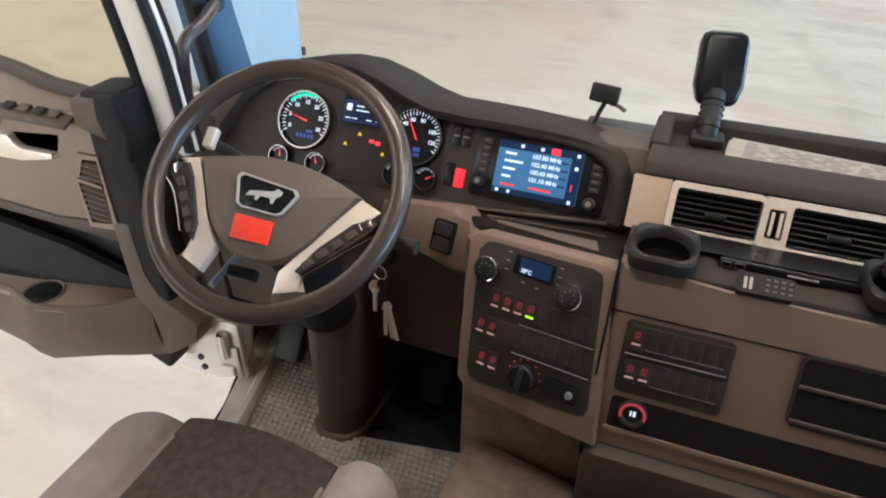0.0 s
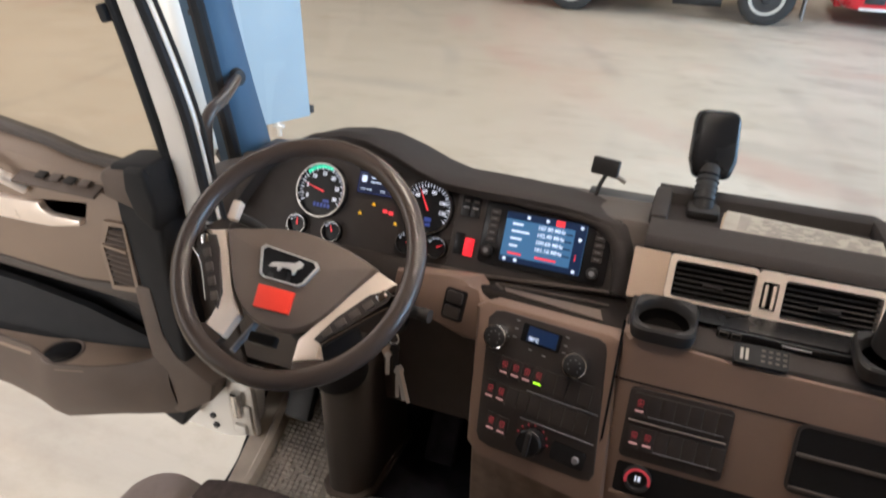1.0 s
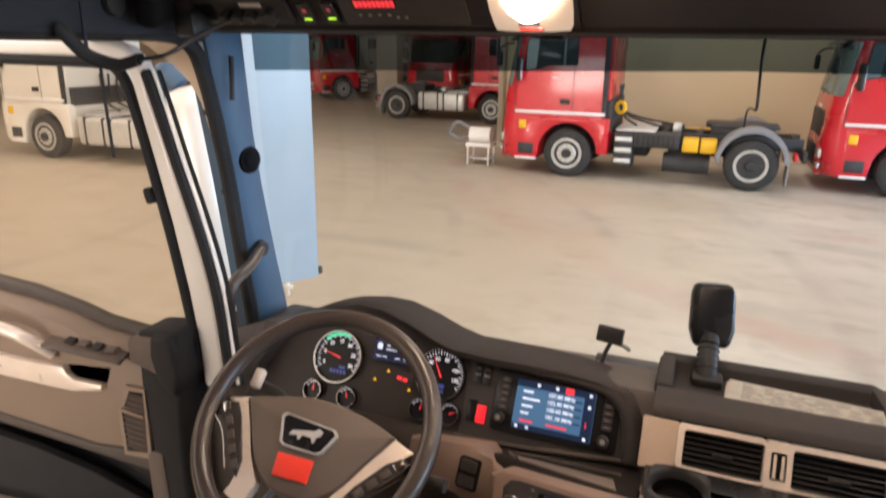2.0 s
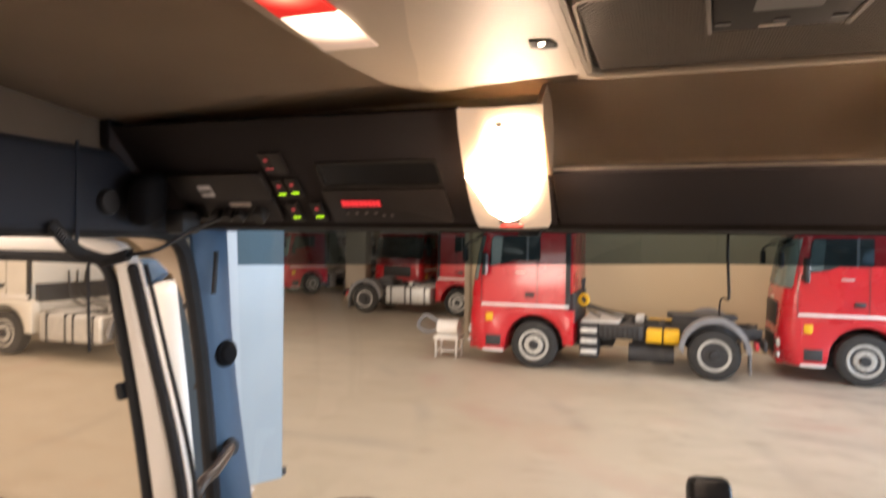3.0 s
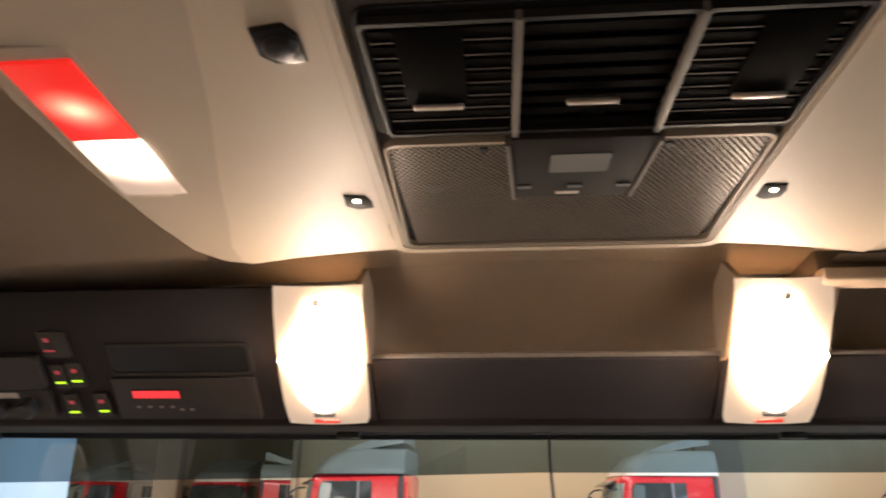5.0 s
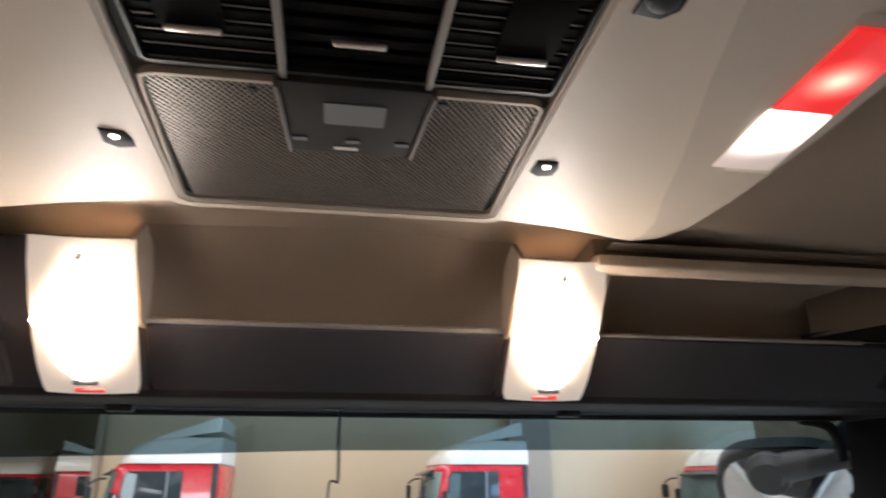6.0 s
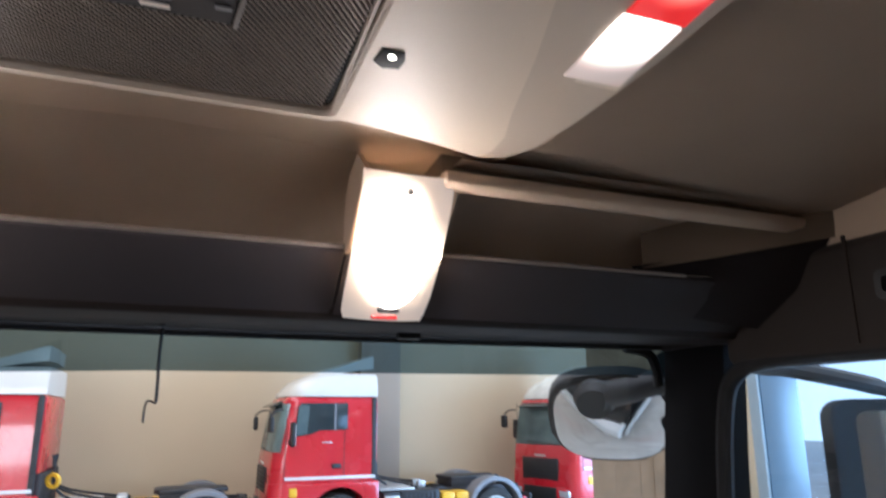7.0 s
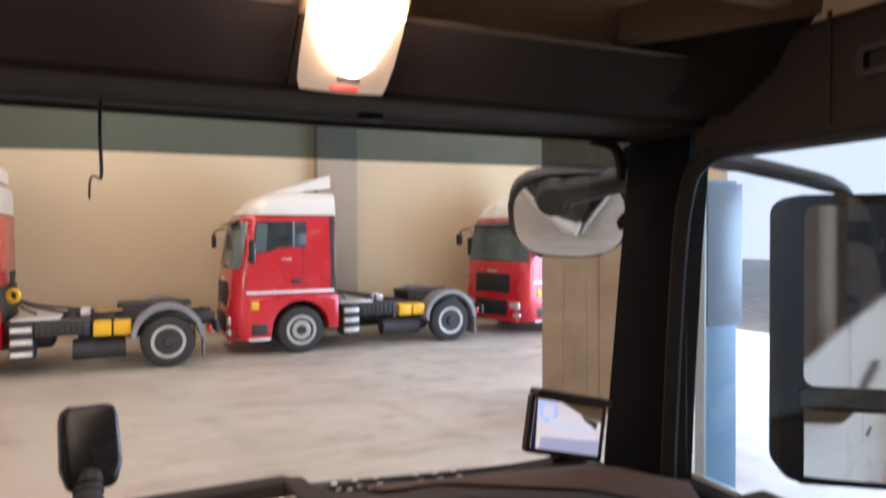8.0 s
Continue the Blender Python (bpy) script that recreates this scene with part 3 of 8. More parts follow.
def wheel(parent, x, y, side, rear=False):
    """A truck wheel about (x, y, 0.5); side: -1 faces -y."""
    s = side
    ax = (0, s, 0)
    w = part("wheel", lathe(B(), [(0.10, -0.16), (0.29, -0.16), (0.29, 0.16), (0.10, 0.16)], (x, y, 0.5), ax, 28), CHASSIS, parent)
    t = B()
    lathe(t, [(0.29, -0.15), (0.33, -0.165), (0.44, -0.16), (0.49, -0.13), (0.503, -0.08), (0.503, 0.08), (0.49, 0.13), (0.44, 0.16), (0.34, 0.165), (0.30, 0.15), (0.29, -0.15)], (x, y, 0.5), ax, 36)
    part("tyre", t, TYRE, w)
    r = B()
    if rear:
        lathe(r, [(0.322, 0.150), (0.318, 0.172), (0.30, 0.176), (0.262, 0.165), (0.242, 0.13), (0.236, 0.06)], (x, y, 0.5), ax, 36)
        part("rim", r, RIM, w)
        part("dish", lathe(B(), [(0.238, 0.06), (0.20, 0.045), (0.165, 0.05), (0.15, 0.07), (0.10, 0.075)], (x, y, 0.5), ax, 32), DISH, w)
    else:
        lathe(r, [(0.325, 0.150), (0.322, 0.174), (0.30, 0.180), (0.268, 0.170), (0.25, 0.140), (0.235, 0.125), (0.215, 0.150), (0.19, 0.172), (0.13, 0.176), (0.10, 0.17)], (x, y, 0.5), ax, 36)
        part("rim", r, RIM, w)
        holes = B()
        for i in range(10):
            a = 2 * math.pi * (i + 0.5) / 10
            lathe(holes, [(0.0, 0.148), (0.020, 0.148), (0.022, 0.13)], (x + 0.222 * math.cos(a), y, 0.5 + 0.222 * math.sin(a)), ax, 8)
        tagged(part("hand_holes", holes, CHASSIS, w), kind="stuff")
    part("hub", lathe(B(), [(0.0, 0.23), (0.085, 0.23), (0.10, 0.20), (0.10, 0.1)], (x, y, 0.5), ax, 20), CHASSIS, w)
    nuts = B()
    for i in range(10):
        a = 2 * math.pi * i / 10
        h = 0.17 if not rear else 0.07
        lathe(nuts, [(0.016, h), (0.016, h + 0.04), (0.0, h + 0.045)], (x + 0.165 * math.cos(a), y, 0.5 + 0.165 * math.sin(a)), ax, 6)
    tagged(part("wheel_nuts", nuts, STEEL, w), kind="stuff")


def tractor(paint, roof_mat, label, tanks):
    """A tractor unit that stands on z = 0 and heads to -x; its front axle is at x = 0."""
    e = thing("tractor_unit", (0, 0, 0), label, "truck", "parked tractor units")
    arch = [(0.62 * math.cos(radians(a)), 0.52 + 0.62 * math.sin(radians(a))) for a in range(0, 181, 15)]
    lower = [(-1.12, 0.32), (-1.12, 1.25), (0.84, 1.25), (0.84, 0.52)] + arch + [(-0.66, 0.32)]
    part("lower_cab", prism(B(), lower, "y", -1.22, 1.22, 0.035), paint, e)

    def plan(xf, w, x_end, z, a=0.30, c=0.30, skip=0):
        """One level of the cab: a straight side, a rounded corner, the front and back again."""
        p = [(xf + a - a * math.sin(f), -(w - c) - c * math.cos(f), z) for f in [radians(15 * i) for i in range(skip, 7)]]
        p += [(xf - 0.02, -0.3, z), (xf - 0.02, 0.3, z)] + [(x, -y, q) for x, y, q in p[::-1]]
        return p if skip else [(x_end, -w, z)] + p + [(x_end, w, z)]

    def skin(levels, x_end, a=0.30, c=0.30):
        b = B()
        vs = loft(b, [plan(xf, w, x_end, z, a, c) for z, xf, w in levels], True)
        b.faces.new(vs[0])
        b.faces.new(vs[-1])
        return b

    part("front_corner", skin(((0.34, -1.36, 1.19), (0.42, -1.45, 1.215), (0.95, -1.48, 1.22), (1.25, -1.46, 1.22)), -1.10), paint, e, sharp=50)
    cab = part("cab_body", skin(((1.252, -1.45, 1.195), (1.62, -1.44, 1.20), (1.80, -1.41, 1.20), (2.4, -1.31, 1.19), (2.86, -1.22, 1.175), (2.96, -1.17, 1.15), (2.99, -1.12, 1.12)), 0.74), paint, e, sharp=50)
    part("roof_hatch_line", span(B(), -0.8, 0.73, -1.16, 1.16, 2.975, 2.995, 0.004), CHASSIS, cab)
    part("high_roof", skin(((2.992, -1.16, 1.17), (3.08, -1.13, 1.18), (3.24, -1.00, 1.16), (3.38, -0.80, 1.11), (3.46, -0.58, 1.04), (3.49, -0.40, 0.95)), 0.78, 0.4, 0.4), roof_mat, e, sharp=50)
    b = B()
    _ys = (-1.0, -0.55, 0.0, 0.55, 1.0)
    vs = loft(b, [[(x, y * w, z + 0.03 * (1 - abs(y))) for y in _ys] for x, w, z in ((-0.62, 0.82, 3.43), (-0.3, 0.92, 3.56), (0.1, 0.98, 3.68), (0.5, 1.0, 3.82), (0.70, 1.0, 3.88), (0.72, 1.0, 3.86), (0.72, 1.0, 3.60), (0.40, 0.98, 3.56), (-0.3, 0.92, 3.44))], False)
    for k in (0, -1):
        b.faces.new([r[k] for r in vs])
    part("roof_spoiler", b, roof_mat, e, sharp=50)
    # glazing
    b = B()
    loft(b, [plan(xf - 0.012, w, 0, z, 0.30, 0.30, 2) for z, xf, w in ((1.86, -1.40, 1.20), (2.1, -1.36, 1.195), (2.4, -1.31, 1.19), (2.84, -1.224, 1.176))])
    bmesh.ops.solidify(b, geom=b.faces[:], thickness=0.012)
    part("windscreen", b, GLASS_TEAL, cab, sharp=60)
    for z in (1.90, 1.93):
        part("wiper", tube(B(), [(-1.44, -0.7 + 20 * (z - 1.9), z - 0.03), (-1.43, -0.1 + 20 * (z - 1.9), z)], 0.012, 6, 1), BLACK_PLASTIC, cab)
    for s in (-1, 1):
        y0, y1 = s * 1.195, s * 1.212
        win = [(-1.00, 2.16), (-0.64, 2.22), (-0.48, 2.29), (0.10, 2.30), (0.12, 2.33), (0.12, 2.85), (-0.88, 2.85), (-0.95, 2.76)]
        part("side_window", prism(B(), win, "y", y0, y1, 0.006), GLASS_DARK, cab)
        part("window_bar", span(B(), -0.17, -0.13, y1 - 0.005 * s, y1 + 0.006 * s, 2.30, 2.85), GREY_PLASTIC, cab)
        part("quarter_light", prism(B(), [(-0.97, 2.19), (-0.74, 2.23), (-0.70, 2.80), (-0.88, 2.82), (-0.93, 2.74)], "y", y1 - 0.002 * s, y1 + 0.004 * s), GLASS_MID, cab)
        part("corner_strip", span(B(), 0.655, 0.765, s * 1.14, s * 1.206, 1.27, 2.97, 0.02), CHASSIS, cab)
        part("model_badge", span(B(), -0.42, -0.2, s * 1.198, s * 1.204, 2.03, 2.06, 0.002), SILVER, cab)
        part("stripe", span(B(), -1.16, 0.74, s * 1.19, s * 1.215, 1.31, 1.37, 0.004), STRIPE, cab)
        part("door_handle", span(B(), -0.2, 0.0, s * 1.19, s * 1.235, 1.52, 1.62, 0.02), CHASSIS, cab)
        for x in (-1.17, 0.06):
            part("door_gap", span(B(), x - 0.006, x + 0.006, s * 1.195, s * 1.204, 1.3, 2.9), CHASSIS, cab)
        part("marker_lamp", span(B(), -1.06, -0.9, s * 1.2, s * 1.245, 0.98, 1.16, 0.02), YELLOW, e)
        # proud black block stands in for the shaded step recess
        part("step_well", span(B(), -1.06, -0.72, s * 1.19, s * 1.224, 0.44, 0.68, 0.01), CHASSIS, e)
        part("step_plate", span(B(), -1.12, -0.66, s * 1.19, s * 1.23, 0.33, 0.38, 0.01), STRIPE, e)
        m = part("mirror_arm", tube(B(), [(-1.25, s * 1.15, 2.72), (-1.4, s * 1.25, 2.7), (-1.52, s * 1.32, 2.6)], 0.02, 8), BLACK_PLASTIC, e)
        part("mirror_head", box(B(), (-1.5, s * 1.34, 2.42), (0.1, 0.2, 0.32), None, 0.04), BLACK_PLASTIC, m)
        m = part("side_mirror", box(B(), (-1.06, s * 1.38, 2.22), (0.10, 0.22, 0.50), None, 0.045), BLACK_PLASTIC, e)
        part("mirror_bracket", span(B(), -1.12, -1.02, s * 1.16, s * 1.3, 2.02, 2.12, 0.02), BLACK_PLASTIC, m)
        # pale face stands in for the bright reflection in the mirror
        part("mirror_face", span(B(), -1.012, -1.004, s * 1.30, s * 1.46, 2.0, 2.43, 0.003), LAMP_CLEAR, m)
    # front
    part("grille", span(B(), -1.495, -1.43, -0.66, 0.66, 1.02, 1.55, 0.03), BLACK_PLASTIC, e)
    for i in range(5):
        part("grille_slat", span(B(), -1.505, -1.49, -0.62, 0.62, 1.08 + i * 0.09, 1.10 + i * 0.09, 0.004), CHASSIS, e)
    part("badge_bar", span(B(), -1.478, -1.45, -0.2, 0.2, 1.58, 1.63, 0.008), STEEL, e)
    part("bumper", span(B(), -1.50, -1.36, -0.93, 0.93, 0.32, 0.9, 0.04, 3), paint, e)
    part("air_intake", span(B(), -1.525, -1.47, -0.6, 0.6, 0.46, 0.88, 0.02), BLACK_PLASTIC, e)
    for s in (-1, 1):
        part("headlamp", span(B(), -1.505, -1.4, s * 0.66, s * 1.02, 0.66, 0.84, 0.03), LAMP_CLEAR, e)
        part("fog_lamp", span(B(), -1.505, -1.45, s * 0.8, s * 1.06, 0.46, 0.56, 0.02), LAMP_CLEAR, e)
    part("sun_visor", prism(B(), [(-1.22, 2.90), (-1.42, 2.80), (-1.42, 2.77), (-1.21, 2.85)], "y", -0.85, 0.85, 0.008), GLASS_DARK, e)
    # chassis
    for s in (-1, 1):
        part("frame_rail", span(B(), -1.2, 4.55, s * 0.36, s * 0.46, 0.72, 0.98, 0.01), CHASSIS, e)
    part("deck_plate", span(B(), 0.95, 1.75, -0.9, 0.9, 1.0, 1.04, 0.006), SILVER, e)
    part("gearbox", span(B(), 0.2, 1.6, -0.4, 0.4, 0.42, 0.9, 0.06), CHASSIS, e)
    for x in (1.9, 2.6, 4.4):
        part("cross_member", span(B(), x - 0.06, x + 0.06, -0.37, 0.37, 0.80, 1.0, 0.01), CHASSIS, e)
    part("lamp_bracket", span(B(), 4.5, 4.56, -1.1, 1.1, 0.60, 0.82, 0.01), CHASSIS, e)
    for s in (-1, 1):
        part("air_bellows", lathe(B(), [(0.0, -0.14), (0.13, -0.14), (0.16, -0.07), (0.14, 0.0), (0.16, 0.07), (0.13, 0.14), (0.0, 0.14)], (2.98, s * 0.62, 0.72), (0, 0, 1), 18), TYRE, e)
        part("valve_block", span(B(), 2.05, 2.22, s * 0.1, s * 0.28, 0.98, 1.12, 0.01), SILVER, e)
    for x in (0, 3.6):
        part("axle", tube(B(), [(x, -1.0, 0.5), (x, 1.0, 0.5)], 0.08, 12, 1), CHASSIS, e)
    for s in (-1, 1):
        wheel(e, 0, s * 1.05, s)
        wheel(e, 3.6, s * 1.04, s, True)
        fd = [(3.6 + r * math.cos(radians(a)), 0.56 + r * math.sin(radians(a))) for r, aa in ((0.675, range(-5, 186, 12)), (0.575, range(185, -6, -12))) for a in aa]
        part("rear_fender", prism(B(), fd, "y", s * 0.76, s * 1.24, 0.004), GREY_PLASTIC, e)
        part("mud_flap", span(B(), 4.24, 4.27, s * 0.78, s * 1.22, 0.14, 0.62, 0.006), GREY_PLASTIC, e)
        part("tail_lamp", span(B(), 4.35, 4.42, s * 0.7, s * 1.1, 0.62, 0.76, 0.02), RED, e)
    part("fifth_wheel", prism(B(), [(2.7, -0.3), (2.8, -0.48), (3.5, -0.48), (4.1, -0.3), (4.1, -0.12), (3.5, -0.06), (3.5, 0.06), (4.1, 0.12), (4.1, 0.3), (3.5, 0.48), (2.8, 0.48), (2.7, 0.3)], "z", 1.12, 1.2, 0.02), CHASSIS, e)
    part("coupling_bracket", span(B(), 2.8, 3.6, -0.46, 0.46, 0.96, 1.13, 0.02), CHASSIS, e)
    for i, (x, z) in enumerate(((1.3, 1.06), (1.9, 1.02), (2.25, 1.05))):
        part("air_line", tube(B(), [(0.9, -0.3 + 0.25 * i, 1.9), (1.0, -0.3 + 0.25 * i, 1.3), (x, -0.2 + 0.2 * i, z)], 0.025, 8), BLACK_PLASTIC, e)
    part("cab_back", span(B(), 0.735, 0.80, -1.14, 1.14, 1.62, 2.95, 0.03), paint, e)
    part("back_frame", span(B(), 0.74, 0.84, -1.05, 1.05, 0.95, 1.62, 0.02), CHASSIS, e)
    for s in (-1, 1):
        if tanks:
            part("fuel_tank", span(B(), 1.0, 2.78, s * 0.62, s * 1.2, 0.38, 1.0, 0.09, 3), SILVER, e)
            for x in (1.25, 1.78, 2.0, 2.55):
                part("tank_strap", span(B(), x - 0.03, x + 0.03, s * 0.6, s * 1.21, 0.37, 1.01, 0.01), CHASSIS, e)
        else:
            part("battery_box", span(B(), 1.35, 2.25, s * 0.55, s * 1.15, 0.72, 1.0, 0.03), CHASSIS, e)
            st = part("step_box", span(B(), 0.96, 1.34, s * 0.6, s * 1.12, 0.3, 0.98, 0.02), CHASSIS, e)
            for z in (0.38, 0.6, 0.82):
                part("step_tread", span(B(), 0.98, 1.32, s * 1.1, s * 1.18, z, z + 0.09, 0.008), SILVER, st)
            for x in (2.3, 2.64):
                part("air_tank_cap", span(B(), x, x + 0.31, s * 0.7, s * 1.16, 0.68, 0.94, 0.03), YELLOW, e)
            part("air_tank", tube(B(), [(1.95, s * 0.85, 0.42), (2.85, s * 0.85, 0.42)], 0.2, 18, 1), CHASSIS, e)
            for i in range(8):
                part("box_rib", span(B(), 1.42 + i * 0.1, 1.46 + i * 0.1, s * 1.14, s * 1.165, 0.74, 0.98, 0.004), BLACK_PLASTIC, e)
    return e


red_truck = tractor(RED, WHITE_PAINT, "parked red tractor unit with white high roof on concrete", False)
red_truck.location = (-2.80, 15.50, 0)
copy_thing(red_truck, pose(3.50, 15.95, 0))
copy_thing(red_truck, pose(10.2, 15.97, 0, 0, 0, 12))
part("hose_coil", lathe(B(), [(0.08, -0.04), (0.13, -0.04), (0.145, 0.0), (0.13, 0.04), (0.08, 0.04), (0.08, -0.04)], (-1.82, 14.88, 1.46), (0.5, 1, 0), 20), YELLOW, red_truck)
white_truck = tractor(WHITE_PAINT, WHITE_PAINT, "parked white tractor unit with silver fuel tanks", True)
white_truck.location = (-14.3, 12.5, 0)
copy_thing(white_truck, pose(-18.1, 36.2, 0, 0, 0, 180))
tank_truck = tractor(RED, WHITE_PAINT, "parked red tractor unit with silver side tanks, further off", True)
tank_truck.matrix_basis = pose(-7.15, 24.0, 0, 0, 0, 180)
copy_thing(red_truck, pose(-11.6, 29.6, 0, 0, 0, 88))
copy_thing(red_truck, pose(-17.6, 30.0, 0, 0, 0, 55))

# pale compressor trolley in front of the red truck
e = thing("trolley", (-4.9, 15.0, 0), "small pale workshop trolley with a grey hose", "trolley")
part("tray", span(B(), -5.25, -4.65, 14.8, 15.3, 0.42, 0.50, 0.01), CREAM, e)
part("drum", tube(B(), [(-5.2, 15.05, 0.68), (-4.7, 15.05, 0.68)], 0.18, 16, 1), CREAM, e)
for _x in (-5.2, -4.7):
    for _y in (14.84, 15.26):
        part("leg", span(B(), _x - 0.02, _x + 0.02, _y - 0.02, _y + 0.02, 0.0, 0.44, 0.004), STEEL, e)
part("lower_shelf", span(B(), -5.22, -4.68, 14.83, 15.27, 0.14, 0.17, 0.006), STEEL, e)
part("hose", tube(B(), [(-5.2, 15.0, 0.8), (-5.5, 14.95, 0.95), (-5.7, 15.0, 0.7), (-5.5, 15.05, 0.55), (-5.25, 15.0, 0.6)], 0.04, 8), GREY_PLASTIC, e)

# ---- the cab: shell ----
b = prism(B(), [(-1.13, -1.3), (-1.13, -0.05), (-0.88, -0.05), (-0.88, 0.6), (-0.90, 0.9), (-0.985, 1.19), (-1.0, 1.28), (-1.13, 1.28), (-1.13, 1.62), (1.13, 1.62), (1.13, -1.3)], "z", 1.34, 1.40)
tagged(part("cab_floor", b, DASH), "dark moulded floor of the truck cab", "floor", kind="structure")
b = B()
span(b, -0.30, 0.62, -1.3, 0.62, 1.40, 1.60, 0.03)
tagged(part("engine_tunnel", b, TUNNEL), "taupe carpeted engine tunnel between the seats", "tunnel", kind="structure")
b = B()
_rows = []
for _y, _z in ((-1.3, 3.03), (-0.5, 3.04), (0.4, 3.03), (0.8, 3.01), (1.02, 2.985), (1.12, 2.975)):
    _rows.append([(x, _y, _z - 0.025 * abs(x) ** 2) for x in (-1.17, -0.9, -0.5, 0, 0.5, 0.9, 1.17)])
loft(b, _rows)
bmesh.ops.solidify(b, geom=b.faces[:], thickness=-0.03)
tagged(part("cab_ceiling", b, FABRIC), "brown woven headliner of the cab", "ceiling", kind="structure")
# unseen rear wall, given a pale colour to bounce light forward
b = span(B(), -1.2, 1.2, -1.36, -1.3, 1.3, 3.1)
tagged(part("cab_wall_rear", b, CONSOLE_SIDE), "unseen rear cab wall, kept pale to bounce light", "wall", kind="structure")
b = B()
span(b, -1.23, 1.23, -1.36, 1.3, 3.07, 3.12, 0.01)
span(b, -1.23, 1.23, 1.3, 1.46, 2.80, 3.08, 0.02)
tagged(part("cab_roof", b, CREAM), "cream painted cab roof", "roof", kind="structure")
PILLAR_ROWS = {1: ((1.40, 1.345, 1.62, 0.0), (1.9, 1.345, 1.582, 0.0), (2.2, 1.33, 1.545, 0.004), (2.5, 1.31, 1.508, 0.004), (2.76, 1.285, 1.475, 0.0)),
               -1: ((1.40, 1.45, 1.64, 0.0), (1.9, 1.425, 1.582, 0.0), (2.15, 1.395, 1.522, 0.003), (2.36, 1.365, 1.478, 0.004), (2.5, 1.342, 1.456, 0.004), (2.68, 1.312, 1.44, 0.002), (2.78, 1.295, 1.43, 0.0))}
SEAL_LINE = {1: [(1.357, 1.4), (1.352, 1.95), (1.340, 2.2), (1.322, 2.45), (1.300, 2.60), (1.262, 2.672), (1.15, 2.702), (0.8, 2.705), (-0.3, 2.705)],
             -1: [(1.43, 1.4), (1.41, 1.9), (1.38, 2.15), (1.352, 2.36), (1.327, 2.5), (1.29, 2.65), (1.25, 2.715), (1.15, 2.738), (0.8, 2.74), (-0.3, 2.74)]}
for s, nm in ((1, "right"), (-1, "left")):
    b = B()
    span(b, s * 1.15, s * 1.20, -1.3, 1.24, 2.895, 3.08)
    # left band takes the shaded fabric copy, right band the plain one
    tagged(part("cab_side_band_" + nm, b, FABRIC if s > 0 else FABRIC_SHADE), "beige fabric band above the side window", "trim", kind="structure")
    b = B()
    prism(b, [(1.16, 2.90), (1.13, 2.885), (1.13, 2.70), (1.16, 2.685), (1.22, 2.685), (1.22, 2.9)] if s > 0 else [(-1.16, 2.90), (-1.13, 2.885), (-1.13, 2.735), (-1.16, 2.72), (-1.22, 2.72), (-1.22, 2.9)], "y", -1.3, 1.26, 0.01)
    span(b, s * 1.127, s * 1.131, 0.955, 0.961, 2.71, 2.9)
    tagged(part("cab_roof_rail_" + nm, b, RAIL_DARK if s > 0 else RAIL_MAT), "dark plastic roof rail trim above the door", "trim", kind="structure")
    # the pillar between windscreen and door
    b = B()
    _rows = []
    for z, y0, y1, bow in PILLAR_ROWS[s]:
        _rows.append([(s * x, y, z) for x, y in ((1.21, y0), (1.15, y0), (1.135, y0 + 0.02), (1.13 - bow, (y0 + y1) / 2), (1.14, y1 - 0.012), (1.16, y1), (1.21, y1 + 0.01))])
    loft(b, _rows, True)
    # one trim in two colours: left tinted by blue daylight, right darkened
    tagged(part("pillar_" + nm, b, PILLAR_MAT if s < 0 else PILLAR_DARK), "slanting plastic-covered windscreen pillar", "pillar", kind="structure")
    b = B()
    tube(b, [(s * 1.15, y, z) for y, z in SEAL_LINE[s]], 0.018, 8, 8)
    tagged(part("door_seal_" + nm, b, RUBBER), "black rubber door seal", "trim", kind="structure")
# jamb in the darkened cream, standing in for its shade
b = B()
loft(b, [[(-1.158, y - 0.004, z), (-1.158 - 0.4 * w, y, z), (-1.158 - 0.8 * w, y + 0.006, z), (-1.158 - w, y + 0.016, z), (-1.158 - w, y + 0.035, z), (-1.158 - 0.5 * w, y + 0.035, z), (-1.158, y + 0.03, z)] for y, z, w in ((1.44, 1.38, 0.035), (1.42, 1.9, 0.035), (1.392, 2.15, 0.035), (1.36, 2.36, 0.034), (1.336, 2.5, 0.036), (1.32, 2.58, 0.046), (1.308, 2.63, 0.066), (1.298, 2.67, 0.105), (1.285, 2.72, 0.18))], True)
jb = tagged(part("door_jamb_left", b, JAMB), "cream door jamb, darkened to a shaded tan, beside the open door", "door jamb", kind="structure")
for _y, _z in ((1.31, 2.56), (1.352, 2.36)):
    part("catch", box(B(), (-1.168, _y, _z), (0.016, 0.014, 0.014), None, 0.003), CHASSIS, jb)
# right hand wall with the door window
b = B()
span(b, 1.14, 1.21, 0.0, 1.34, 1.34, 1.98, 0.01)
# unseen sleeper wall, pale for the same bounce
tagged(part("cab_wall_sleeper", span(B(), 1.14, 1.21, -1.3, -0.002, 1.34, 2.72), CONSOLE_SIDE), "unseen cab side behind the door, kept pale to bounce light", "wall", kind="structure")
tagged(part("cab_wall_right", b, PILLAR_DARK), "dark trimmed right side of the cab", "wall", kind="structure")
# unseen left wall, pale as well to return light
b = span(B(), -1.21, -1.14, -1.3, -0.05, 1.34, 2.74)
tagged(part("cab_wall_left", b, CONSOLE_SIDE), "unseen cab side behind the open door, kept pale to bounce light", "wall", kind="structure")
b = span(B(), 1.17, 1.176, -0.02, 1.32, 1.97, 2.70)
ob = tagged(part("window_right", b, SIDE_GLASS), "clear door window", "window", kind="structure")
ob.visible_shadow = False

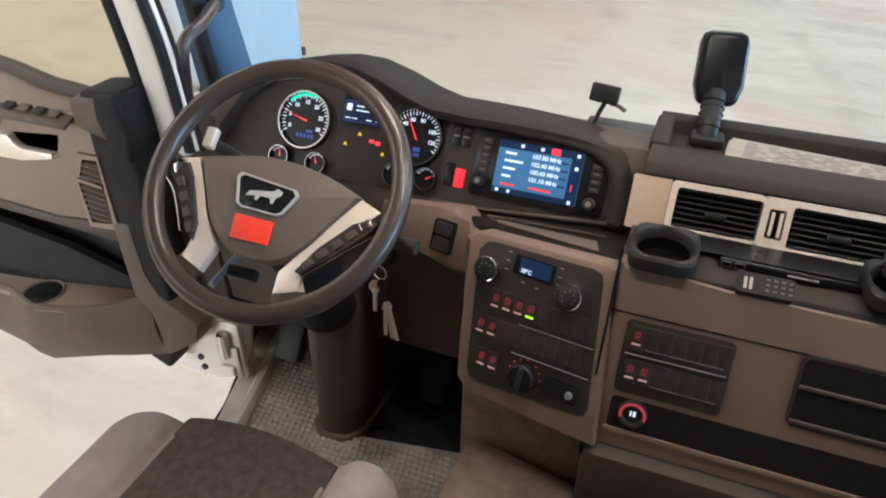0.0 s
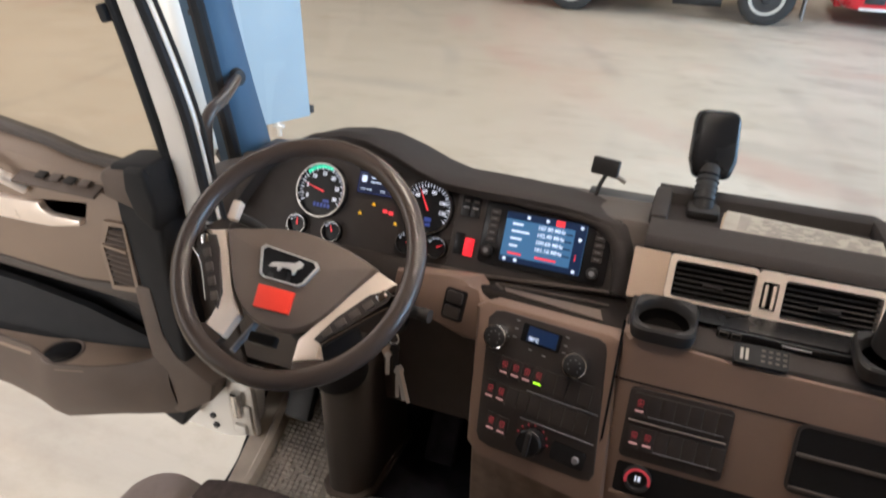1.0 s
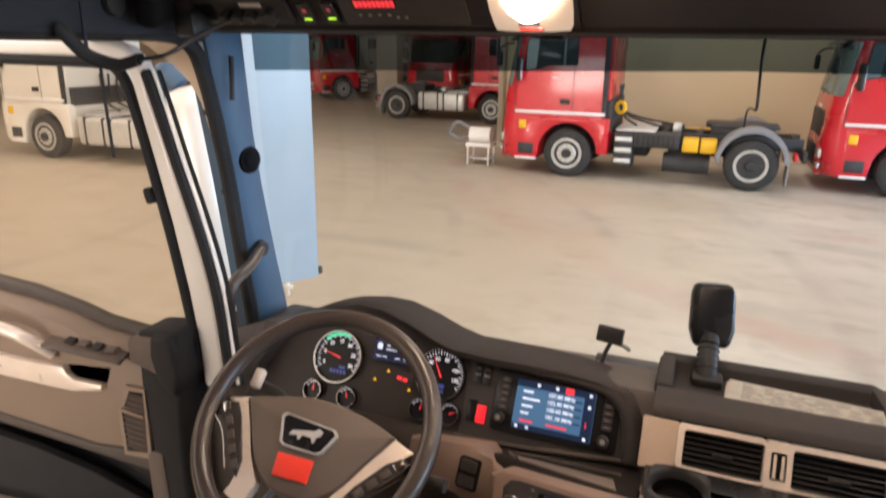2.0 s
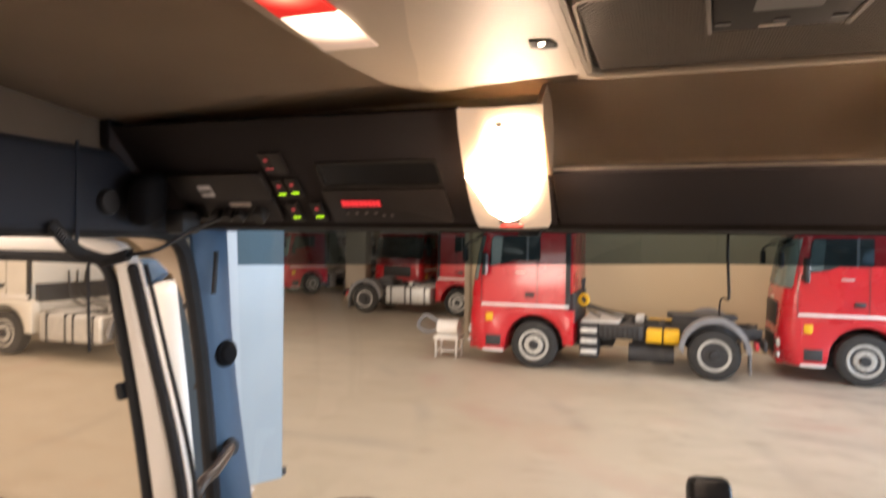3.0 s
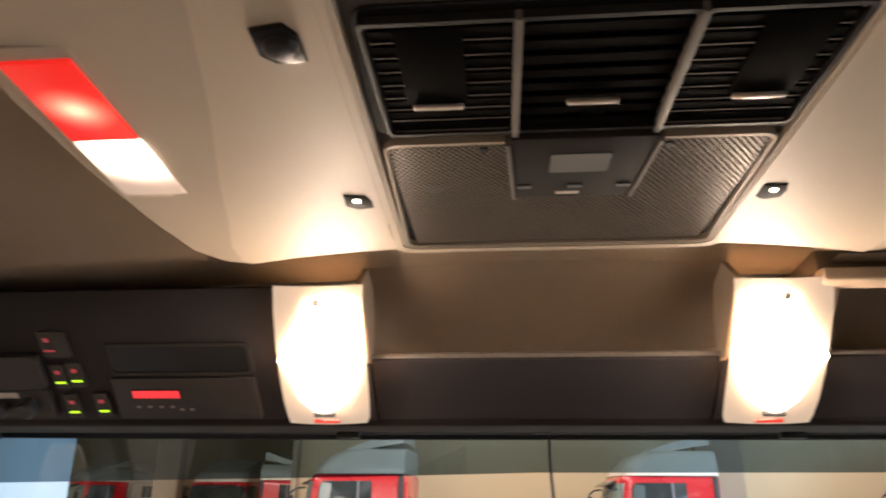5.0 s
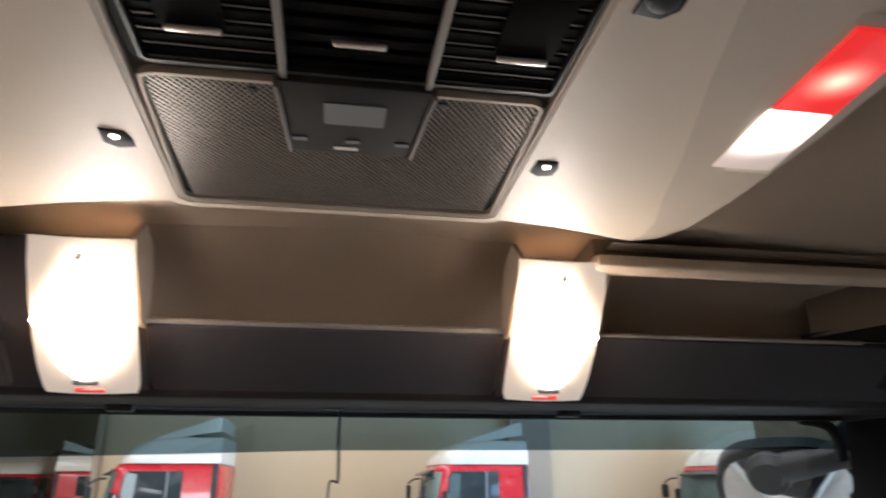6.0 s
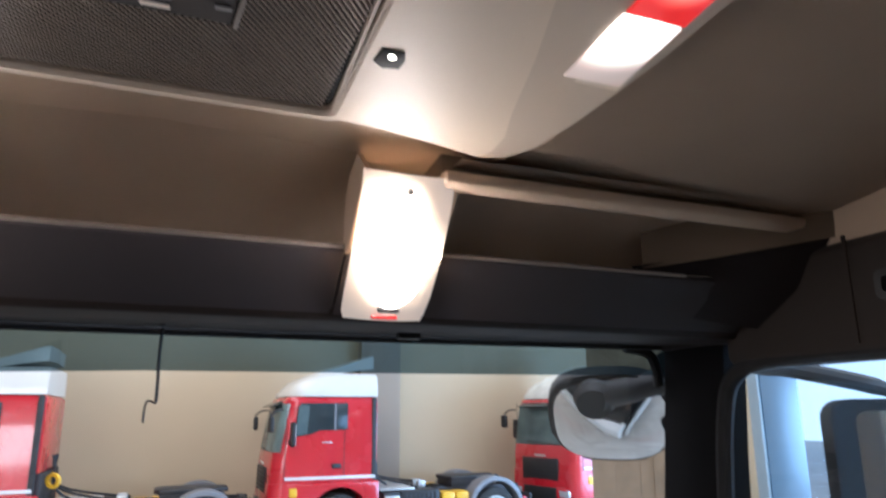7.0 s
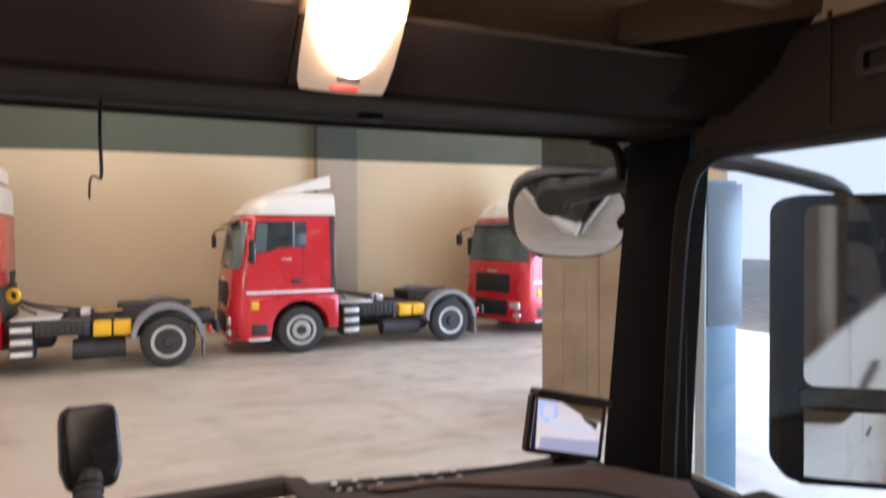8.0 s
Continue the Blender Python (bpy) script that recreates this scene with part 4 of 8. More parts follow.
# windscreen: clear glass with a tinted band along its top


def screen_row(z, n=17):
    f = (z - 1.9) / 0.88
    edge, mid = 1.53 - 0.055 * f, 1.72 - 0.20 * f
    return [(1.15 * q, mid + (edge - mid) * abs(q) ** 2.4, z) for q in [-1 + 2 * i / (n - 1) for i in range(n)]]


def band_edge(q):
    return lerp_table([(-1.0, 2.652), (-0.7, 2.660), (-0.35, 2.668), (0.0, 2.679), (1.0, 2.684)], q)


def screen_strip(low, high, k):
    """A strip of the screen; its lower and upper edge are heights given along q = -1 .. 1."""
    b = B()
    rows = [[] for _ in range(k + 1)]
    for i in range(17):
        z0, z1 = low(-1 + i / 8), high(-1 + i / 8)
        for j, row in enumerate(rows):
            row.append(screen_row(z0 + (z1 - z0) * j / k)[i])
    loft(b, rows)
    bmesh.ops.solidify(b, geom=b.faces[:], thickness=0.005)
    return b


w = thing("windscreen", (0, 1.6, 1.9), "large curved clear windscreen with a tinted top band", "windscreen", kind="structure")
ob = part("glass", screen_strip(lambda q: 1.86, lambda q: band_edge(q) - 0.0005, 6), WIND, w)
ob.visible_shadow = False
ob = part("tinted_band", screen_strip(band_edge, lambda q: 2.79, 2), WIND_BAND, w, "blue-grey tinted sun band")
ob.visible_shadow = False
b = B()
tube(b, [Vector(p) + Vector((0, -0.012, 0)) for p in screen_row(2.755)], 0.016, 8, 1, flat=0.6)
part("top_seal", b, RUBBER, w)
b = B()
tube(b, [(1.135, 1.492, 2.66), (1.125, 1.482, 2.70), (1.10, 1.478, 2.735), (1.04, 1.485, 2.748)], 0.012, 8, 6)
part("corner_seal", b, RUBBER, w)

# ---- overhead shelf above the windscreen ----
sh = thing("overhead_shelf", (0, 1.2, 2.75), "dark grey overhead shelf spanning the cab above the windscreen", "shelf")
LIP = [(1.214, 2.766), (1.228, 2.745), (1.30, 2.743), (1.47, 2.753), (1.47, 2.785), (1.30, 2.775)]
b = prism(B(), LIP, "x", -1.13, 1.13, 0.006)
part("bottom_rail", b, RAIL_BLACK, sh)


def face_profile(top):
    pts = [(1.03, 2.936), (1.072, 2.894), (1.118, 2.850), (1.165, 2.808), (1.225, 2.752)] if top else [(1.130, 2.839), (1.165, 2.808), (1.225, 2.752)]
    back = [(1.26, 2.765), (1.16, 2.852), (1.147, 2.856)] if not top else [(1.26, 2.765), (1.10, 2.92), (1.05, 2.945)]
    return pts + back


part("driver_panel", prism(B(), face_profile(True), "x", -1.125, -0.416, 0.004), SHELF_MAT, sh)
part("middle_panel", prism(B(), face_profile(False), "x", -0.277, 0.277, 0.006), SHELF_MAT, sh)
part("passenger_panel", prism(B(), face_profile(False), "x", 0.430, 1.125, 0.006), SHELF_MAT, sh)
# header in the shaded fabric copy, as it lies in shade above the rim
part("passenger_header", prism(B(), [(1.034, 2.995), (1.034, 2.944), (1.12, 2.957), (1.12, 2.995)], "x", 0.396, 1.125, 0.004), FABRIC_SHADE, sh)
part("passenger_rim", prism(B(), [(1.012, 2.946), (1.014, 2.929), (1.034, 2.920), (1.06, 2.93), (1.06, 2.942), (1.03, 2.949)], "x", 0.396, 1.125, 0.004), FABRIC, sh)
for _x0, _x1 in ((-0.276, 0.276), (0.431, 0.93)):
    part("panel_lip", tube(B(), [(_x0, 1.137, 2.847), (_x1, 1.137, 2.847)], 0.0045, 8, 1), RIM_GREY, sh)
# niches behind the panels
for x0, x1, zt in ((-0.277, 0.277, 3.0), (0.416, 1.125, 2.96)):
    b = B()
    _rows = []
    n = 19
    for yy, zz in ((1.13, 2.848), (1.21, 2.852), (1.235, 2.858), (1.24, 2.872), (1.225, 2.895), (1.185, 2.925), (1.12, 2.958), (1.0, zt + 0.002)):
        _rows.append([(x0 + (x1 - x0) * i / (n - 1), yy - 0.85 * max(0, yy - 1.13) * max(0, (abs(2 * i / (n - 1) - 1) - 0.66) / 0.34) ** 1.3, zz) for i in range(n)])
    loft(b, _rows)
    bmesh.ops.solidify(b, geom=b.faces[:], thickness=0.004)
    part("niche", b, FABRIC, sh)
for x in (-0.28, 0.28, 0.42):
    b = prism(B(), [(1.02, 2.935), (1.115, 2.838), (1.36, 2.83), (1.40, 2.88), (1.36, 2.97), (1.1, 3.0)], "x", x - 0.004, x + 0.004)
    part("niche_side", b, FABRIC, sh)
for s in (-1, 1):
    b = prism(B(), [(1.03, 2.99), (1.03, 2.90), (1.26, 2.74), (1.46, 2.74), (1.46, 2.99)], "x", s * 1.125, s * 1.15, 0.003)
    part("end_cap", b, SHELF_MAT, sh)
b = B()
_rows = [[(x, y, z) for x, y in ((0.86, 1.17), (0.97, 1.11), (1.06, 1.05), (1.15, 0.985), (1.15, 1.2), (0.95, 1.2))] for z in (2.985, 2.93)]
_rows.append([(x, y, 2.862 + 0.045 * max(0, (x - 0.86) / 0.29)) for x, y in ((0.86, 1.17), (0.97, 1.112), (1.06, 1.053), (1.15, 0.988), (1.15, 1.2), (0.95, 1.2))])
_vs = loft(b, _rows, True)
b.faces.new(_vs[0])
b.faces.new(_vs[-1])
# filler in the same shaded fabric copy
part("corner_filler", b, FABRIC_SHADE, sh, sharp=60)
# added dark sheet under the filler, where the corner is all dark
b = B()
loft(b, [[(0.84, 1.176, 2.868), (0.97, 1.118, 2.884), (1.06, 1.06, 2.897), (1.15, 0.995, 2.911)], [(0.84, 1.18, 2.83), (0.97, 1.15, 2.83), (1.06, 1.11, 2.83), (1.14, 1.06, 2.82)], [(0.84, 1.20, 2.79), (0.97, 1.20, 2.78), (1.06, 1.19, 2.77), (1.13, 1.17, 2.76)]])
bmesh.ops.solidify(b, geom=b.faces[:], thickness=0.006)
part("corner_dark_sheet", b, SHELF_MAT, sh, sharp=60)

for _s in (-1, 1):
    part("lamp_backing", prism(B(), [(1.08, 2.90), (1.228, 2.748), (1.27, 2.765), (1.13, 2.90)], "x", _s * 0.279, _s * 0.412), SHELF_MAT, sh)
HD = (Vector((0, 1.117, 2.851)), Vector((1, 0, 0)), Vector((0, 0.72, -0.694)).normalized(), Vector((0, -0.694, -0.72)).normalized())


def cab_lamp(x):
    """A bright curved ceiling lamp beside the niche; x is its middle at the top."""
    s = 1 if x > 0 else -1
    e = thing("cab_lamp", (x, 1.03, 2.93), "bright white curved cab lamp, switched on", "lamp", "front cab lamps")
    rows_f, rows_l = [], []
    prof = [(-0.128, 0.070, 0.006), (-0.09, 0.070, 0.016), (-0.03, 0.071, 0.022), (0.03, 0.072, 0.021), (0.085, 0.072, 0.016), (0.125, 0.070, 0.008), (0.143, 0.066, 0.003)]
    for k, (v, hw, h) in enumerate(prof):
        cx = x + s * 0.018 * k / 6
        rows_f.append([at(HD, cx + q * hw, v, h + 0.004 * (1 - q * q)) for q in (-1, -0.5, 0, 0.5, 1)])
    b = B()
    loft(b, rows_f)
    bmesh.ops.solidify(b, geom=b.faces[:], thickness=0.02)
    part("housing", b, LENS, e, "clear ribbed lens surround")
    lit = [(-0.104, 0.038, 0.020), (-0.09, 0.043, 0.020), (-0.06, 0.050, 0.016), (-0.03, 0.060, 0.007), (-0.006, 0.066, 0.0), (0.015, 0.057, 0.002), (0.05, 0.047, 0.003), (0.08, 0.035, 0.001), (0.096, 0.020, 0.0)]
    for v, hw, shift in lit:
        cx = x + s * 0.018 * (v + 0.128) / 0.27 - s * shift
        h = 0.018 + lerp_table([(p[0], p[2]) for p in prof], v) - 0.008
        rows_l.append([at(HD, cx + q * hw, v, h + 0.010 * (1 - q * q)) for q in (-1, -0.7, -0.35, 0, 0.35, 0.7, 1)])
    b = B()
    loft(b, rows_l)
    part("lit_diffuser", b, GLOW, e, "glowing warm white diffuser")
    part("screw", lathe(B(), [(0.0, 0.004), (0.005, 0.004), (0.006, 0.0)], at(HD, x, -0.108, 0.027), HD[3], 10), STEEL, e)
    part("switch", box(B(), at(HD, x + s * 0.016, 0.106, 0.026), (0.036, 0.010, 0.008), None, 0.003), BLACK_PLASTIC, e)
    part("red_night_lamp", box(B(), at(HD, x + s * 0.018, 0.134, 0.009), (0.044, 0.012, 0.007), None, 0.003), NIGHT_RED, e, "small red night light")
    return e


cab_lamp(-0.343)
cab_lamp(0.343)

# instruments on the driver's side of the shelf
t = thing("tachograph", at(HD, -0.63, 0.07), "black tachograph with a lit red display", "tachograph")
part("body", plate(B(), HD, rrect(-0.725, 0.047, -0.475, 0.132, 0.004), -0.01, 0.004, 0.002), PANEL_BLACK, t)
part("display", plate(B(), HD, rrect(-0.693, 0.07, -0.608, 0.088, 0.002), 0.004, 0.0055), PIANO, t)
b = B()
for _i in range(9):
    plate(b, HD, rrect(-0.691 + _i * 0.0092, 0.0715, -0.6832 + _i * 0.0092, 0.0865), 0.0056, 0.0062)
part("red_digits", b, LED_RED, t)
b = B()
for _u, _v in ((-0.688, 0.106), (-0.668, 0.106), (-0.648, 0.106), (-0.628, 0.106), (-0.612, 0.112), (-0.595, 0.112)):
    plate(b, HD, rrect(_u - 0.003, _v - 0.002, _u + 0.003, _v + 0.002), 0.004, 0.0055)
part("key_marks", b, RIM_GREY, t)
t = thing("storage_slot", at(HD, -0.59, 0.0), "dark oblong storage slot with a raised rim", "storage slot")
part("rim", ring(B(), HD, rrect(-0.722, -0.022, -0.472, 0.042, 0.012), rrect(-0.715, -0.016, -0.479, 0.036, 0.008), -0.005, 0.003), FRAME_DARK, t)
# flat black sheet stands in for the shaded inside of the slot
part("inside", plate(B(), HD, rrect(-0.715, -0.016, -0.479, 0.036, 0.008), -0.004, 0.001), PIANO, t)
t = thing("radio_set", at(HD, -0.95, 0.05), "grey two-way radio with knobs and a white sticker", "radio")
part("upper_body", plate(B(), HD, rrect(-1.055, -0.005, -0.835, 0.062, 0.008), -0.01, 0.014, 0.004), PANEL_BLACK, t)
part("lower_body", plate(B(), HD, rrect(-1.065, 0.068, -0.84, 0.125, 0.004), -0.01, 0.008, 0.003), PANEL_BLACK, t)
part("sticker", plate(B(), HD, rrect(-0.993, 0.02, -0.962, 0.05, 0.002), 0.014, 0.0146), STRIPE, t, "small white sticker")
b = B()
for _u in (-0.987, -0.978, -0.97):
    plate(b, HD, rrect(_u - 0.003, 0.031, _u + 0.003, 0.041), 0.0147, 0.0152)
part("sticker_marks", b, BLACK_PLASTIC, t)
for _u, _r in ((-0.985, 0.012), (-0.955, 0.013), (-0.925, 0.013), (-0.88, 0.017)):
    part("knob", lathe(B(), [(0, 0.022), (_r * 0.8, 0.022), (_r, 0.018), (_r, 0.0)], at(HD, _u, 0.098, 0.008), HD[3], 20), BLACK_PLASTIC, t)
part("display", plate(B(), HD, rrect(-0.945, 0.072, -0.895, 0.083), 0.008, 0.009), SATIN, t)
b = B()
for _i in range(7):
    plate(b, HD, rrect(-1.055, 0.076 + _i * 0.006, -1.01, 0.079 + _i * 0.006), 0.008, 0.0095)
part("speaker_slots", b, PIANO, t)
for _u, _v, _g in ((-0.812, -0.02, 0), (-0.79, -0.02, 2), (-0.812, 0.045, 1), (-0.782, 0.042, 1), (-0.806, 0.108, 1), (-0.752, 0.106, 1)):
    t = thing("rocker_switch", at(HD, _u, _v), "black overhead rocker switch with a lit green bar" if _g == 1 else "plain black rocker switch on the overhead shelf", "switch", "overhead switches")
    part("rocker", plate(B(), HD, rrect(_u - 0.013, _v - 0.028, _u + 0.013, _v + 0.022, 0.002), -0.006, 0.005, 0.002), PANEL_BLACK, t)
    if _g < 2:
        part("symbol", plate(B(), HD, rrect(_u - 0.004, _v - 0.016, _u + 0.004, _v - 0.009), 0.005, 0.0056), LED_DIM, t)
        part("light_bar", plate(B(), HD, rrect(_u - 0.0085, _v + 0.007, _u + 0.0085, _v + 0.010), 0.005, 0.0058), LED_GREEN if _g else LED_DIM, t)

# receiver of the radio on its bracket, with the coiled cord
t = thing("radio_receiver", (-1.10, 1.08, 2.80), "black radio receiver hung at the roof rail on coiled cord", "receiver")
part("receiver", box(B(), (-1.085, 1.09, 2.80), (0.05, 0.09, 0.10), Euler((0.3, 0.2, 0.3)).to_matrix(), 0.02, 3), PILLAR_DARK, t)
part("bracket", box(B(), (-1.065, 1.17, 2.755), (0.05, 0.06, 0.05), None, 0.01), BLACK_PLASTIC, t)
b = B()
_p = smooth_line([(-1.12, 0.9, 2.74), (-1.105, 0.93, 2.70), (-1.09, 0.955, 2.685), (-1.06, 0.965, 2.68), (-1.02, 0.97, 2.69)], 12)
_coil = []
for _i, q in enumerate(_p):
    for _k in range(6):
        a = 2 * math.pi * _k / 6
        nx = _p[min(_i + 1, len(_p) - 1)]
        c = q.lerp(nx, _k / 6)
        _coil.append(c + Vector((0.004 * math.sin(a), 0.010 * math.cos(a), 0.010 * math.sin(a))))
tube(b, _coil, 0.0028, 5, 1)
tube(b, [(-1.02, 0.97, 2.69), (-0.98, 1.0, 2.70), (-0.955, 1.06, 2.735), (-0.97, 1.17, 2.765), (-0.985, 1.185, 2.775)], 0.004, 6, 6)
part("cord", b, BLACK_PLASTIC, t)
t = thing("coat_hook", (-1.13, 1.05, 2.80), "round dark coat hook on the roof rail", "hook")
part("hook", lathe(B(), [(0.0, 0.012), (0.022, 0.012), (0.026, 0.006), (0.026, 0.0)], (-1.13, 1.03, 2.79), (1, 0, 0), 20), BLACK_PLASTIC, t)
t = thing("coat_hook", (1.13, 0.87, 2.80), "oblong dark coat hook on the roof rail", "hook")
ring(b := B(), (Vector((1.13, 0.865, 2.80)), Vector((0, -1, 0)), Vector((0, 0, -1)), Vector((-1, 0, 0))), rrect(-0.04, -0.025, 0.04, 0.025, 0.012), rrect(-0.028, -0.014, 0.028, 0.014, 0.008), -0.002, 0.014)
part("loop", b, BLACK_PLASTIC, t)
t = thing("hanging_cord", (-1.10, 0.96, 2.7), "thin black pull cord hanging by the door", "cord")
part("cord", tube(B(), [(-1.098, 0.955, 2.70), (-1.097, 0.955, 2.6), (-1.094, 0.955, 2.51)], 0.003, 6, 3), BLACK_PLASTIC, t)
t = thing("aerial_wire", (0.022, 1.41, 2.745), "thin black wire hanging from the windscreen top", "wire")
part("wire", tube(B(), [(0.024, 1.414, 2.75), (0.022, 1.395, 2.70), (0.024, 1.375, 2.63), (0.022, 1.37, 2.616)], 0.0028, 6, 4), BLACK_PLASTIC, t)
part("hook_end", tube(B(), [(0.022, 1.37, 2.616), (0.013, 1.37, 2.620), (0.008, 1.37, 2.612), (0.007, 1.37, 2.585)], 0.0018, 6, 4), BLACK_PLASTIC, t)
part("clip", box(B(), (0.012, 1.405, 2.752), (0.035, 0.02, 0.012), None, 0.004), BLACK_PLASTIC, t)
for _x in (-0.36, 0.46):
    t = thing("visor_clip", (_x, 1.40, 2.735), "small dark clip under the shelf rail", "clip", "shelf rail clips")
    part("clip", box(B(), (_x, 1.37, 2.741), (0.045, 0.02, 0.012), None, 0.003), BLACK_PLASTIC, t)
t = thing("felt_strap", (-1.12, 1.36, 2.6), "thin black strap hanging on the pillar", "strap")
part("strap", tube(B(), [(-1.118, 1.352, 2.69), (-1.117, 1.347, 2.64), (-1.117, 1.342, 2.588)], 0.006, 6, 3, flat=0.4), BLACK_PLASTIC, t)

# ---- roof console ----
co = thing("roof_console", (0, 0.65, 2.95), "beige moulded roof console with black vents and grille", "console")
outer = [(0.0, 0.918), (0.12, 0.918), (0.20, 0.922), (0.28, 0.933), (0.36, 0.955), (0.43, 0.978), (0.47, 0.965), (0.495, 0.915), (0.502, 0.82), (0.50, 0.66), (0.488, 0.52), (0.46, 0.43), (0.40, 0.34), (0.30, 0.26), (0.15, 0.22), (0.0, 0.21)]
crease = [(0.0, 0.895), (0.12, 0.895), (0.19, 0.90), (0.27, 0.912), (0.35, 0.93), (0.425, 0.955), (0.43, 0.93), (0.425, 0.88), (0.40, 0.81), (0.365, 0.69), (0.315, 0.545), (0.27, 0.39), (0.24, 0.33), (0.19, 0.29), (0.1, 0.25), (0.0, 0.24)]
for s in (-1, 1):
    b = B()
    loft(b, [[(s * x, y, 3.03) for x, y in outer], [(s * x, y, 2.968) for x, y in outer], [(s * x, y, 2.956) for x, y in [(p[0] * 0.992, 0.6 + (p[1] - 0.6) * 0.992) for p in outer]], [(s * x, y, 2.948) for x, y in crease]])
    # flank in the console beige at about 0.84 of its value
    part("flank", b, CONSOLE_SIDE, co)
    b = B()
    inner = [(0.0, 0.882), (0.11, 0.882), (0.192, 0.876), (0.20, 0.862), (0.20, 0.85), (0.20, 0.83), (0.199, 0.8), (0.198, 0.76), (0.197, 0.72), (0.195, 0.66), (0.193, 0.58), (0.189, 0.46), (0.187, 0.40), (0.185, 0.36), (0.1, 0.34), (0.0, 0.34)]
    loft(b, [[(s * x, y, 2.948) for x, y in crease], [(s * (a[0] + c[0]) / 2, (a[1] + c[1]) / 2, 2.945) for a, c in zip(crease, inner)], [(s * x, y, 2.942) for x, y in inner]])
    part("wing", b, CONSOLE_MAT, co)
CZ = (Vector((0.005, 0.0, 2.941)), Vector((1, 0, 0)), Vector((0, 1, 0)), Vector((0, 0, -1)))


def trap(y0, y1, w0, w1, r=0.01, n=4):
    """A rounded trapezium, w0 half wide at y0 and w1 at y1."""
    o = rrect(-1, y0, 1, y1, 0, n)
    pts = rrect(-w0, y0, w0, y1, r, n)
    return [(u * (w0 + (w1 - w0) * (v - y0) / (y1 - y0)) / w0, v) for u, v in pts]


part("surround", ring(B(), CZ, trap(0.33, 0.888, 0.188, 0.204, 0.02), trap(0.34, 0.876, 0.182, 0.194, 0.016), -0.03, 0.004), CONSOLE_MAT, co)
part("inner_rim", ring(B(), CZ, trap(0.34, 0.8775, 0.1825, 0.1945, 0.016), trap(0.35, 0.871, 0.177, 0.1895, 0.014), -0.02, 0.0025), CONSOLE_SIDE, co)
part("grey_frame", plate(B(), CZ, trap(0.342, 0.874, 0.181, 0.193, 0.015), -0.03, -0.008, 0.003), FRAME_GREY, co)
part("vent_well", plate(B(), CZ, trap(0.42, 0.592, 0.172, 0.182, 0.014), -0.02, -0.006), PIANO, co)
for u0, u1, kind in ((-0.166, -0.058, 0), (-0.054, 0.066, 1), (0.070, 0.176, 0)):
    v = part("air_vent", ring(B(), CZ, rrect(u0 - 0.003, 0.43, u1 + 0.003, 0.586, 0.006), rrect(u0, 0.434, u1, 0.582, 0.005), -0.006, 0.001), BLACK_PLASTIC, co)
    for i in range(8):
        c = (0.005 + (u0 + u1) / 2, 0.448 + i * 0.018, 2.9445)
        part("louvre", box(B(), c, (u1 - u0 - 0.004, 0.0135, 0.0016), Euler((0.14, 0, 0)).to_matrix(), 0.0005, 1), LOUVRE, v)
        # pale strips stand in for light caught along the louvre edges
        if not kind:
            part("louvre_glint", box(B(), (c[0], c[1] + 0.0072, 2.9433), (u1 - u0 - 0.006, 0.0012, 0.001), None, 0.0003, 1), RIM_GREY, v)
    um = (u0 + u1) / 2 + (-0.008 if u0 < -0.1 else 0.014 if u0 > 0 else 0.0)
    part("slider", box(B(), (0.005 + um, 0.537, 2.9395), (0.042, 0.006, 0.004), None, 0.0015), SATIN, v, "bright metal slider")
    if not kind:
        part("shutter", box(B(), (0.005 + um, 0.487, 2.9420), (0.050, 0.098, 0.002), None, 0.0008), LOUVRE, v)
for u in (-0.056, 0.068):
    part("divider", plate(B(), CZ, rrect(u - 0.003, 0.43, u + 0.003, 0.592, 0.002), -0.006, 0.003, 0.001), RIM_GREY, co)
# perforated grille round the display unit
gr = part("grille", plate(B(), CZ, trap(0.604, 0.868, 0.175, 0.186, 0.012), -0.012, -0.005), PIANO, co, "black mesh grille")
b = B()
for dirn in (1, -1):
    for i in range(-56, 57):
        c0 = i * 0.0065
        pts = []
        for v in (0.607, 0.865):
            pts.append((c0 + dirn * (v - 0.736) * 0.75, v))
        (ua, va), (ub, vb) = pts
        lim = 0.176

        def clip(ua, va, ub, vb):
            if ua > ub:
                ua, va, ub, vb = ub, vb, ua, va
            if ub < -lim or ua > lim:
                return None
            if ua < -lim:
                k = (-lim - ua) / (ub - ua)
                ua, va = -lim, va + k * (vb - va)
            if ub > lim:
                k = (lim - ua) / (ub - ua)
                ub, vb = lim, va + k * (vb - va)
            return ua, va, ub, vb
        g = clip(ua, va, ub, vb)
        if g and math.hypot(g[2] - g[0], g[3] - g[1]) > 0.01:
            p0, p1 = at(CZ, g[0], g[1], -0.002), at(CZ, g[2], g[3], -0.002)
            tube(b, [p0, p1], 0.0011, 4, 1)
part("mesh", b, MESH_MAT, gr)
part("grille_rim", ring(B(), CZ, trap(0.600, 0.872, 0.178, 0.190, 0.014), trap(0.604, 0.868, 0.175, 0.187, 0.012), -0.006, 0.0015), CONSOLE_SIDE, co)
un = part("display_unit", plate(B(), CZ, [(-0.06, 0.59), (0.072, 0.59), (0.064, 0.716), (-0.054, 0.716)], -0.008, 0.006, 0.003), FRAME_DARK, co, "dark control unit with a grey display")
part("display", plate(B(), CZ, rrect(-0.022, 0.618, 0.034, 0.655, 0.003), 0.006, 0.007), DISH, un)
part("bright_label", plate(B(), CZ, rrect(-0.012, 0.700, 0.012, 0.706), 0.006, 0.0068), SATIN, un)
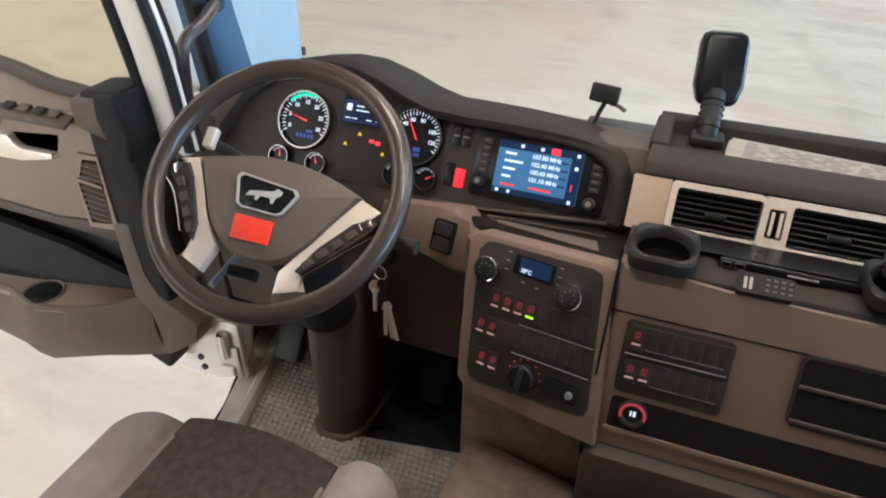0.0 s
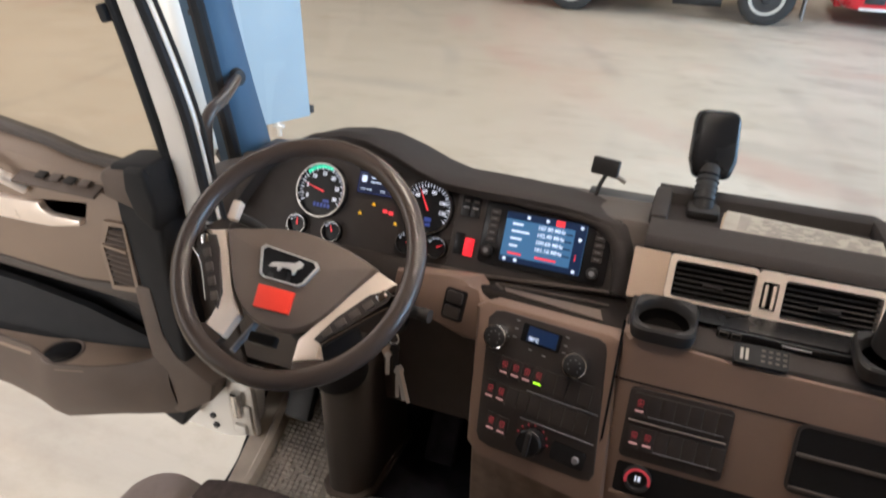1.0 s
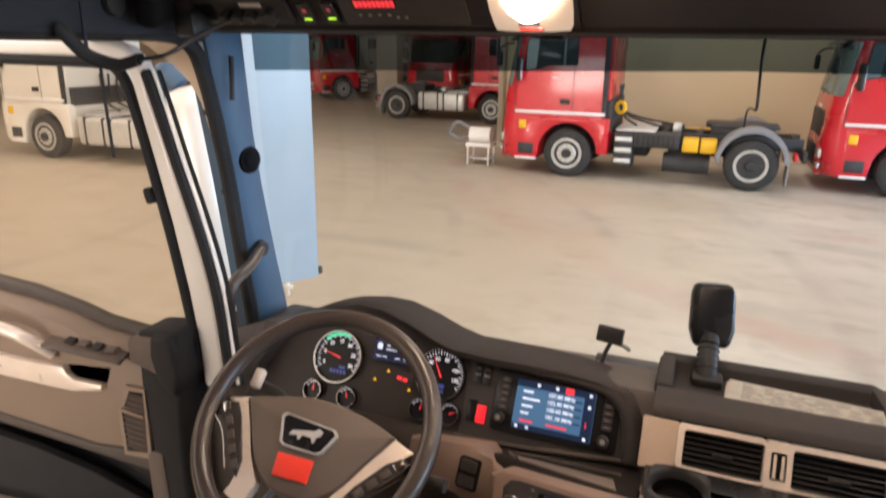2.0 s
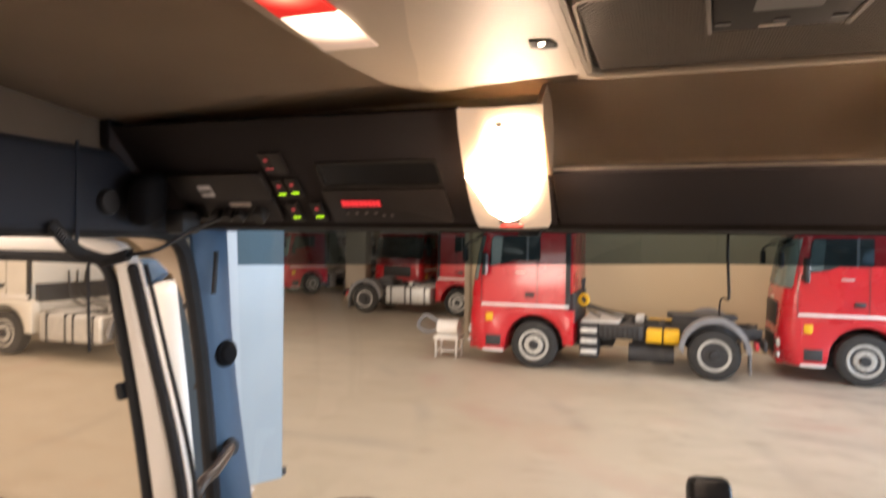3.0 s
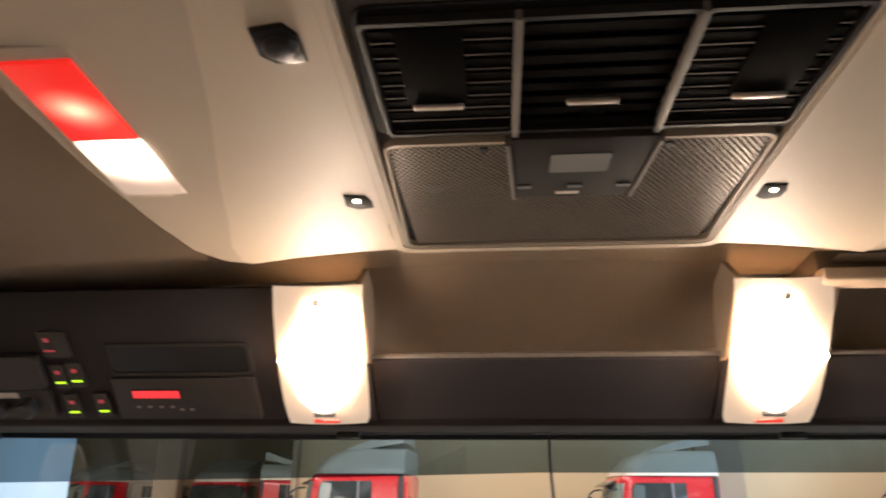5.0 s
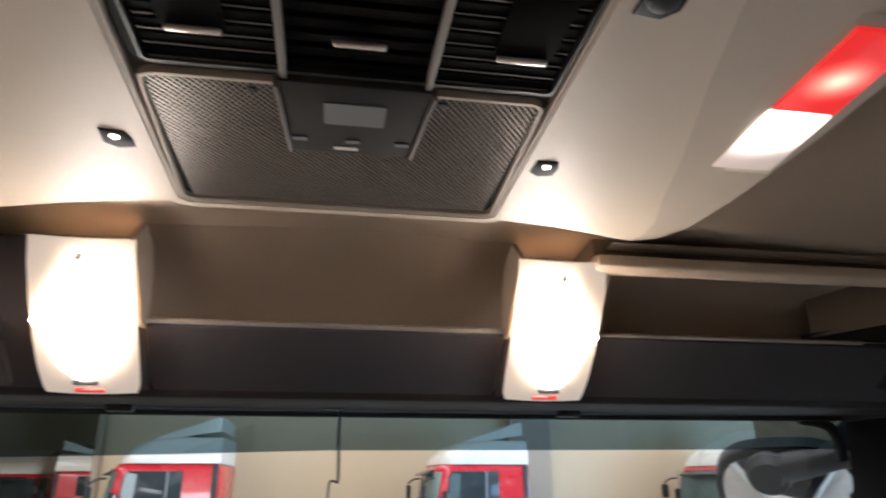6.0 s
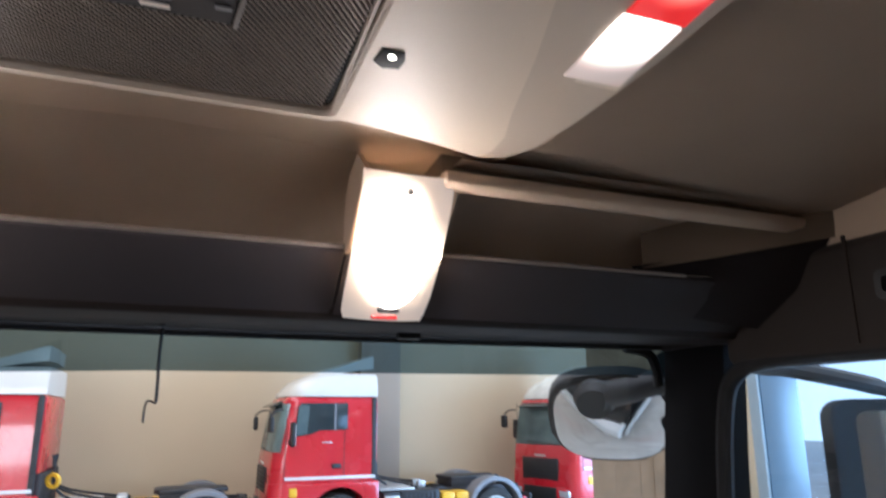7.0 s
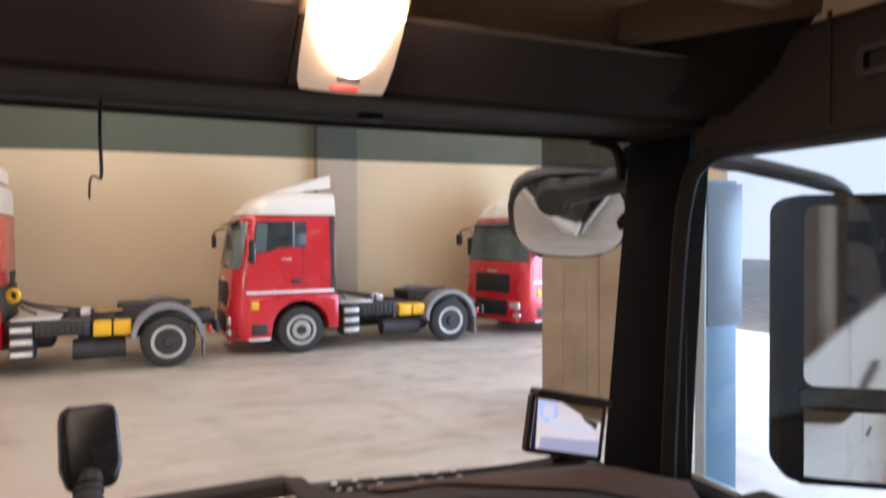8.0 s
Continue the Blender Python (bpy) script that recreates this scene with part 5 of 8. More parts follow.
for u in (-0.045, 0.006, 0.055):
    part("button", plate(B(), CZ, rrect(u - 0.007, 0.684, u + 0.007, 0.690, 0.001), 0.006, 0.0075), GREY_PLASTIC, un)
for s in (-1, 1):
    part("unit_edge", plate(B(), CZ, [(0.006 + s * 0.067, 0.598), (0.006 + s * 0.071, 0.598), (0.006 + s * 0.063, 0.718), (0.006 + s * 0.059, 0.718)], -0.004, 0.0075, 0.001), RIM_GREY, un)
    part("screw", lathe(B(), [(0, 0.003), (0.004, 0.003), (0.005, 0)], (0.005 + s * 0.085, 0.618, 2.9435), (0, 0, -1), 10), BLACK_PLASTIC, gr)
for s in (-1, 1):
    t = thing("spot_light", (s * 0.25, 0.80, 2.944), "small lit spot light set in a black eyeball", "spot light", "console spot lights")
    part("housing", plate(B(), (Vector((s * 0.222, 0.730, 2.9445)), Vector((1, 0, 0)), Vector((0, 1, 0)), Vector((0, 0, -1))), [(-0.013, -0.0175), (0.011, -0.016), (0.016, 0.0), (0.015, 0.017), (-0.003, 0.021), (-0.016, 0.01)], -0.004, 0.004, 0.003), RUBBER, t)
    part("lit_lens", lathe(B(), [(0, 0.0056), (0.0026, 0.0054), (0.0035, 0.0048), (0.0035, 0.003)], (s * 0.222, 0.724, 2.9445), (0, 0, -1), 16), GLOW_SOFT, t)
    t = thing("reading_knob", (s * 0.222, 0.46, 2.944), "black eyeball reading light, switched off", "spot light", "rear console spot lights")
    part("housing", plate(B(), (Vector((s * 0.222, 0.449, 2.946)), Vector((1, 0, 0)), Vector((0, 1, 0)), Vector((0, 0, -1))), [(s * a * 0.62, c) for a, c in ((-0.012, -0.022), (0.03, -0.016), (0.032, 0.012), (0.014, 0.024), (-0.024, 0.022), (-0.026, -0.01))], -0.004, 0.006, 0.004), PIANO, t)
    part("ball", lathe(B(), [(0, 0.014), (0.011, 0.01), (0.014, 0.004)], (s * 0.222, 0.449, 2.9455), (0, 0, -1), 16), BLACK_PLASTIC, t)
    # red and white lamp along the flank
    t = thing("flank_lamp", (s * 0.43, 0.6, 2.955), "oblong lamp, half red and half white, both lit", "lamp", "console flank lamps")
    q = [(0.392, 0.466), (0.456, 0.464), (0.484, 0.716), (0.409, 0.708)]
    SZ = (Vector((0, 0, 2.952)), Vector((s, 0, 0)), Vector((0, 1, 0)), Vector((0, 0, -1)))

    def quad(v0, v1, g):
        o = []
        for e0, e1, v in ((q[0], q[3], v0), (q[1], q[2], v0), (q[1], q[2], v1), (q[0], q[3], v1)):
            k = (v - 0.465) / 0.247
            o.append((e0[0] + (e1[0] - e0[0]) * k, v))
        return [(o[0][0] + g, o[0][1] + g), (o[1][0] - g, o[1][1] + g), (o[2][0] - g, o[2][1] - g), (o[3][0] + g, o[3][1] - g)]

    part("bezel", plate(B(), SZ, quad(0.458, 0.720, -0.006), -0.02, 0.0, 0.003), CONSOLE_MAT, t)
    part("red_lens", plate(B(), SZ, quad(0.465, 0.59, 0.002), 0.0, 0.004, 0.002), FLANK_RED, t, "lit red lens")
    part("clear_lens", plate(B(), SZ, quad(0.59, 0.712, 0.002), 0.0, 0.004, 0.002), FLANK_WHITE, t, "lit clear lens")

# ---- dashboard ----
FB = plane_at((-0.264, 1.137, 2.06), 0.5, 30)
FC = plane_at((-0.735, 1.147, 2.078), 0, 30)
FA = plane_at((-0.21, 0.912, 1.996), 10, 24)
FR = plane_at((-0.058, 0.884, 1.987), 0, 20)
FV = plane_at((0.03, 1.055, 2.09), 0, 25)

da = thing("dashboard", (0, 1.2, 1.9), "charcoal and taupe truck dashboard with rounded instrument hood", "dashboard")


def right_profile(x):
    """The passenger side of the dash in y and z: vent recess, top with a tray, and a lower top further out."""
    f = min(1, max(0, (x - 0.30) / 0.10))
    low = lerp_table([(0.3, 2.056), (0.41, 2.05), (0.58, 2.036), (0.78, 2.025), (0.92, 2.012), (1.0, 1.985), (1.12, 1.95)], x)

    def m(a, c):
        return (a[0] + (c[0] - a[0]) * f, a[1] + (c[1] - a[1]) * f)
    p = [(0.925, 2.055), (1.036, 2.052), (1.082, 2.052), (1.102, 2.122), (1.073, 2.1255), (1.087, 2.142),
         m((1.185, 2.130), (1.185, 2.125)), m((1.20, 2.094), (1.23, 2.106)), m((1.343, 2.084), (1.34, low + 0.03)), m((1.350, 2.108), (1.37, low + 0.016)),
         m((1.385, 2.111), (1.40, low + 0.006)), m((1.46, 2.04), (1.44, low - 0.004)), (1.60, 1.97), (1.60, 1.45), (1.0, 1.45), (0.87, 1.60), (0.84, 1.78)]
    drop = lerp_table([(0.0, 0.0), (0.5, 0.0), (0.8, 0.06), (1.12, 0.16)], x)
    p = [(y, z - drop if 1.0 < y < 1.35 and z > 2.06 else z) for y, z in p]
    return soft(p, 0.007)


part("passenger_body", along_x(B(), [(x, right_profile(x)) for x in (-0.085, 0.0, 0.1, 0.2, 0.29, 0.30, 0.325, 0.35, 0.375, 0.40, 0.5, 0.6, 0.8, 0.92, 1.0, 1.12)]), DASH_TOP, da, "dark grained dash top with a shallow tray")
# added taupe skin brightens the dark dash top where light falls on it
b = B()
_rows = []
for _x in (0.43, 0.5, 0.6, 0.7, 0.8, 0.92, 1.0, 1.10):
    _lo = lerp_table([(0.41, 2.05), (0.58, 2.036), (0.78, 2.025), (0.92, 2.012), (1.0, 1.985), (1.12, 1.95)], _x)
    _rows.append([(_x, 1.19, 2.129 - lerp_table([(0.0, 0.0), (0.5, 0.0), (0.8, 0.06), (1.12, 0.16)], _x)), (_x, 1.24, _lo + 0.062), (_x, 1.30, _lo + 0.046), (_x, 1.345, _lo + 0.035), (_x, 1.378, _lo + 0.019)])
loft(b, _rows)
bmesh.ops.solidify(b, geom=b.faces[:], thickness=0.003)
part("passenger_top", b, TAN, da, "taupe skin laid over the passenger dash top, put in for light", sharp=60)
part("centre_body", prism(B(), [(1.10, 1.975), (1.185, 2.115), (1.30, 2.085), (1.46, 2.035), (1.60, 1.97), (1.60, 1.64), (1.12, 1.60), (1.085, 1.62), (1.06, 1.95)], "x", -0.95, -0.085, 0.006), DASH, da)
part("left_body", prism(B(), [(1.10, 1.95), (1.185, 2.03), (1.30, 2.02), (1.46, 1.985), (1.60, 1.94), (1.60, 1.5), (1.08, 1.5), (1.06, 1.93)], "x", -1.12, -0.951, 0.006), DASH, da)
for _x0, _x1 in ((-0.09, -0.058), (0.292, 0.33)):
    part("tray_end", prism(B(), [(1.19, 2.08), (1.19, 2.132), (1.35, 2.114), (1.372, 2.109), (1.372, 2.08)], "x", _x0, _x1, 0.008), DASH_TOP, da)
# hood over the instruments
HZ = [(-0.95, 1.99), (-0.93, 2.04), (-0.88, 2.105), (-0.82, 2.136), (-0.77, 2.152), (-0.70, 2.162), (-0.64, 2.160), (-0.575, 2.140), (-0.52, 2.117), (-0.47, 2.103), (-0.40, 2.102), (-0.33, 2.100), (-0.25, 2.095), (-0.195, 2.086), (-0.15, 2.068), (-0.12, 2.035), (-0.105, 1.985)]
INNER = [(-0.925, 2.0), (-0.905, 2.04), (-0.865, 2.10), (-0.81, 2.135), (-0.765, 2.155), (-0.70, 2.168), (-0.645, 2.165), (-0.585, 2.15), (-0.525, 2.13), (-0.475, 2.117), (-0.40, 2.114), (-0.33, 2.114), (-0.25, 2.112), (-0.20, 2.108), (-0.155, 2.098), (-0.135, 2.06), (-0.128, 2.0)]


def on_fascia(x, z, h=0.0):
    v = (2.06 - z) / math.cos(radians(30))
    return Vector((x, 1.137 - 0.5 * v, z)) + h * FB[3]


b = B()
wide = [0.0] * 13 + [0.5, 1.0, 1.0, 1.0]
rows = [[on_fascia(x, z, -0.01) for x, z in INNER], [on_fascia(x, z, 0.012) for x, z in INNER],
        [on_fascia(x + (0.003 if x > -0.3 else -0.003) + 0.010 * k, z + 0.010, 0.018) for (x, z), k in zip(INNER, wide)], [on_fascia(x + (0.008 if x > -0.25 else -0.006) + 0.022 * k, z + 0.02 - 0.008 * k, 0.010) for (x, z), k in zip(INNER, wide)],
        [Vector((x + 0.02 * k, 1.26, z + 0.010)) for (x, z), k in zip(HZ, wide)], [Vector((x, 1.33, z - 0.004)) for x, z in HZ], [Vector((x, 1.42, z - 0.06)) for x, z in HZ], [Vector((x, 1.50, min(z - 0.12, 2.0))) for x, z in HZ]]
loft(b, rows)
part("instrument_hood", b, DASH_TOP, da, "dark grained hood", sharp=60)
b = B()
inn = [on_fascia(x, z, -0.006) for x, z in INNER]
low = [on_fascia(x, lerp_table([(-0.46, 1.984), (-0.35, 1.984), (-0.11, 2.0)], x), -0.006) for x, z in INNER]
loft(b, [inn, [a.lerp(c, 0.5) for a, c in zip(inn, low)], low])
part("fascia", b, PANEL_BLACK, da)
part("fascia_sill", prism(B(), [(1.092, 1.992), (1.064, 1.985), (1.046, 1.965), (1.05, 1.93), (1.12, 1.92), (1.12, 1.98)], "x", -0.93, -0.44, 0.006), RAIL_DARK, da)
part("recess_back", prism(B(), [(1.098, 1.990), (1.092, 1.984), (1.086, 1.92), (1.12, 1.92), (1.12, 1.98)], "x", -0.44, -0.10, 0.003), RAIL_DARK, da)
_fp = [(-0.40, 2.118), (-0.30, 2.116), (-0.22, 2.113), (-0.165, 2.104), (-0.13, 2.078), (-0.116, 2.04), (-0.114, 2.015), (-0.116, 2.004)]
b = tube(B(), [on_fascia(x, z, 0.006) for x, z in _fp], [0.006, 0.008, 0.010, 0.013, 0.016, 0.018, 0.018, 0.015], 14, 6)
part("screen_ledge", tube(B(), [on_fascia(x, z, 0.002) for x, z in ((-0.45, 1.988), (-0.36, 1.989), (-0.25, 1.996), (-0.15, 2.003), (-0.112, 2.004))], 0.004, 8, 4), DASH, da)
part("screen_frame", b, DASH_TOP, da, "thick rounded frame round the radio")
part("centre_face", plate(B(), FB, [(-0.178, -0.068), (0.132, -0.068), (0.138, 0.0), (0.138, 0.064), (-0.09, 0.080), (-0.178, 0.082)], -0.008, 0.0, 0.002), PANEL_BLACK, da, "black centre fascia")

# gauges
def gauge(fr, u, v, r, labels, a0, a1, ticks, big, needle):
    g = part("gauge", lathe(B(), [(0, 0.0), (r * 0.93, 0.0), (r * 0.94, 0.006), (r, 0.008), (r * 1.03, 0.003), (r * 1.04, -0.006)], at(fr, u, v, -0.002), fr[3], 48), PIANO, da)
    part("chrome_ring", lathe(B(), [(r * 0.93, 0.006), (r * 0.95, 0.010), (r * 1.0, 0.010), (r * 1.02, 0.005)], at(fr, u, v, -0.002), fr[3], 48), CHROME, g)
    b = B()
    for i in range(ticks + 1):
        a = radians(a0 + (a1 - a0) * i / ticks)
        w = 0.0005 if i % 2 else 0.0008
        r0 = r * (0.80 if i % 2 else 0.76)
        p0, p1 = (u + r0 * math.sin(a), v - r0 * math.cos(a)), (u + r * 0.90 * math.sin(a), v - r * 0.90 * math.cos(a))
        du, dv = w * math.cos(a), w * math.sin(a)
        plate(b, fr, [(p0[0] - du, p0[1] - dv), (p0[0] + du, p0[1] + dv), (p1[0] + du, p1[1] + dv), (p1[0] - du, p1[1] - dv)], -0.001, 0.0)
    part("tick_marks", b, LED_WHITE, g)
    for s, a in labels:
        a = radians(a)
        text("numeral", s, fr, u + r * 0.62 * math.sin(a), v - r * 0.62 * math.cos(a), r * 0.19, LED_WHITE, g, 0.0002)
    a = radians(needle)
    nu, nv = math.sin(a), -math.cos(a)
    part("needle", plate(B(), fr, [(u - nu * 0.1 * r + nv * 0.03 * r, v - nv * 0.1 * r - nu * 0.03 * r), (u - nu * 0.1 * r - nv * 0.03 * r, v - nv * 0.1 * r + nu * 0.03 * r), (u + nu * 0.78 * r, v + nv * 0.78 * r)] if big else [(u + nv * 0.06 * r, v - nu * 0.06 * r), (u - nv * 0.06 * r, v + nu * 0.06 * r), (u + nu * 0.7 * r, v + nv * 0.7 * r)], 0.001, 0.0022), LED_RED, g)
    return g


g = gauge(FC, 0.0, 0.0, 0.056, [("0", -115), ("5", -78), ("10", -40), ("15", 0), ("20", 38), ("25", 78), ("30", 115)], -120, 120, 30, True, -75)
b = B()
for _i in range(14):
    a, c = radians(-48 + _i * 5), radians(-48 + _i * 5 + 4.2)
    plate(b, FC, [(0.046 * math.sin(a), -0.046 * math.cos(a)), (0.0515 * math.sin(a), -0.0515 * math.cos(a)), (0.0515 * math.sin(c), -0.0515 * math.cos(c)), (0.046 * math.sin(c), -0.046 * math.cos(c))], 0.0003, 0.0008)
part("green_zone", b, LED_TEAL, g)
b = B()
for _i in range(10):
    a, c = radians(70 + _i * 5), radians(70 + _i * 5 + 4)
    plate(b, FC, [(0.049 * math.sin(a), -0.049 * math.cos(a)), (0.0525 * math.sin(a), -0.0525 * math.cos(a)), (0.0525 * math.sin(c), -0.0525 * math.cos(c)), (0.049 * math.sin(c), -0.049 * math.cos(c))], 0.0003, 0.0008)
part("red_zone", b, LED_DIM, g)
b = B()
for _i in range(5):
    plate(b, FC, rrect(-0.014 + _i * 0.008, 0.026, -0.009 + _i * 0.008, 0.034), -0.0005, 0.0002)
plate(b, FC, rrect(0.006, 0.018, 0.02, 0.023), -0.0005, 0.0002)
part("odometer", b, LED_BLUE, g)
g = gauge(FC, 0.234, -0.004, 0.053, [("40", -48), ("60", -20), ("80", 16), ("100", 66), ("120", 100)], -120, 120, 30, True, -30)
b = B()
plate(b, FC, rrect(0.232, 0.014, 0.246, 0.022), -0.0005, 0.0002)
plate(b, FC, rrect(0.234, 0.025, 0.246, 0.031), -0.0005, 0.0002)
part("trip_display", b, LED_BLUE, g)
for _u, _v, _n in ((-0.042, 0.078, -8), (0.040, 0.079, -22), (0.205, 0.071, 10), (0.268, 0.068, 60)):
    gauge(FC, _u, _v, 0.021, [], -60, 60, 8, False, _n)
d = part("driver_display", plate(B(), FC, rrect(0.078, -0.062, 0.168, -0.010, 0.002), -0.001, 0.001), PIANO, da)
part("lit_area", plate(B(), FC, rrect(0.08, -0.052, 0.166, -0.012), 0.001, 0.0014), LED_BLUE, d)
part("inner_area", plate(B(), FC, rrect(0.081, -0.051, 0.165, -0.013), 0.0014, 0.0017), SCREEN_DARK, d)
part("info_box", plate(B(), FC, rrect(0.086, -0.046, 0.097, -0.033, 0.002), 0.0017, 0.002), SCREEN_TXT, d)
b = B()
for _v, _w in ((-0.044, 0.03), (-0.036, 0.042)):
    plate(b, FC, rrect(0.106, _v, 0.106 + _w, _v + 0.0022), 0.0017, 0.002)
for _u in (0.086, 0.1, 0.13, 0.15):
    plate(b, FC, rrect(_u, -0.020, _u + 0.011, -0.018), 0.0017, 0.002)
part("text_bars", b, SCREEN_TXT, d)
for _u, _v, _m, _nm in ((0.120, 0.008, LED_AMBER, "amber"), (0.093, 0.030, LED_AMBER, "amber"), (0.173, 0.038, LED_AMBER, "amber"), (0.147, 0.018, LED_RED, "red"), (0.160, 0.020, LED_RED, "red")):
    part("warning_light", plate(B(), FC, [(_u - 0.0034, _v + 0.003), (_u, _v - 0.003), (_u + 0.0034, _v + 0.003)] if _nm == "amber" else rrect(_u - 0.0045, _v - 0.0035, _u + 0.0045, _v + 0.0035, 0.002), -0.0045, 0.0005), _m, da, _nm + " warning light")

# radio with screen
rd = thing("touch_screen_radio", (-0.264, 1.13, 2.06), "lit blue radio screen with white list and side keys", "radio")
part("bezel", plate(B(), FB, rrect(-0.118, -0.062, 0.122, 0.058, 0.008), 0.0, 0.004, 0.002), PIANO, rd)
sc = part("screen", plate(B(), FB, rrect(-0.0755, -0.047, 0.0755, 0.0465, 0.003), 0.004, 0.0048), SCREEN_BLUE, rd, "lit blue screen")
part("top_bar", plate(B(), FB, rrect(-0.075, -0.047, 0.075, -0.034), 0.0048, 0.0051), SCREEN_BAR, sc)
part("side_bar", plate(B(), FB, rrect(0.055, -0.034, 0.075, 0.036), 0.0048, 0.0051), SCREEN_BAR, sc)
part("bottom_bar", plate(B(), FB, rrect(-0.075, 0.036, 0.075, 0.0465), 0.0048, 0.0051), SCREEN_BAR, sc)
for _i, _s in enumerate(("107.80 MHz", "102.40 MHz", "100.60 MHz", "101.10 MHz")):
    text("station_text", _s, FB, 0.012, -0.026 + _i * 0.0135, 0.0105, SCREEN_TXT, sc, 0.0052)
    b = plate(B(), FB, rrect(-0.062, -0.0280 + _i * 0.0135, -0.062 + (0.020, 0.034, 0.022, 0.016)[_i], -0.0238 + _i * 0.0135), 0.0048, 0.0053)
    part("name_bar", b, SCREEN_TXT, sc)
    b = plate(B(), FB, rrect(0.037, -0.025 + _i * 0.0135, 0.052, -0.022 + _i * 0.0135), 0.0048, 0.0052)
    part("faint_bar", b, SCREEN_BAR, sc)
for _a in ((-0.062, 0.0275, -0.036, 0.0312), (-0.010, 0.0275, 0.030, 0.0312), (0.018, -0.046, 0.034, -0.035), (0.062, 0.010, 0.064, 0.022)):
    part("red_mark", plate(B(), FB, rrect(*_a), 0.0048, 0.0055), LED_RED, sc)
b = B()
for _u, _v in ((-0.034, -0.041), (0.002, -0.041), (0.066, -0.040), (0.066, -0.018), (0.064, 0.041), (-0.066, 0.041), (-0.045, 0.041)):
    plate(b, FB, rrect(_u - 0.003, _v - 0.003, _u + 0.003, _v + 0.003, 0.001), 0.0051, 0.0055)
part("icons", b, SCREEN_TXT, sc)
for _u in (-0.098, 0.101):
    for _i in range(5):
        part("key", plate(B(), FB, rrect(_u - 0.009, -0.046 + _i * 0.013, _u + 0.009, -0.036 + _i * 0.013, 0.002), 0.003, 0.0065, 0.001), PANEL_BLACK, rd)
        part("key_mark", plate(B(), FB, rrect(_u - 0.005, -0.042 + _i * 0.013, _u + 0.005, -0.0405 + _i * 0.013), 0.0065, 0.007), GREY_PLASTIC, rd)
    _v = 0.033 if _u < 0 else 0.037
    k = part("knob", lathe(B(), [(0, 0.018), (0.008, 0.018), (0.010, 0.016), (0.0105, 0.0)], at(FB, _u - 0.002, _v, 0.003), FB[3], 24), BLACK_PLASTIC, rd)
    part("knob_ring", lathe(B(), [(0.0105, 0.004), (0.012, 0.005), (0.012, 0.0)], at(FB, _u - 0.002, _v, 0.003), FB[3], 24), CHROME, k)
    part("knob_face", lathe(B(), [(0, 0.0188), (0.005, 0.0185)], at(FB, _u - 0.002, _v, 0.003), FB[3], 16), GREY_PLASTIC, k)
for _u, _v, _m in ((-0.158, -0.044, 0), (-0.139, -0.044, 0), (-0.159, 0.030, 2), (-0.139, 0.030, 1)):
    t = thing("dash_switch", at(FB, _u, _v), "lit red hazard switch" if _m == 1 else "black rocker switch on the dashboard", "switch", "dash switches")
    part("rocker", plate(B(), FB, rrect(_u - 0.009, _v - (0.012 if _m == 1 else 0.020), _u + 0.009, _v + 0.022, 0.0015), -0.002, 0.004, 0.0015), HAZARD if _m == 1 else PIANO, t)
    if _m == 1:
        part("triangle", plate(B(), FB, [(_u - 0.005, _v - 0.004), (_u, _v - 0.013), (_u + 0.005, _v - 0.004)], 0.004, 0.0046), LED_RED, t)
    elif _m == 0:
        part("symbol", plate(B(), FB, rrect(_u - 0.005, _v - 0.010, _u + 0.005, _v - 0.006), 0.004, 0.0046), DASH, t)
        part("light_bar", plate(B(), FB, rrect(_u - 0.006, _v + 0.003, _u + 0.006, _v + 0.006), 0.004, 0.0046), GREY_PLASTIC, t)

# climate console
part("console_body", plate(B(), FA, [(-0.125, -0.035), (-0.105, -0.048), (0.105, -0.060), (0.122, -0.056), (0.158, 0.215), (-0.06, 0.215), (-0.085, 0.195), (-0.094, 0.12)], -0.22, 0.0, 0.010), TAN, da, "taupe centre console housing")
part("knee_trim", plate(B(), FA, [(-0.30, -0.045), (-0.19, -0.064), (-0.165, -0.068), (-0.152, -0.058), (-0.138, -0.044), (-0.10, -0.03), (-0.105, 0.03), (-0.145, 0.035), (-0.2, 0.02), (-0.30, 0.0)], -0.10, -0.012, 0.014), TAN, da)
b = B()
_rows = [[], [], [], [], []]
for _i in range(13):
    _p = _i / 12
    _u = -0.150 + 0.272 * _p
    _rows[0].append(on_fascia(-0.375 + 0.275 * _p, 1.983 + 0.016 * _p, -0.004))
    _rows[1].append(at(FA, _u, -0.056 - 0.006 * _p, -0.066))
    _rows[2].append(at(FA, _u, -0.053 - 0.006 * _p, -0.058))
    _rows[3].append(at(FA, _u, -0.046 - 0.006 * _p, -0.054))
    _rows[4].append(at(FA, _u, 0.0, -0.052))
loft(b, _rows)
bmesh.ops.solidify(b, geom=b.faces[:], thickness=0.003)
part("recess", b, RAIL_DARK, da, "dark recess under the radio", sharp=70)


def on_recess(p, f):
    """A place on the slope between the fascia's lower edge and the console's upper edge."""
    return on_fascia(-0.375 + 0.275 * p, 1.983 + 0.016 * p, -0.004).lerp(at(FA, -0.150 + 0.272 * p, -0.056 - 0.006 * p, -0.066), f) + Vector((0, -0.002, 0.002))


part("recess_rim", tube(B(), [on_recess(p, f) for p, f in ((0.16, 0.90), (0.13, 0.45), (0.16, 0.34), (0.40, 0.34), (0.65, 0.34), (0.88, 0.34))], 0.0022, 6, 4), DASH, da)
b = B()
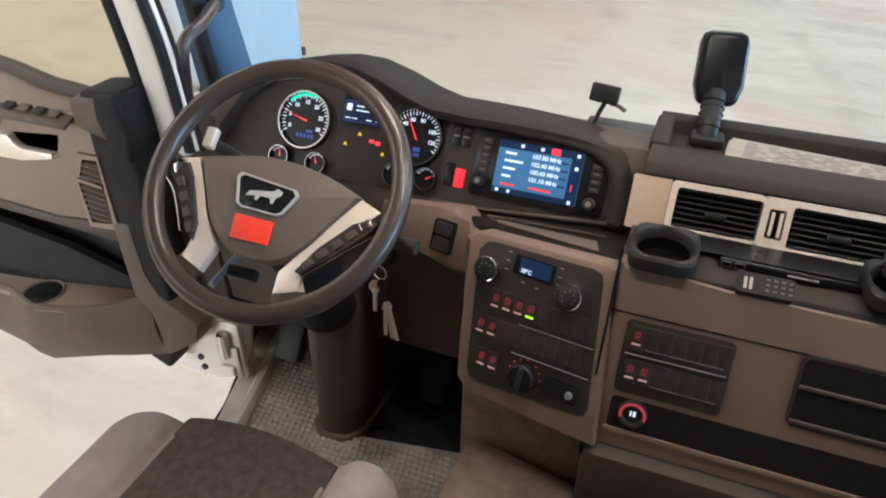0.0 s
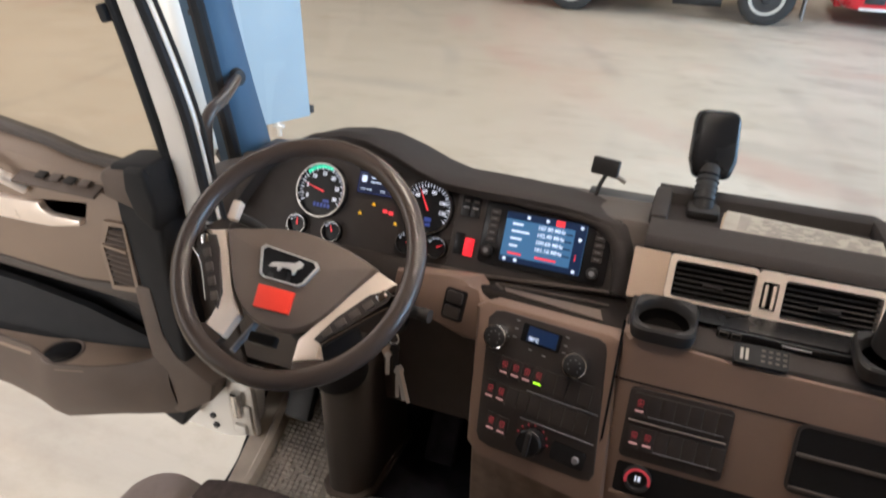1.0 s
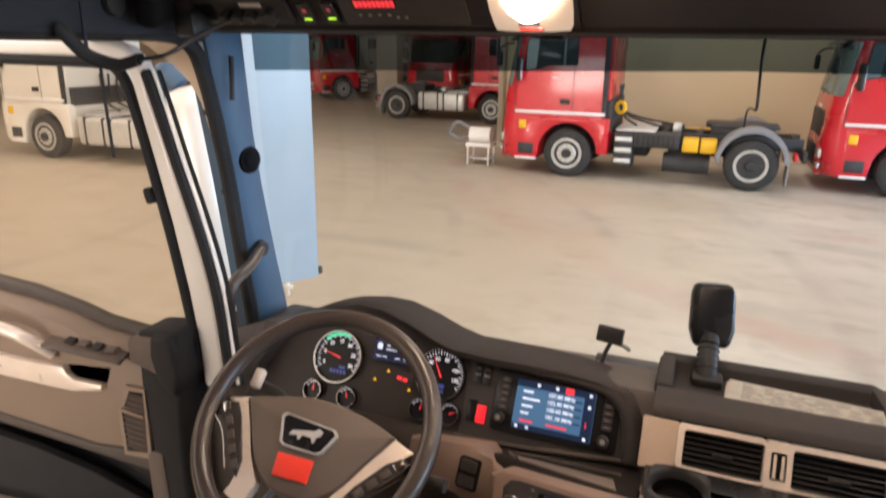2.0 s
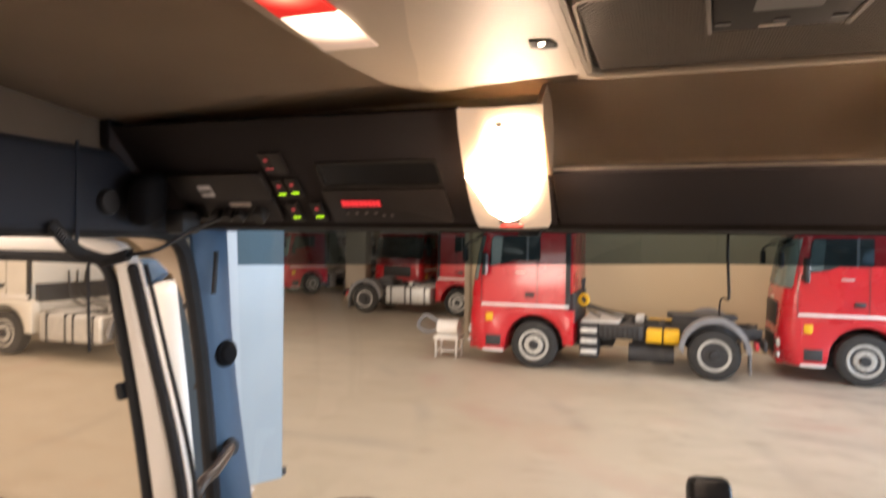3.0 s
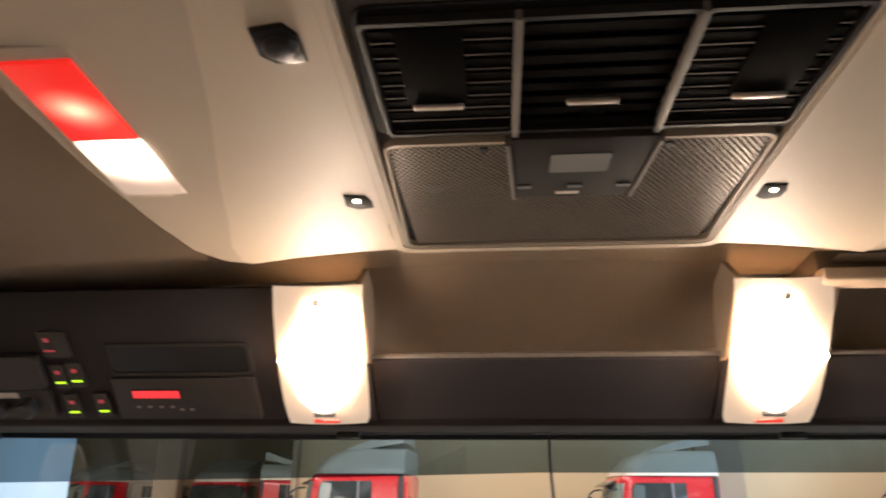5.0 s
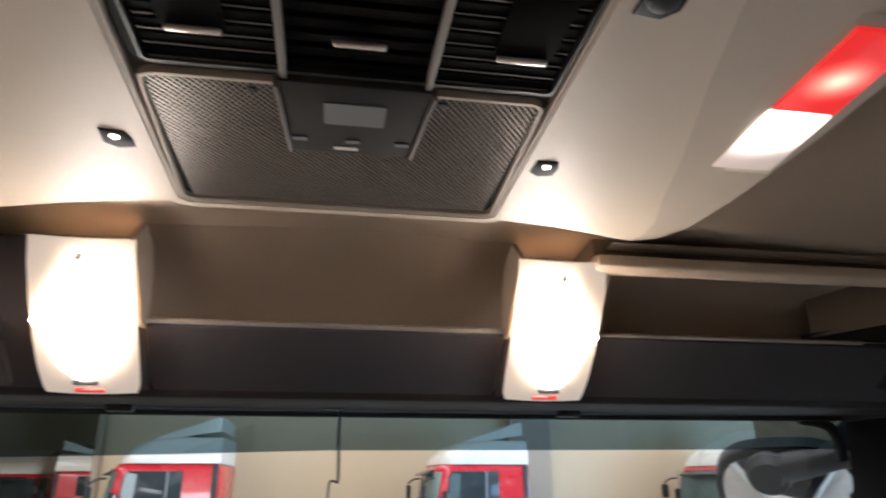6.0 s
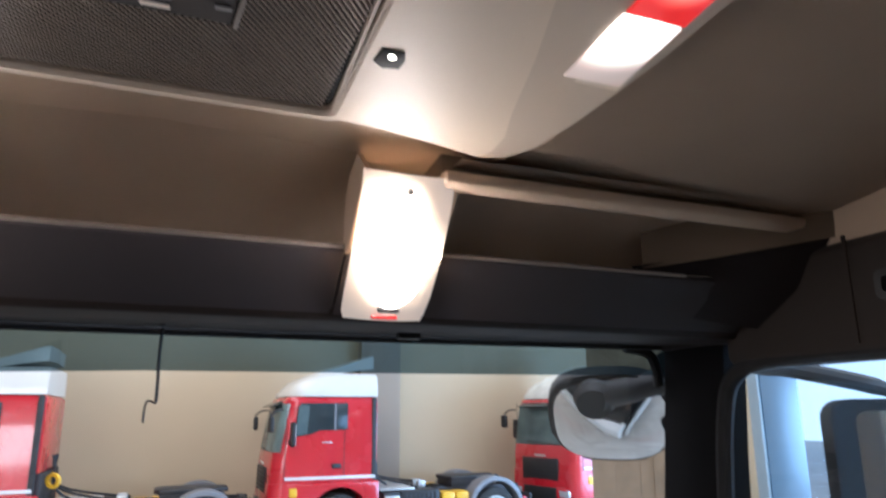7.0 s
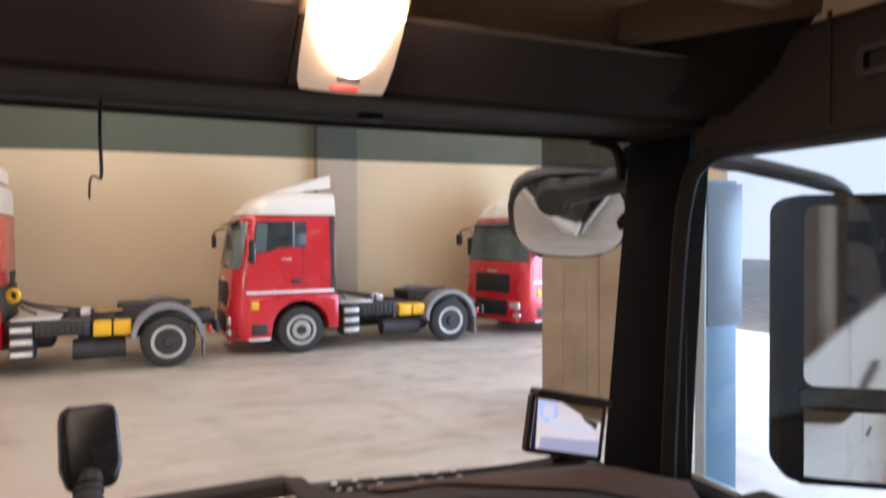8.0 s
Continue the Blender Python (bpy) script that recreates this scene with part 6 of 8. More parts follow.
loft(b, [[on_recess(0.18 + 0.64 * i / 6, f) + Vector((0, -h, h)) for i in range(7)] for f, h in ((0.58, -0.001), (0.62, 0.002), (0.97, 0.002), (1.0, -0.001))])
part("recess_pad", b, HUB_MAT, da)
t = thing("column_switch", at(FA, -0.165, -0.02), "black double rocker switch on the knee trim", "switch")
part("frame_plate", plate(B(), FA, rrect(-0.187, -0.047, -0.147, 0.008, 0.005), -0.012, -0.006, 0.002), PIANO, t)
for _v in (-0.033, -0.007):
    part("rocker", plate(B(), FA, rrect(-0.182, _v - 0.010, -0.152, _v + 0.010, 0.003), -0.006, -0.002, 0.002), PANEL_BLACK, t)

cl = thing("climate_panel", at(FA, 0.0, 0.07), "black climate and switch panel with lit red symbols", "control panel")
part("face", plate(B(), FA, [(-0.095, -0.022), (-0.085, -0.037), (-0.07, -0.041), (0.088, -0.048), (0.101, -0.043), (0.106, -0.03), (0.136, 0.16), (0.132, 0.172), (0.12, 0.176), (-0.04, 0.188), (-0.06, 0.184), (-0.068, 0.172)], -0.004, 0.003, 0.0015), PANEL_BLACK, cl)
for _u in (-0.069, 0.068):
    k = part("dial", lathe(B(), [(0, 0.022), (0.014, 0.022), (0.017, 0.02), (0.0185, 0.006), (0.0195, 0.0)], at(FA, _u, 0.0, 0.003), FA[3], 32), BLACK_PLASTIC, cl)
    part("chrome_ring", lathe(B(), [(0.0180, 0.0205), (0.0192, 0.0208), (0.0200, 0.018), (0.0205, 0.0)], at(FA, _u, 0.0, 0.003), FA[3], 32), CHROME, k)
    b = B()
    for _i in range(7):
        a = radians(-135 + _i * 45)
        plate(b, FA, rrect(_u + 0.010 * math.sin(a) - 0.0009, -0.010 * math.cos(a) - 0.0009, _u + 0.010 * math.sin(a) + 0.0009, -0.010 * math.cos(a) + 0.0009), 0.024, 0.0255)
    part("dial_marks", b, GREY_PLASTIC, k)
d = part("display", plate(B(), FA, rrect(-0.032, -0.034, 0.034, -0.004, 0.002), 0.003, 0.0045), PIANO, cl)
part("blue_glow", plate(B(), FA, rrect(-0.022, -0.032, 0.028, -0.008), 0.0045, 0.005), SCREEN_BAR, d)
text("temperature", "20\u00b0C", FA, -0.010, -0.012, 0.0085, SCREEN_TXT, d, 0.0052)
b = B()
for _u, _v in ((-0.043, -0.034), (-0.043, -0.02), (-0.043, -0.006), (0.042, -0.034), (0.042, -0.02), (0.042, -0.008), (-0.012, 0.006), (0.012, 0.008)):
    plate(b, FA, rrect(_u - 0.003, _v - 0.001, _u + 0.003, _v + 0.001), 0.003, 0.0036)
part("key_mark", b, GREY_PLASTIC, cl)


def switch_row(fr, parent, u0, v0, pitch, n, lit, green=-1, slope=0.0, hgt=0.034):
    for i in range(n):
        u, v = u0 + i * pitch, v0 + slope * i
        k = part("push_switch", plate(B(), fr, rrect(u - pitch * 0.488, v - hgt * 0.5, u + pitch * 0.488, v + hgt * 0.5, 0.0008), 0.0, 0.0055, 0.0006), PANEL_BLACK, parent)
        if i in lit:
            b = ring(B(), fr, rrect(u - 0.0042, v - 0.0095, u + 0.0042, v - 0.002, 0.002), rrect(u - 0.0034, v - 0.0087, u + 0.0034, v - 0.0028, 0.0014), 0.0055, 0.006)
            for j in range(3):
                plate(b, fr, rrect(u - 0.0040 + j * 0.0032, v - 0.0004, u - 0.0030 + j * 0.0032, v + 0.0014), 0.0055, 0.006)
            plate(b, fr, [(u - 0.001, v - 0.0045), (u - 0.0002, v - 0.0078), (u + 0.001, v - 0.0045)], 0.0055, 0.006)
            part("symbol", b, LED_SYM if i != green else LED_DIM, k)
            part("light_bar", plate(B(), fr, rrect(u - 0.0062, v + 0.0075, u + 0.0062, v + 0.0100), 0.0055, 0.0064), LED_GREEN if i == green else LED_PALE, k)


switch_row(FA, cl, -0.066, 0.048, 0.0198, 9, (1, 2, 3, 4), 4, -0.0006)
switch_row(FA, cl, -0.061, 0.094, 0.0198, 9, (0, 1), -1, -0.0006)
switch_row(FA, cl, -0.046, 0.146, 0.0198, 2, (0, 1), -1, 0)
b = B()
for _v in (0.071, 0.118):
    plate(b, FA, [(0.0, _v), (0.112 + _v * 0.1, _v - 0.004), (0.112 + _v * 0.1, _v - 0.0034), (0.0, _v + 0.0006)], 0.003, 0.0064)
part("chrome_line", b, GREY_PLASTIC, cl)
k = part("light_dial", lathe(B(), [(0, 0.020), (0.019, 0.020), (0.022, 0.017), (0.024, 0.0)], at(FA, 0.028, 0.148, 0.003), FA[3], 32), PIANO, cl)
part("grip", plate(B(), FA, rrect(0.024, 0.128, 0.032, 0.168, 0.003), 0.022, 0.030, 0.002), BLACK_PLASTIC, k)
b = B()
for _a in (-75, -50, -25, 0, 35, 60, 85, 180):
    a = radians(_a)
    plate(b, FA, rrect(0.028 + 0.0265 * math.sin(a) - 0.0013, 0.148 - 0.0265 * math.cos(a) - 0.0009, 0.028 + 0.0265 * math.sin(a) + 0.0013, 0.148 - 0.0265 * math.cos(a) + 0.0009), 0.003, 0.0045)
part("dial_symbols", b, LED_SYM, k)
k = part("socket", plate(B(), FA, rrect(0.062, 0.132, 0.118, 0.162, 0.004), 0.002, 0.006, 0.002), PIANO, cl)
part("socket_pin", lathe(B(), [(0, 0.006), (0.005, 0.006), (0.006, 0)], at(FA, 0.104, 0.148, 0.006), FA[3], 14), GREY_PLASTIC, k)

# passenger side lower panel
LOW = [(-0.03, -0.086), (0.0, -0.084), (0.05, -0.076), (0.12, -0.071), (0.30, -0.069), (1.12, -0.069), (1.12, 0.205), (-0.015, 0.205)]
part("lower_panel", plate(B(), FR, LOW, -0.10, -0.001, 0.012), TAN, da, "taupe lower dash panel")
b = B()
plate(b, FR, rrect(-0.028, -0.012, 1.12, -0.0095), -0.004, 0.0006)
part("panel_gap", b, PIANO, da)
s2 = thing("switch_panel", at(FR, 0.07, 0.05), "black switch panel with three lit red switches", "control panel")
part("face", plate(B(), FR, rrect(-0.001, -0.004, 0.147, 0.109, 0.008), -0.01, 0.002, 0.001), PANEL_BLACK, s2)
switch_row(FR, s2, 0.017, 0.022, 0.0198, 7, (0,), -1, 0.0, 0.038)
switch_row(FR, s2, 0.017, 0.074, 0.0198, 7, (0, 1), -1, 0.0, 0.038)
part("chrome_line", plate(B(), FR, rrect(0.004, 0.0468, 0.143, 0.0478), 0.002, 0.0068), RIM_GREY, s2)
for _u, _v in ((0.03, 0.036), (0.048, 0.089)):
    part("key_line", plate(B(), FR, rrect(_u, _v, 0.138, _v + 0.0008), 0.0055, 0.0062), GREY_PLASTIC, s2)
sl = thing("storage_slot", at(FR, 0.3, 0.14), "long dark storage slot with a lit socket ring", "storage slot")
# no hollow here: a flat black sheet gives the slot its dark depth
part("recess", plate(B(), FR, rrect(0.0, 0.118, 0.95, 0.168, 0.006), -0.01, 0.001), PIANO, sl)
part("lip", plate(B(), FR, rrect(-0.004, 0.168, 0.95, 0.175, 0.003), -0.004, 0.005, 0.002), TAN, sl)
r = part("power_socket", lathe(B(), [(0, 0.004), (0.014, 0.004), (0.016, 0.010), (0.020, 0.010), (0.021, 0.0)], at(FR, 0.034, 0.138, 0.001), FR[3], 28), BLACK_PLASTIC, sl)
b = B()
for _i in range(16):
    a, c = radians(-110 + _i * 13.5), radians(-110 + _i * 13.5 + 13.5)
    plate(b, FR, [(0.034 + q * math.sin(x), 0.138 - q * math.cos(x)) for q, x in ((0.0155, a), (0.0195, a), (0.0195, c), (0.0155, c))], 0.0105, 0.0116)
part("red_ring", b, LED_DIM, r)
b = plate(B(), FR, rrect(0.030, 0.134, 0.0325, 0.142), 0.005, 0.0058)
plate(b, FR, rrect(0.0345, 0.134, 0.0385, 0.142), 0.005, 0.0058)
part("socket_mark", b, LED_WHITE, r)
tr = thing("dash_tray", at(FR, 0.4, 0.04), "dark two-tier open tray in the dash panel", "tray")
# tray depth is only a flat black sheet in place of its shade
part("well", plate(B(), FR, rrect(0.232, -0.008, 0.62, 0.090, 0.012), -0.012, 0.001), PIANO, tr)
part("rim", ring(B(), FR, rrect(0.228, -0.012, 0.624, 0.094, 0.014), rrect(0.233, -0.007, 0.619, 0.089, 0.010), -0.004, 0.002), PANEL_BLACK, tr)
part("shelf_edge", plate(B(), FR, rrect(0.234, 0.032, 0.618, 0.0365), 0.0, 0.006, 0.001), COLUMN_MAT, tr)
part("lower_edge", plate(B(), FR, rrect(0.234, 0.083, 0.618, 0.0875), 0.0, 0.006, 0.001), COLUMN_MAT, tr)
part("seam", prism(B(), [(0.93, 2.075), (0.90, 2.035), (0.80, 1.78), (0.82, 1.76), (0.94, 2.03)], "x", -0.089, -0.085), PIANO, da)
part("knee_cover", prism(B(), [(0.80, 1.785), (0.84, 1.80), (1.0, 1.80), (1.0, 1.42), (0.90, 1.42), (0.82, 1.60)], "x", -0.085, 1.12, 0.01), DASH, da)
part("tunnel_front", prism(B(), [(-0.30, 0.60), (-0.09, 0.58), (-0.075, 0.84), (-0.29, 0.88)], "z", 1.40, 1.66, 0.02), TUNNEL, da)
part("console_foot", prism(B(), [(-0.315, 0.90), (-0.08, 0.86), (-0.06, 1.2), (-0.34, 1.2)], "z", 1.40, 1.86, 0.02), TUNNEL, da)

# vents
vt = thing("centre_vents", (0.1, 1.06, 2.09), "pair of louvred dash vents in a satin silver frame", "air vent")
for u0, u1 in ((-0.060, 0.062), (0.103, 0.236)):
    b = ring(B(), FV, rrect(u0 - 0.010 if u0 < 0 else u0 - 0.003, -0.039, u1 + 0.003 if u0 < 0 else u1 + 0.010, 0.0345, 0.008 if u0 < 0 else 0.002), rrect(u0, -0.030, u1, 0.031, 0.005), -0.02, 0.006)
    v = part("vent_frame", b, SATIN, vt, "satin silver frame")
    part("vent_box", plate(B(), FV, rrect(u0 - 0.002, -0.031, u1 + 0.002, 0.032, 0.005), -0.035, -0.02), PIANO, v)
    for i in range(7):
        c = at(FV, (u0 + u1) / 2, -0.026 + i * 0.0088, -0.006)
        part("louvre", box(B(), c, (u1 - u0 - 0.002, 0.012, 0.002), Euler((radians(-22), 0, 0)).to_matrix(), 0.0008, 1), BLACK_PLASTIC, v)
    part("vent_tab", box(B(), at(FV, (u0 + u1) / 2, 0.004, 0.002), (0.03, 0.012, 0.006), Euler((radians(-18), 0, 0)).to_matrix(), 0.002), BLACK_PLASTIC, v)
part("bridge", ring(B(), FV, rrect(0.065, -0.039, 0.100, 0.040, 0.004), rrect(0.0715, -0.022, 0.0945, 0.022, 0.003), -0.02, 0.007), SATIN, vt)
part("bridge_floor", plate(B(), FV, rrect(0.07, -0.024, 0.096, 0.024), -0.03, -0.016), PIANO, vt)
for _u in (0.0772, 0.0888):
    _tw0 = part("thumb_wheel", lathe(B(), [(0.0, -0.004), (0.019, -0.004), (0.021, -0.0025), (0.021, 0.0025), (0.019, 0.004), (0.0, 0.004)], at(FV, _u, 0.0, -0.012), (1, 0, 0), 28), BLACK_PLASTIC, vt)
    part("wheel_rib", plate(B(), FV, rrect(_u - 0.0022, -0.018, _u + 0.0022, 0.018, 0.001), 0.006, 0.0105, 0.001), SATIN, _tw0)
part("beige_strip", plate(B(), FV, rrect(-0.128, -0.0385, -0.0705, 0.045, 0.002), -0.02, -0.002, 0.001), BEIGE_TRIM, vt, "beige trim strip")
part("beige_strip", plate(B(), FV, rrect(0.253, -0.036, 0.56, 0.037, 0.006), -0.02, 0.002, 0.003), BEIGE_TRIM, vt)

# shelf below the vents
part("shelf_back", prism(B(), [(0.985, 2.064), (1.03, 2.064), (1.036, 2.05), (1.0, 2.045)], "x", 0.015, 0.24), PIANO, da)


def cup_holder(x, y, z):
    e = thing("cup_holder", (x, y, z), "black square cup holder standing open on the dash shelf", "cup holder", "dash cup holders")
    fr = (Vector((x, y, z)), Vector((1, 0, 0)), Vector((0, -1, 0)), Vector((0, 0, 1)))
    b = B()
    sq, ci = [], []
    for i in range(40):
        a = 2 * math.pi * i / 40
        k = (abs(math.cos(a)) ** 5 + abs(math.sin(a)) ** 5) ** -0.2
        sq.append((0.052 * k * math.cos(a), 0.055 * k * math.sin(a)))
        ci.append((0.040 * math.cos(a), 0.043 * math.sin(a)))
    rows = []
    for poly, k, h in ((sq, 0.96, -0.014), (sq, 1.0, -0.004), (sq, 0.985, 0.006), (sq, 0.92, 0.010), (ci, 1.16, 0.007), (ci, 1.08, 0.002), (ci, 1.02, -0.008)):
        rows.append([at(fr, u * k * 0.92, v * k * 0.92, h) for u, v in poly])
    loft(b, rows, True)
    part("rim", b, BLACK_PLASTIC, e)
    # near-black well: the shade deep in the cup is put into its colour
    b = B()
    rows = [[at(fr, u * k, v * k, h) for u, v in ci] for k, h in ((0.95, -0.006), (0.90, -0.020), (0.82, -0.024))]
    vs = loft(b, rows, True)
    b.faces.new(vs[-1])
    part("well", b, LOUVRE, e)
    return e


cup_holder(-0.032, 0.950, 2.078)
cup_holder(0.272, 0.965, 2.082)
part("cup_lid", lathe(B(), [(0, 0.075), (0.030, 0.075), (0.036, 0.068), (0.038, 0.0)], (0.285, 0.985, 2.085), (0, 0, 1), 28), BLACK_PLASTIC, thing("travel_mug", (0.285, 0.985, 2.08), "dark lidded mug standing in the cup holder", "mug"))
k = thing("key_pad", (0.11, 0.925, 2.08), "small black key pad lying on the dash shelf", "key pad")
KP = (Vector((0.103, 0.921, 2.064)), Vector((0.995, 0.02, 0)).normalized(), Vector((0, -0.9, -0.42)).normalized(), Vector((0, -0.42, 0.9)).normalized())
part("body", plate(B(), KP, rrect(-0.034, -0.018, 0.038, 0.014, 0.003), -0.004, 0.006, 0.002), RUBBER, k)
b = B()
for _i in range(4):
    for _j in range(3):
        plate(b, KP, rrect(0.002 + _i * 0.0095, -0.013 + _j * 0.0085, 0.007 + _i * 0.0095, -0.010 + _j * 0.0085), 0.006, 0.0066)
part("keys", b, COLUMN_MAT, k)
b = plate(B(), KP, rrect(-0.026, -0.010, -0.022, 0.008), 0.006, 0.0068)
plate(b, KP, rrect(-0.019, -0.010, -0.015, 0.008), 0.006, 0.0068)
part("white_bars", b, PAPER, k)
k = thing("usb_sockets", (0.08, 1.0, 2.05), "small dark socket strip under the vents", "socket")
part("strip", span(B(), 0.045, 0.23, 0.968, 0.976, 2.055, 2.068, 0.002), PIANO, k)
for _x in (0.052, 0.07):
    part("socket", ring(B(), (Vector((_x + 0.003, 0.968, 2.0615)), Vector((1, 0, 0)), Vector((0, 0, -1)), Vector((0, -1, 0))), rrect(-0.007, -0.005, 0.007, 0.005), rrect(-0.006, -0.004, 0.006, 0.004), 0.0, 0.002), COLUMN_MAT, k)
part("slot_line", span(B(), 0.135, 0.175, 0.965, 0.968, 2.062, 2.064), GREY_PLASTIC, k)

# things on the dash top
t = thing("papers", (0.16, 1.235, 2.10), "stack of printed papers lying in the dash tray", "papers")
for _i in range(4):
    part("sheet", box(B(), (0.170 + 0.003 * (_i % 2), 1.242 - 0.003 * _i, 2.098 + 0.0056 * _i), (0.272, 0.082, 0.005), Matrix.Rotation(radians(-4 - 0.6 * _i), 3, "Z"), 0.0008, 1), PAPER if _i == 3 else PAPER_BROWN, t)
b = B()
_PT = (Vector((0.173, 1.231, 2.1176)), Vector((0.9945, -0.105, 0)), Vector((-0.105, -0.9945, 0)), Vector((0, 0, 1)))
random.seed(8)
for _j in range(9):
    _a = -0.112
    while _a < 0.10:
        _w = random.uniform(0.012, 0.045)
        plate(b, _PT, rrect(_a, -0.031 + _j * 0.007, min(0.112, _a + _w), -0.0285 + _j * 0.007), 0.0, 0.0004)
        _a += _w + random.uniform(0.004, 0.02)
tagged(part("print", b, PRINT, t), kind="stuff")
t = thing("device_holder", (-0.02, 1.27, 2.10), "black device holder with rounded head on a ribbed stalk", "holder")
part("foot", box(B(), (0.002, 1.312, 2.096), (0.06, 0.05, 0.02), None, 0.008), BLACK_PLASTIC, t)
part("stalk", tube(B(), [(0.0, 1.312, 2.092), (0.0, 1.335, 2.122), (0.0, 1.392, 2.15)], 0.0195, 16, 4), BLACK_PLASTIC, t)
b = B()
for _i in range(5):
    tube(b, [(0.0 + 0.0205 * math.cos(a), 1.326 + 0.012 * _i + 0.016 * math.sin(a), 2.112 + 0.008 * _i - 0.014 * math.sin(a)) for a in [2 * math.pi * j / 16 for j in range(16)]], 0.0018, 6, 1, True)
part("stalk_ribs", b, RUBBER, t)
_hm = Matrix.Rotation(radians(-4), 3, "Y") @ Matrix.Rotation(radians(-24), 3, "X") @ Matrix.Rotation(radians(18), 3, "Z")
b = B()
_t = B()
prism(_t, [(-0.034, -0.066), (0.034, -0.066), (0.045, -0.03), (0.043, 0.055), (0.032, 0.068), (-0.032, 0.068), (-0.043, 0.055), (-0.045, -0.03)], "y", -0.018, 0.018, 0.012, 4)
bmesh.ops.transform(_t, matrix=Matrix.Translation((0.0, 1.42, 2.190)) @ _hm.to_4x4(), verts=_t.verts)
join(b, _t)
part("head", b, PIANO, t)
t = thing("microphone", (-0.20, 1.34, 2.06), "small black microphone box on a bent stalk", "microphone")
part("box", box(B(), (-0.198, 1.385, 2.126), (0.056, 0.02, 0.036), Euler((-0.3, 0.05, -0.1)).to_matrix(), 0.004), BLACK_PLASTIC, t)
part("stalk", tube(B(), [(-0.195, 1.385, 2.11), (-0.205, 1.375, 2.085), (-0.212, 1.36, 2.05), (-0.214, 1.35, 2.03)], 0.0045, 8, 6), BLACK_PLASTIC, t)
part("cable_tail", tube(B(), [(-0.185, 1.385, 2.108), (-0.17, 1.39, 2.104), (-0.155, 1.392, 2.094)], 0.005, 8, 4), PAPER, t)
t = thing("defroster_grille", (-0.15, 1.42, 2.03), "slotted black defroster strip below the windscreen", "grille", "defroster strips")
part("strip", span(B(), -0.23, -0.085, 1.40, 1.445, 2.015, 2.054, 0.004), BLACK_PLASTIC, t)
for _i in range(6):
    part("slot", span(B(), -0.222 + _i * 0.0225, -0.208 + _i * 0.0225, 1.396, 1.40, 2.036, 2.047), GREY_PLASTIC, t)
t = thing("defroster_grille", (0.6, 1.43, 2.03), "long black defroster strip with pale slots", "grille", "defroster strips")
part("strip", along_x(B(), [(x, soft([(1.405, z - 0.02), (1.405, z + 0.010), (1.45, z + 0.012), (1.46, z - 0.02)], 0.003)) for x, z in ((0.30, 2.056), (0.41, 2.05), (0.58, 2.036), (0.78, 2.025), (0.92, 2.014))]), BLACK_PLASTIC, t)
for _i in range(16):
    if _i % 8 < 6:
        _x = 0.40 + _i * 0.021
        _z = lerp_table([(0.41, 2.05), (0.58, 2.036), (0.78, 2.025)], _x) + 0.012 - 0.004 * (_i % 2)
        part("slot", span(B(), _x, _x + 0.011, 1.403, 1.44, _z - 0.004, _z + 0.001, 0.001, 1), STRIPE, t)
t = thing("monitor", (0.96, 1.42, 2.0), "small black monitor showing a bright reversing picture", "monitor")
_mf = (Vector((0.925, 1.42, 2.103)), Vector((0.965, -0.16, -0.21)).normalized(), Vector((-0.19, -0.06, -0.98)).normalized(), Vector((0.145, 0.985, -0.09)).normalized() * -1)
part("case", plate(B(), _mf, rrect(-0.092, -0.062, 0.092, 0.062, 0.006), -0.02, 0.0, 0.003), BLACK_PLASTIC, t)
part("visor", plate(B(), _mf, rrect(-0.09, -0.076, 0.094, -0.060, 0.007), -0.018, 0.022, 0.004), BLACK_PLASTIC, t)
d = part("screen", plate(B(), _mf, rrect(-0.082, -0.054, 0.082, 0.05, 0.002), 0.0, 0.001), SCREEN_CAM, t, "lit grey-blue picture")
b = B()
plate(b, _mf, [(-0.082, -0.054), (-0.077, -0.054), (-0.070, 0.05), (-0.082, 0.05)], 0.001, 0.0014)
part("dark_shape", b, SCREEN_BAR, d)
part("top_band", plate(B(), _mf, [(-0.02, -0.054), (0.082, -0.054), (0.082, -0.022), (0.03, -0.034)], 0.001, 0.0013), PAPER_BROWN, d)
part("dark_vehicle", plate(B(), _mf, [(0.03, -0.034), (0.074, -0.022), (0.07, -0.006), (0.04, -0.022)], 0.0013, 0.0016), GREY_PLASTIC, d)
part("blue_floor", plate(B(), _mf, [(-0.06, 0.025), (0.082, 0.018), (0.082, 0.05), (-0.062, 0.05)], 0.001, 0.0013), SCREEN_FLOOR, d)
part("white_vehicle", plate(B(), _mf, [(-0.05, 0.012), (-0.045, -0.014), (-0.01, -0.022), (0.06, -0.012), (0.07, 0.012), (0.03, 0.02)], 0.0013, 0.0017), SCREEN_TXT, d)
part("sky_patch", plate(B(), _mf, [(-0.076, -0.05), (-0.03, -0.05), (-0.026, -0.02), (-0.05, -0.005), (-0.07, -0.02)], 0.001, 0.0015), SCREEN_SKY, d)
part("bright_spot", plate(B(), _mf, rrect(-0.062, -0.045, -0.036, -0.018, 0.008), 0.0015, 0.0019), SCREEN_TXT, d)
part("neck", span(B(), 0.90, 0.95, 1.428, 1.45, 2.02, 2.07, 0.006), BLACK_PLASTIC, t)
part("foot", span(B(), 0.86, 0.97, 1.40, 1.46, 1.995, 2.03, 0.005), BLACK_PLASTIC, t)
t = thing("cable", (0.6, 1.42, 2.1), "black cable lying along the dash top", "cable")
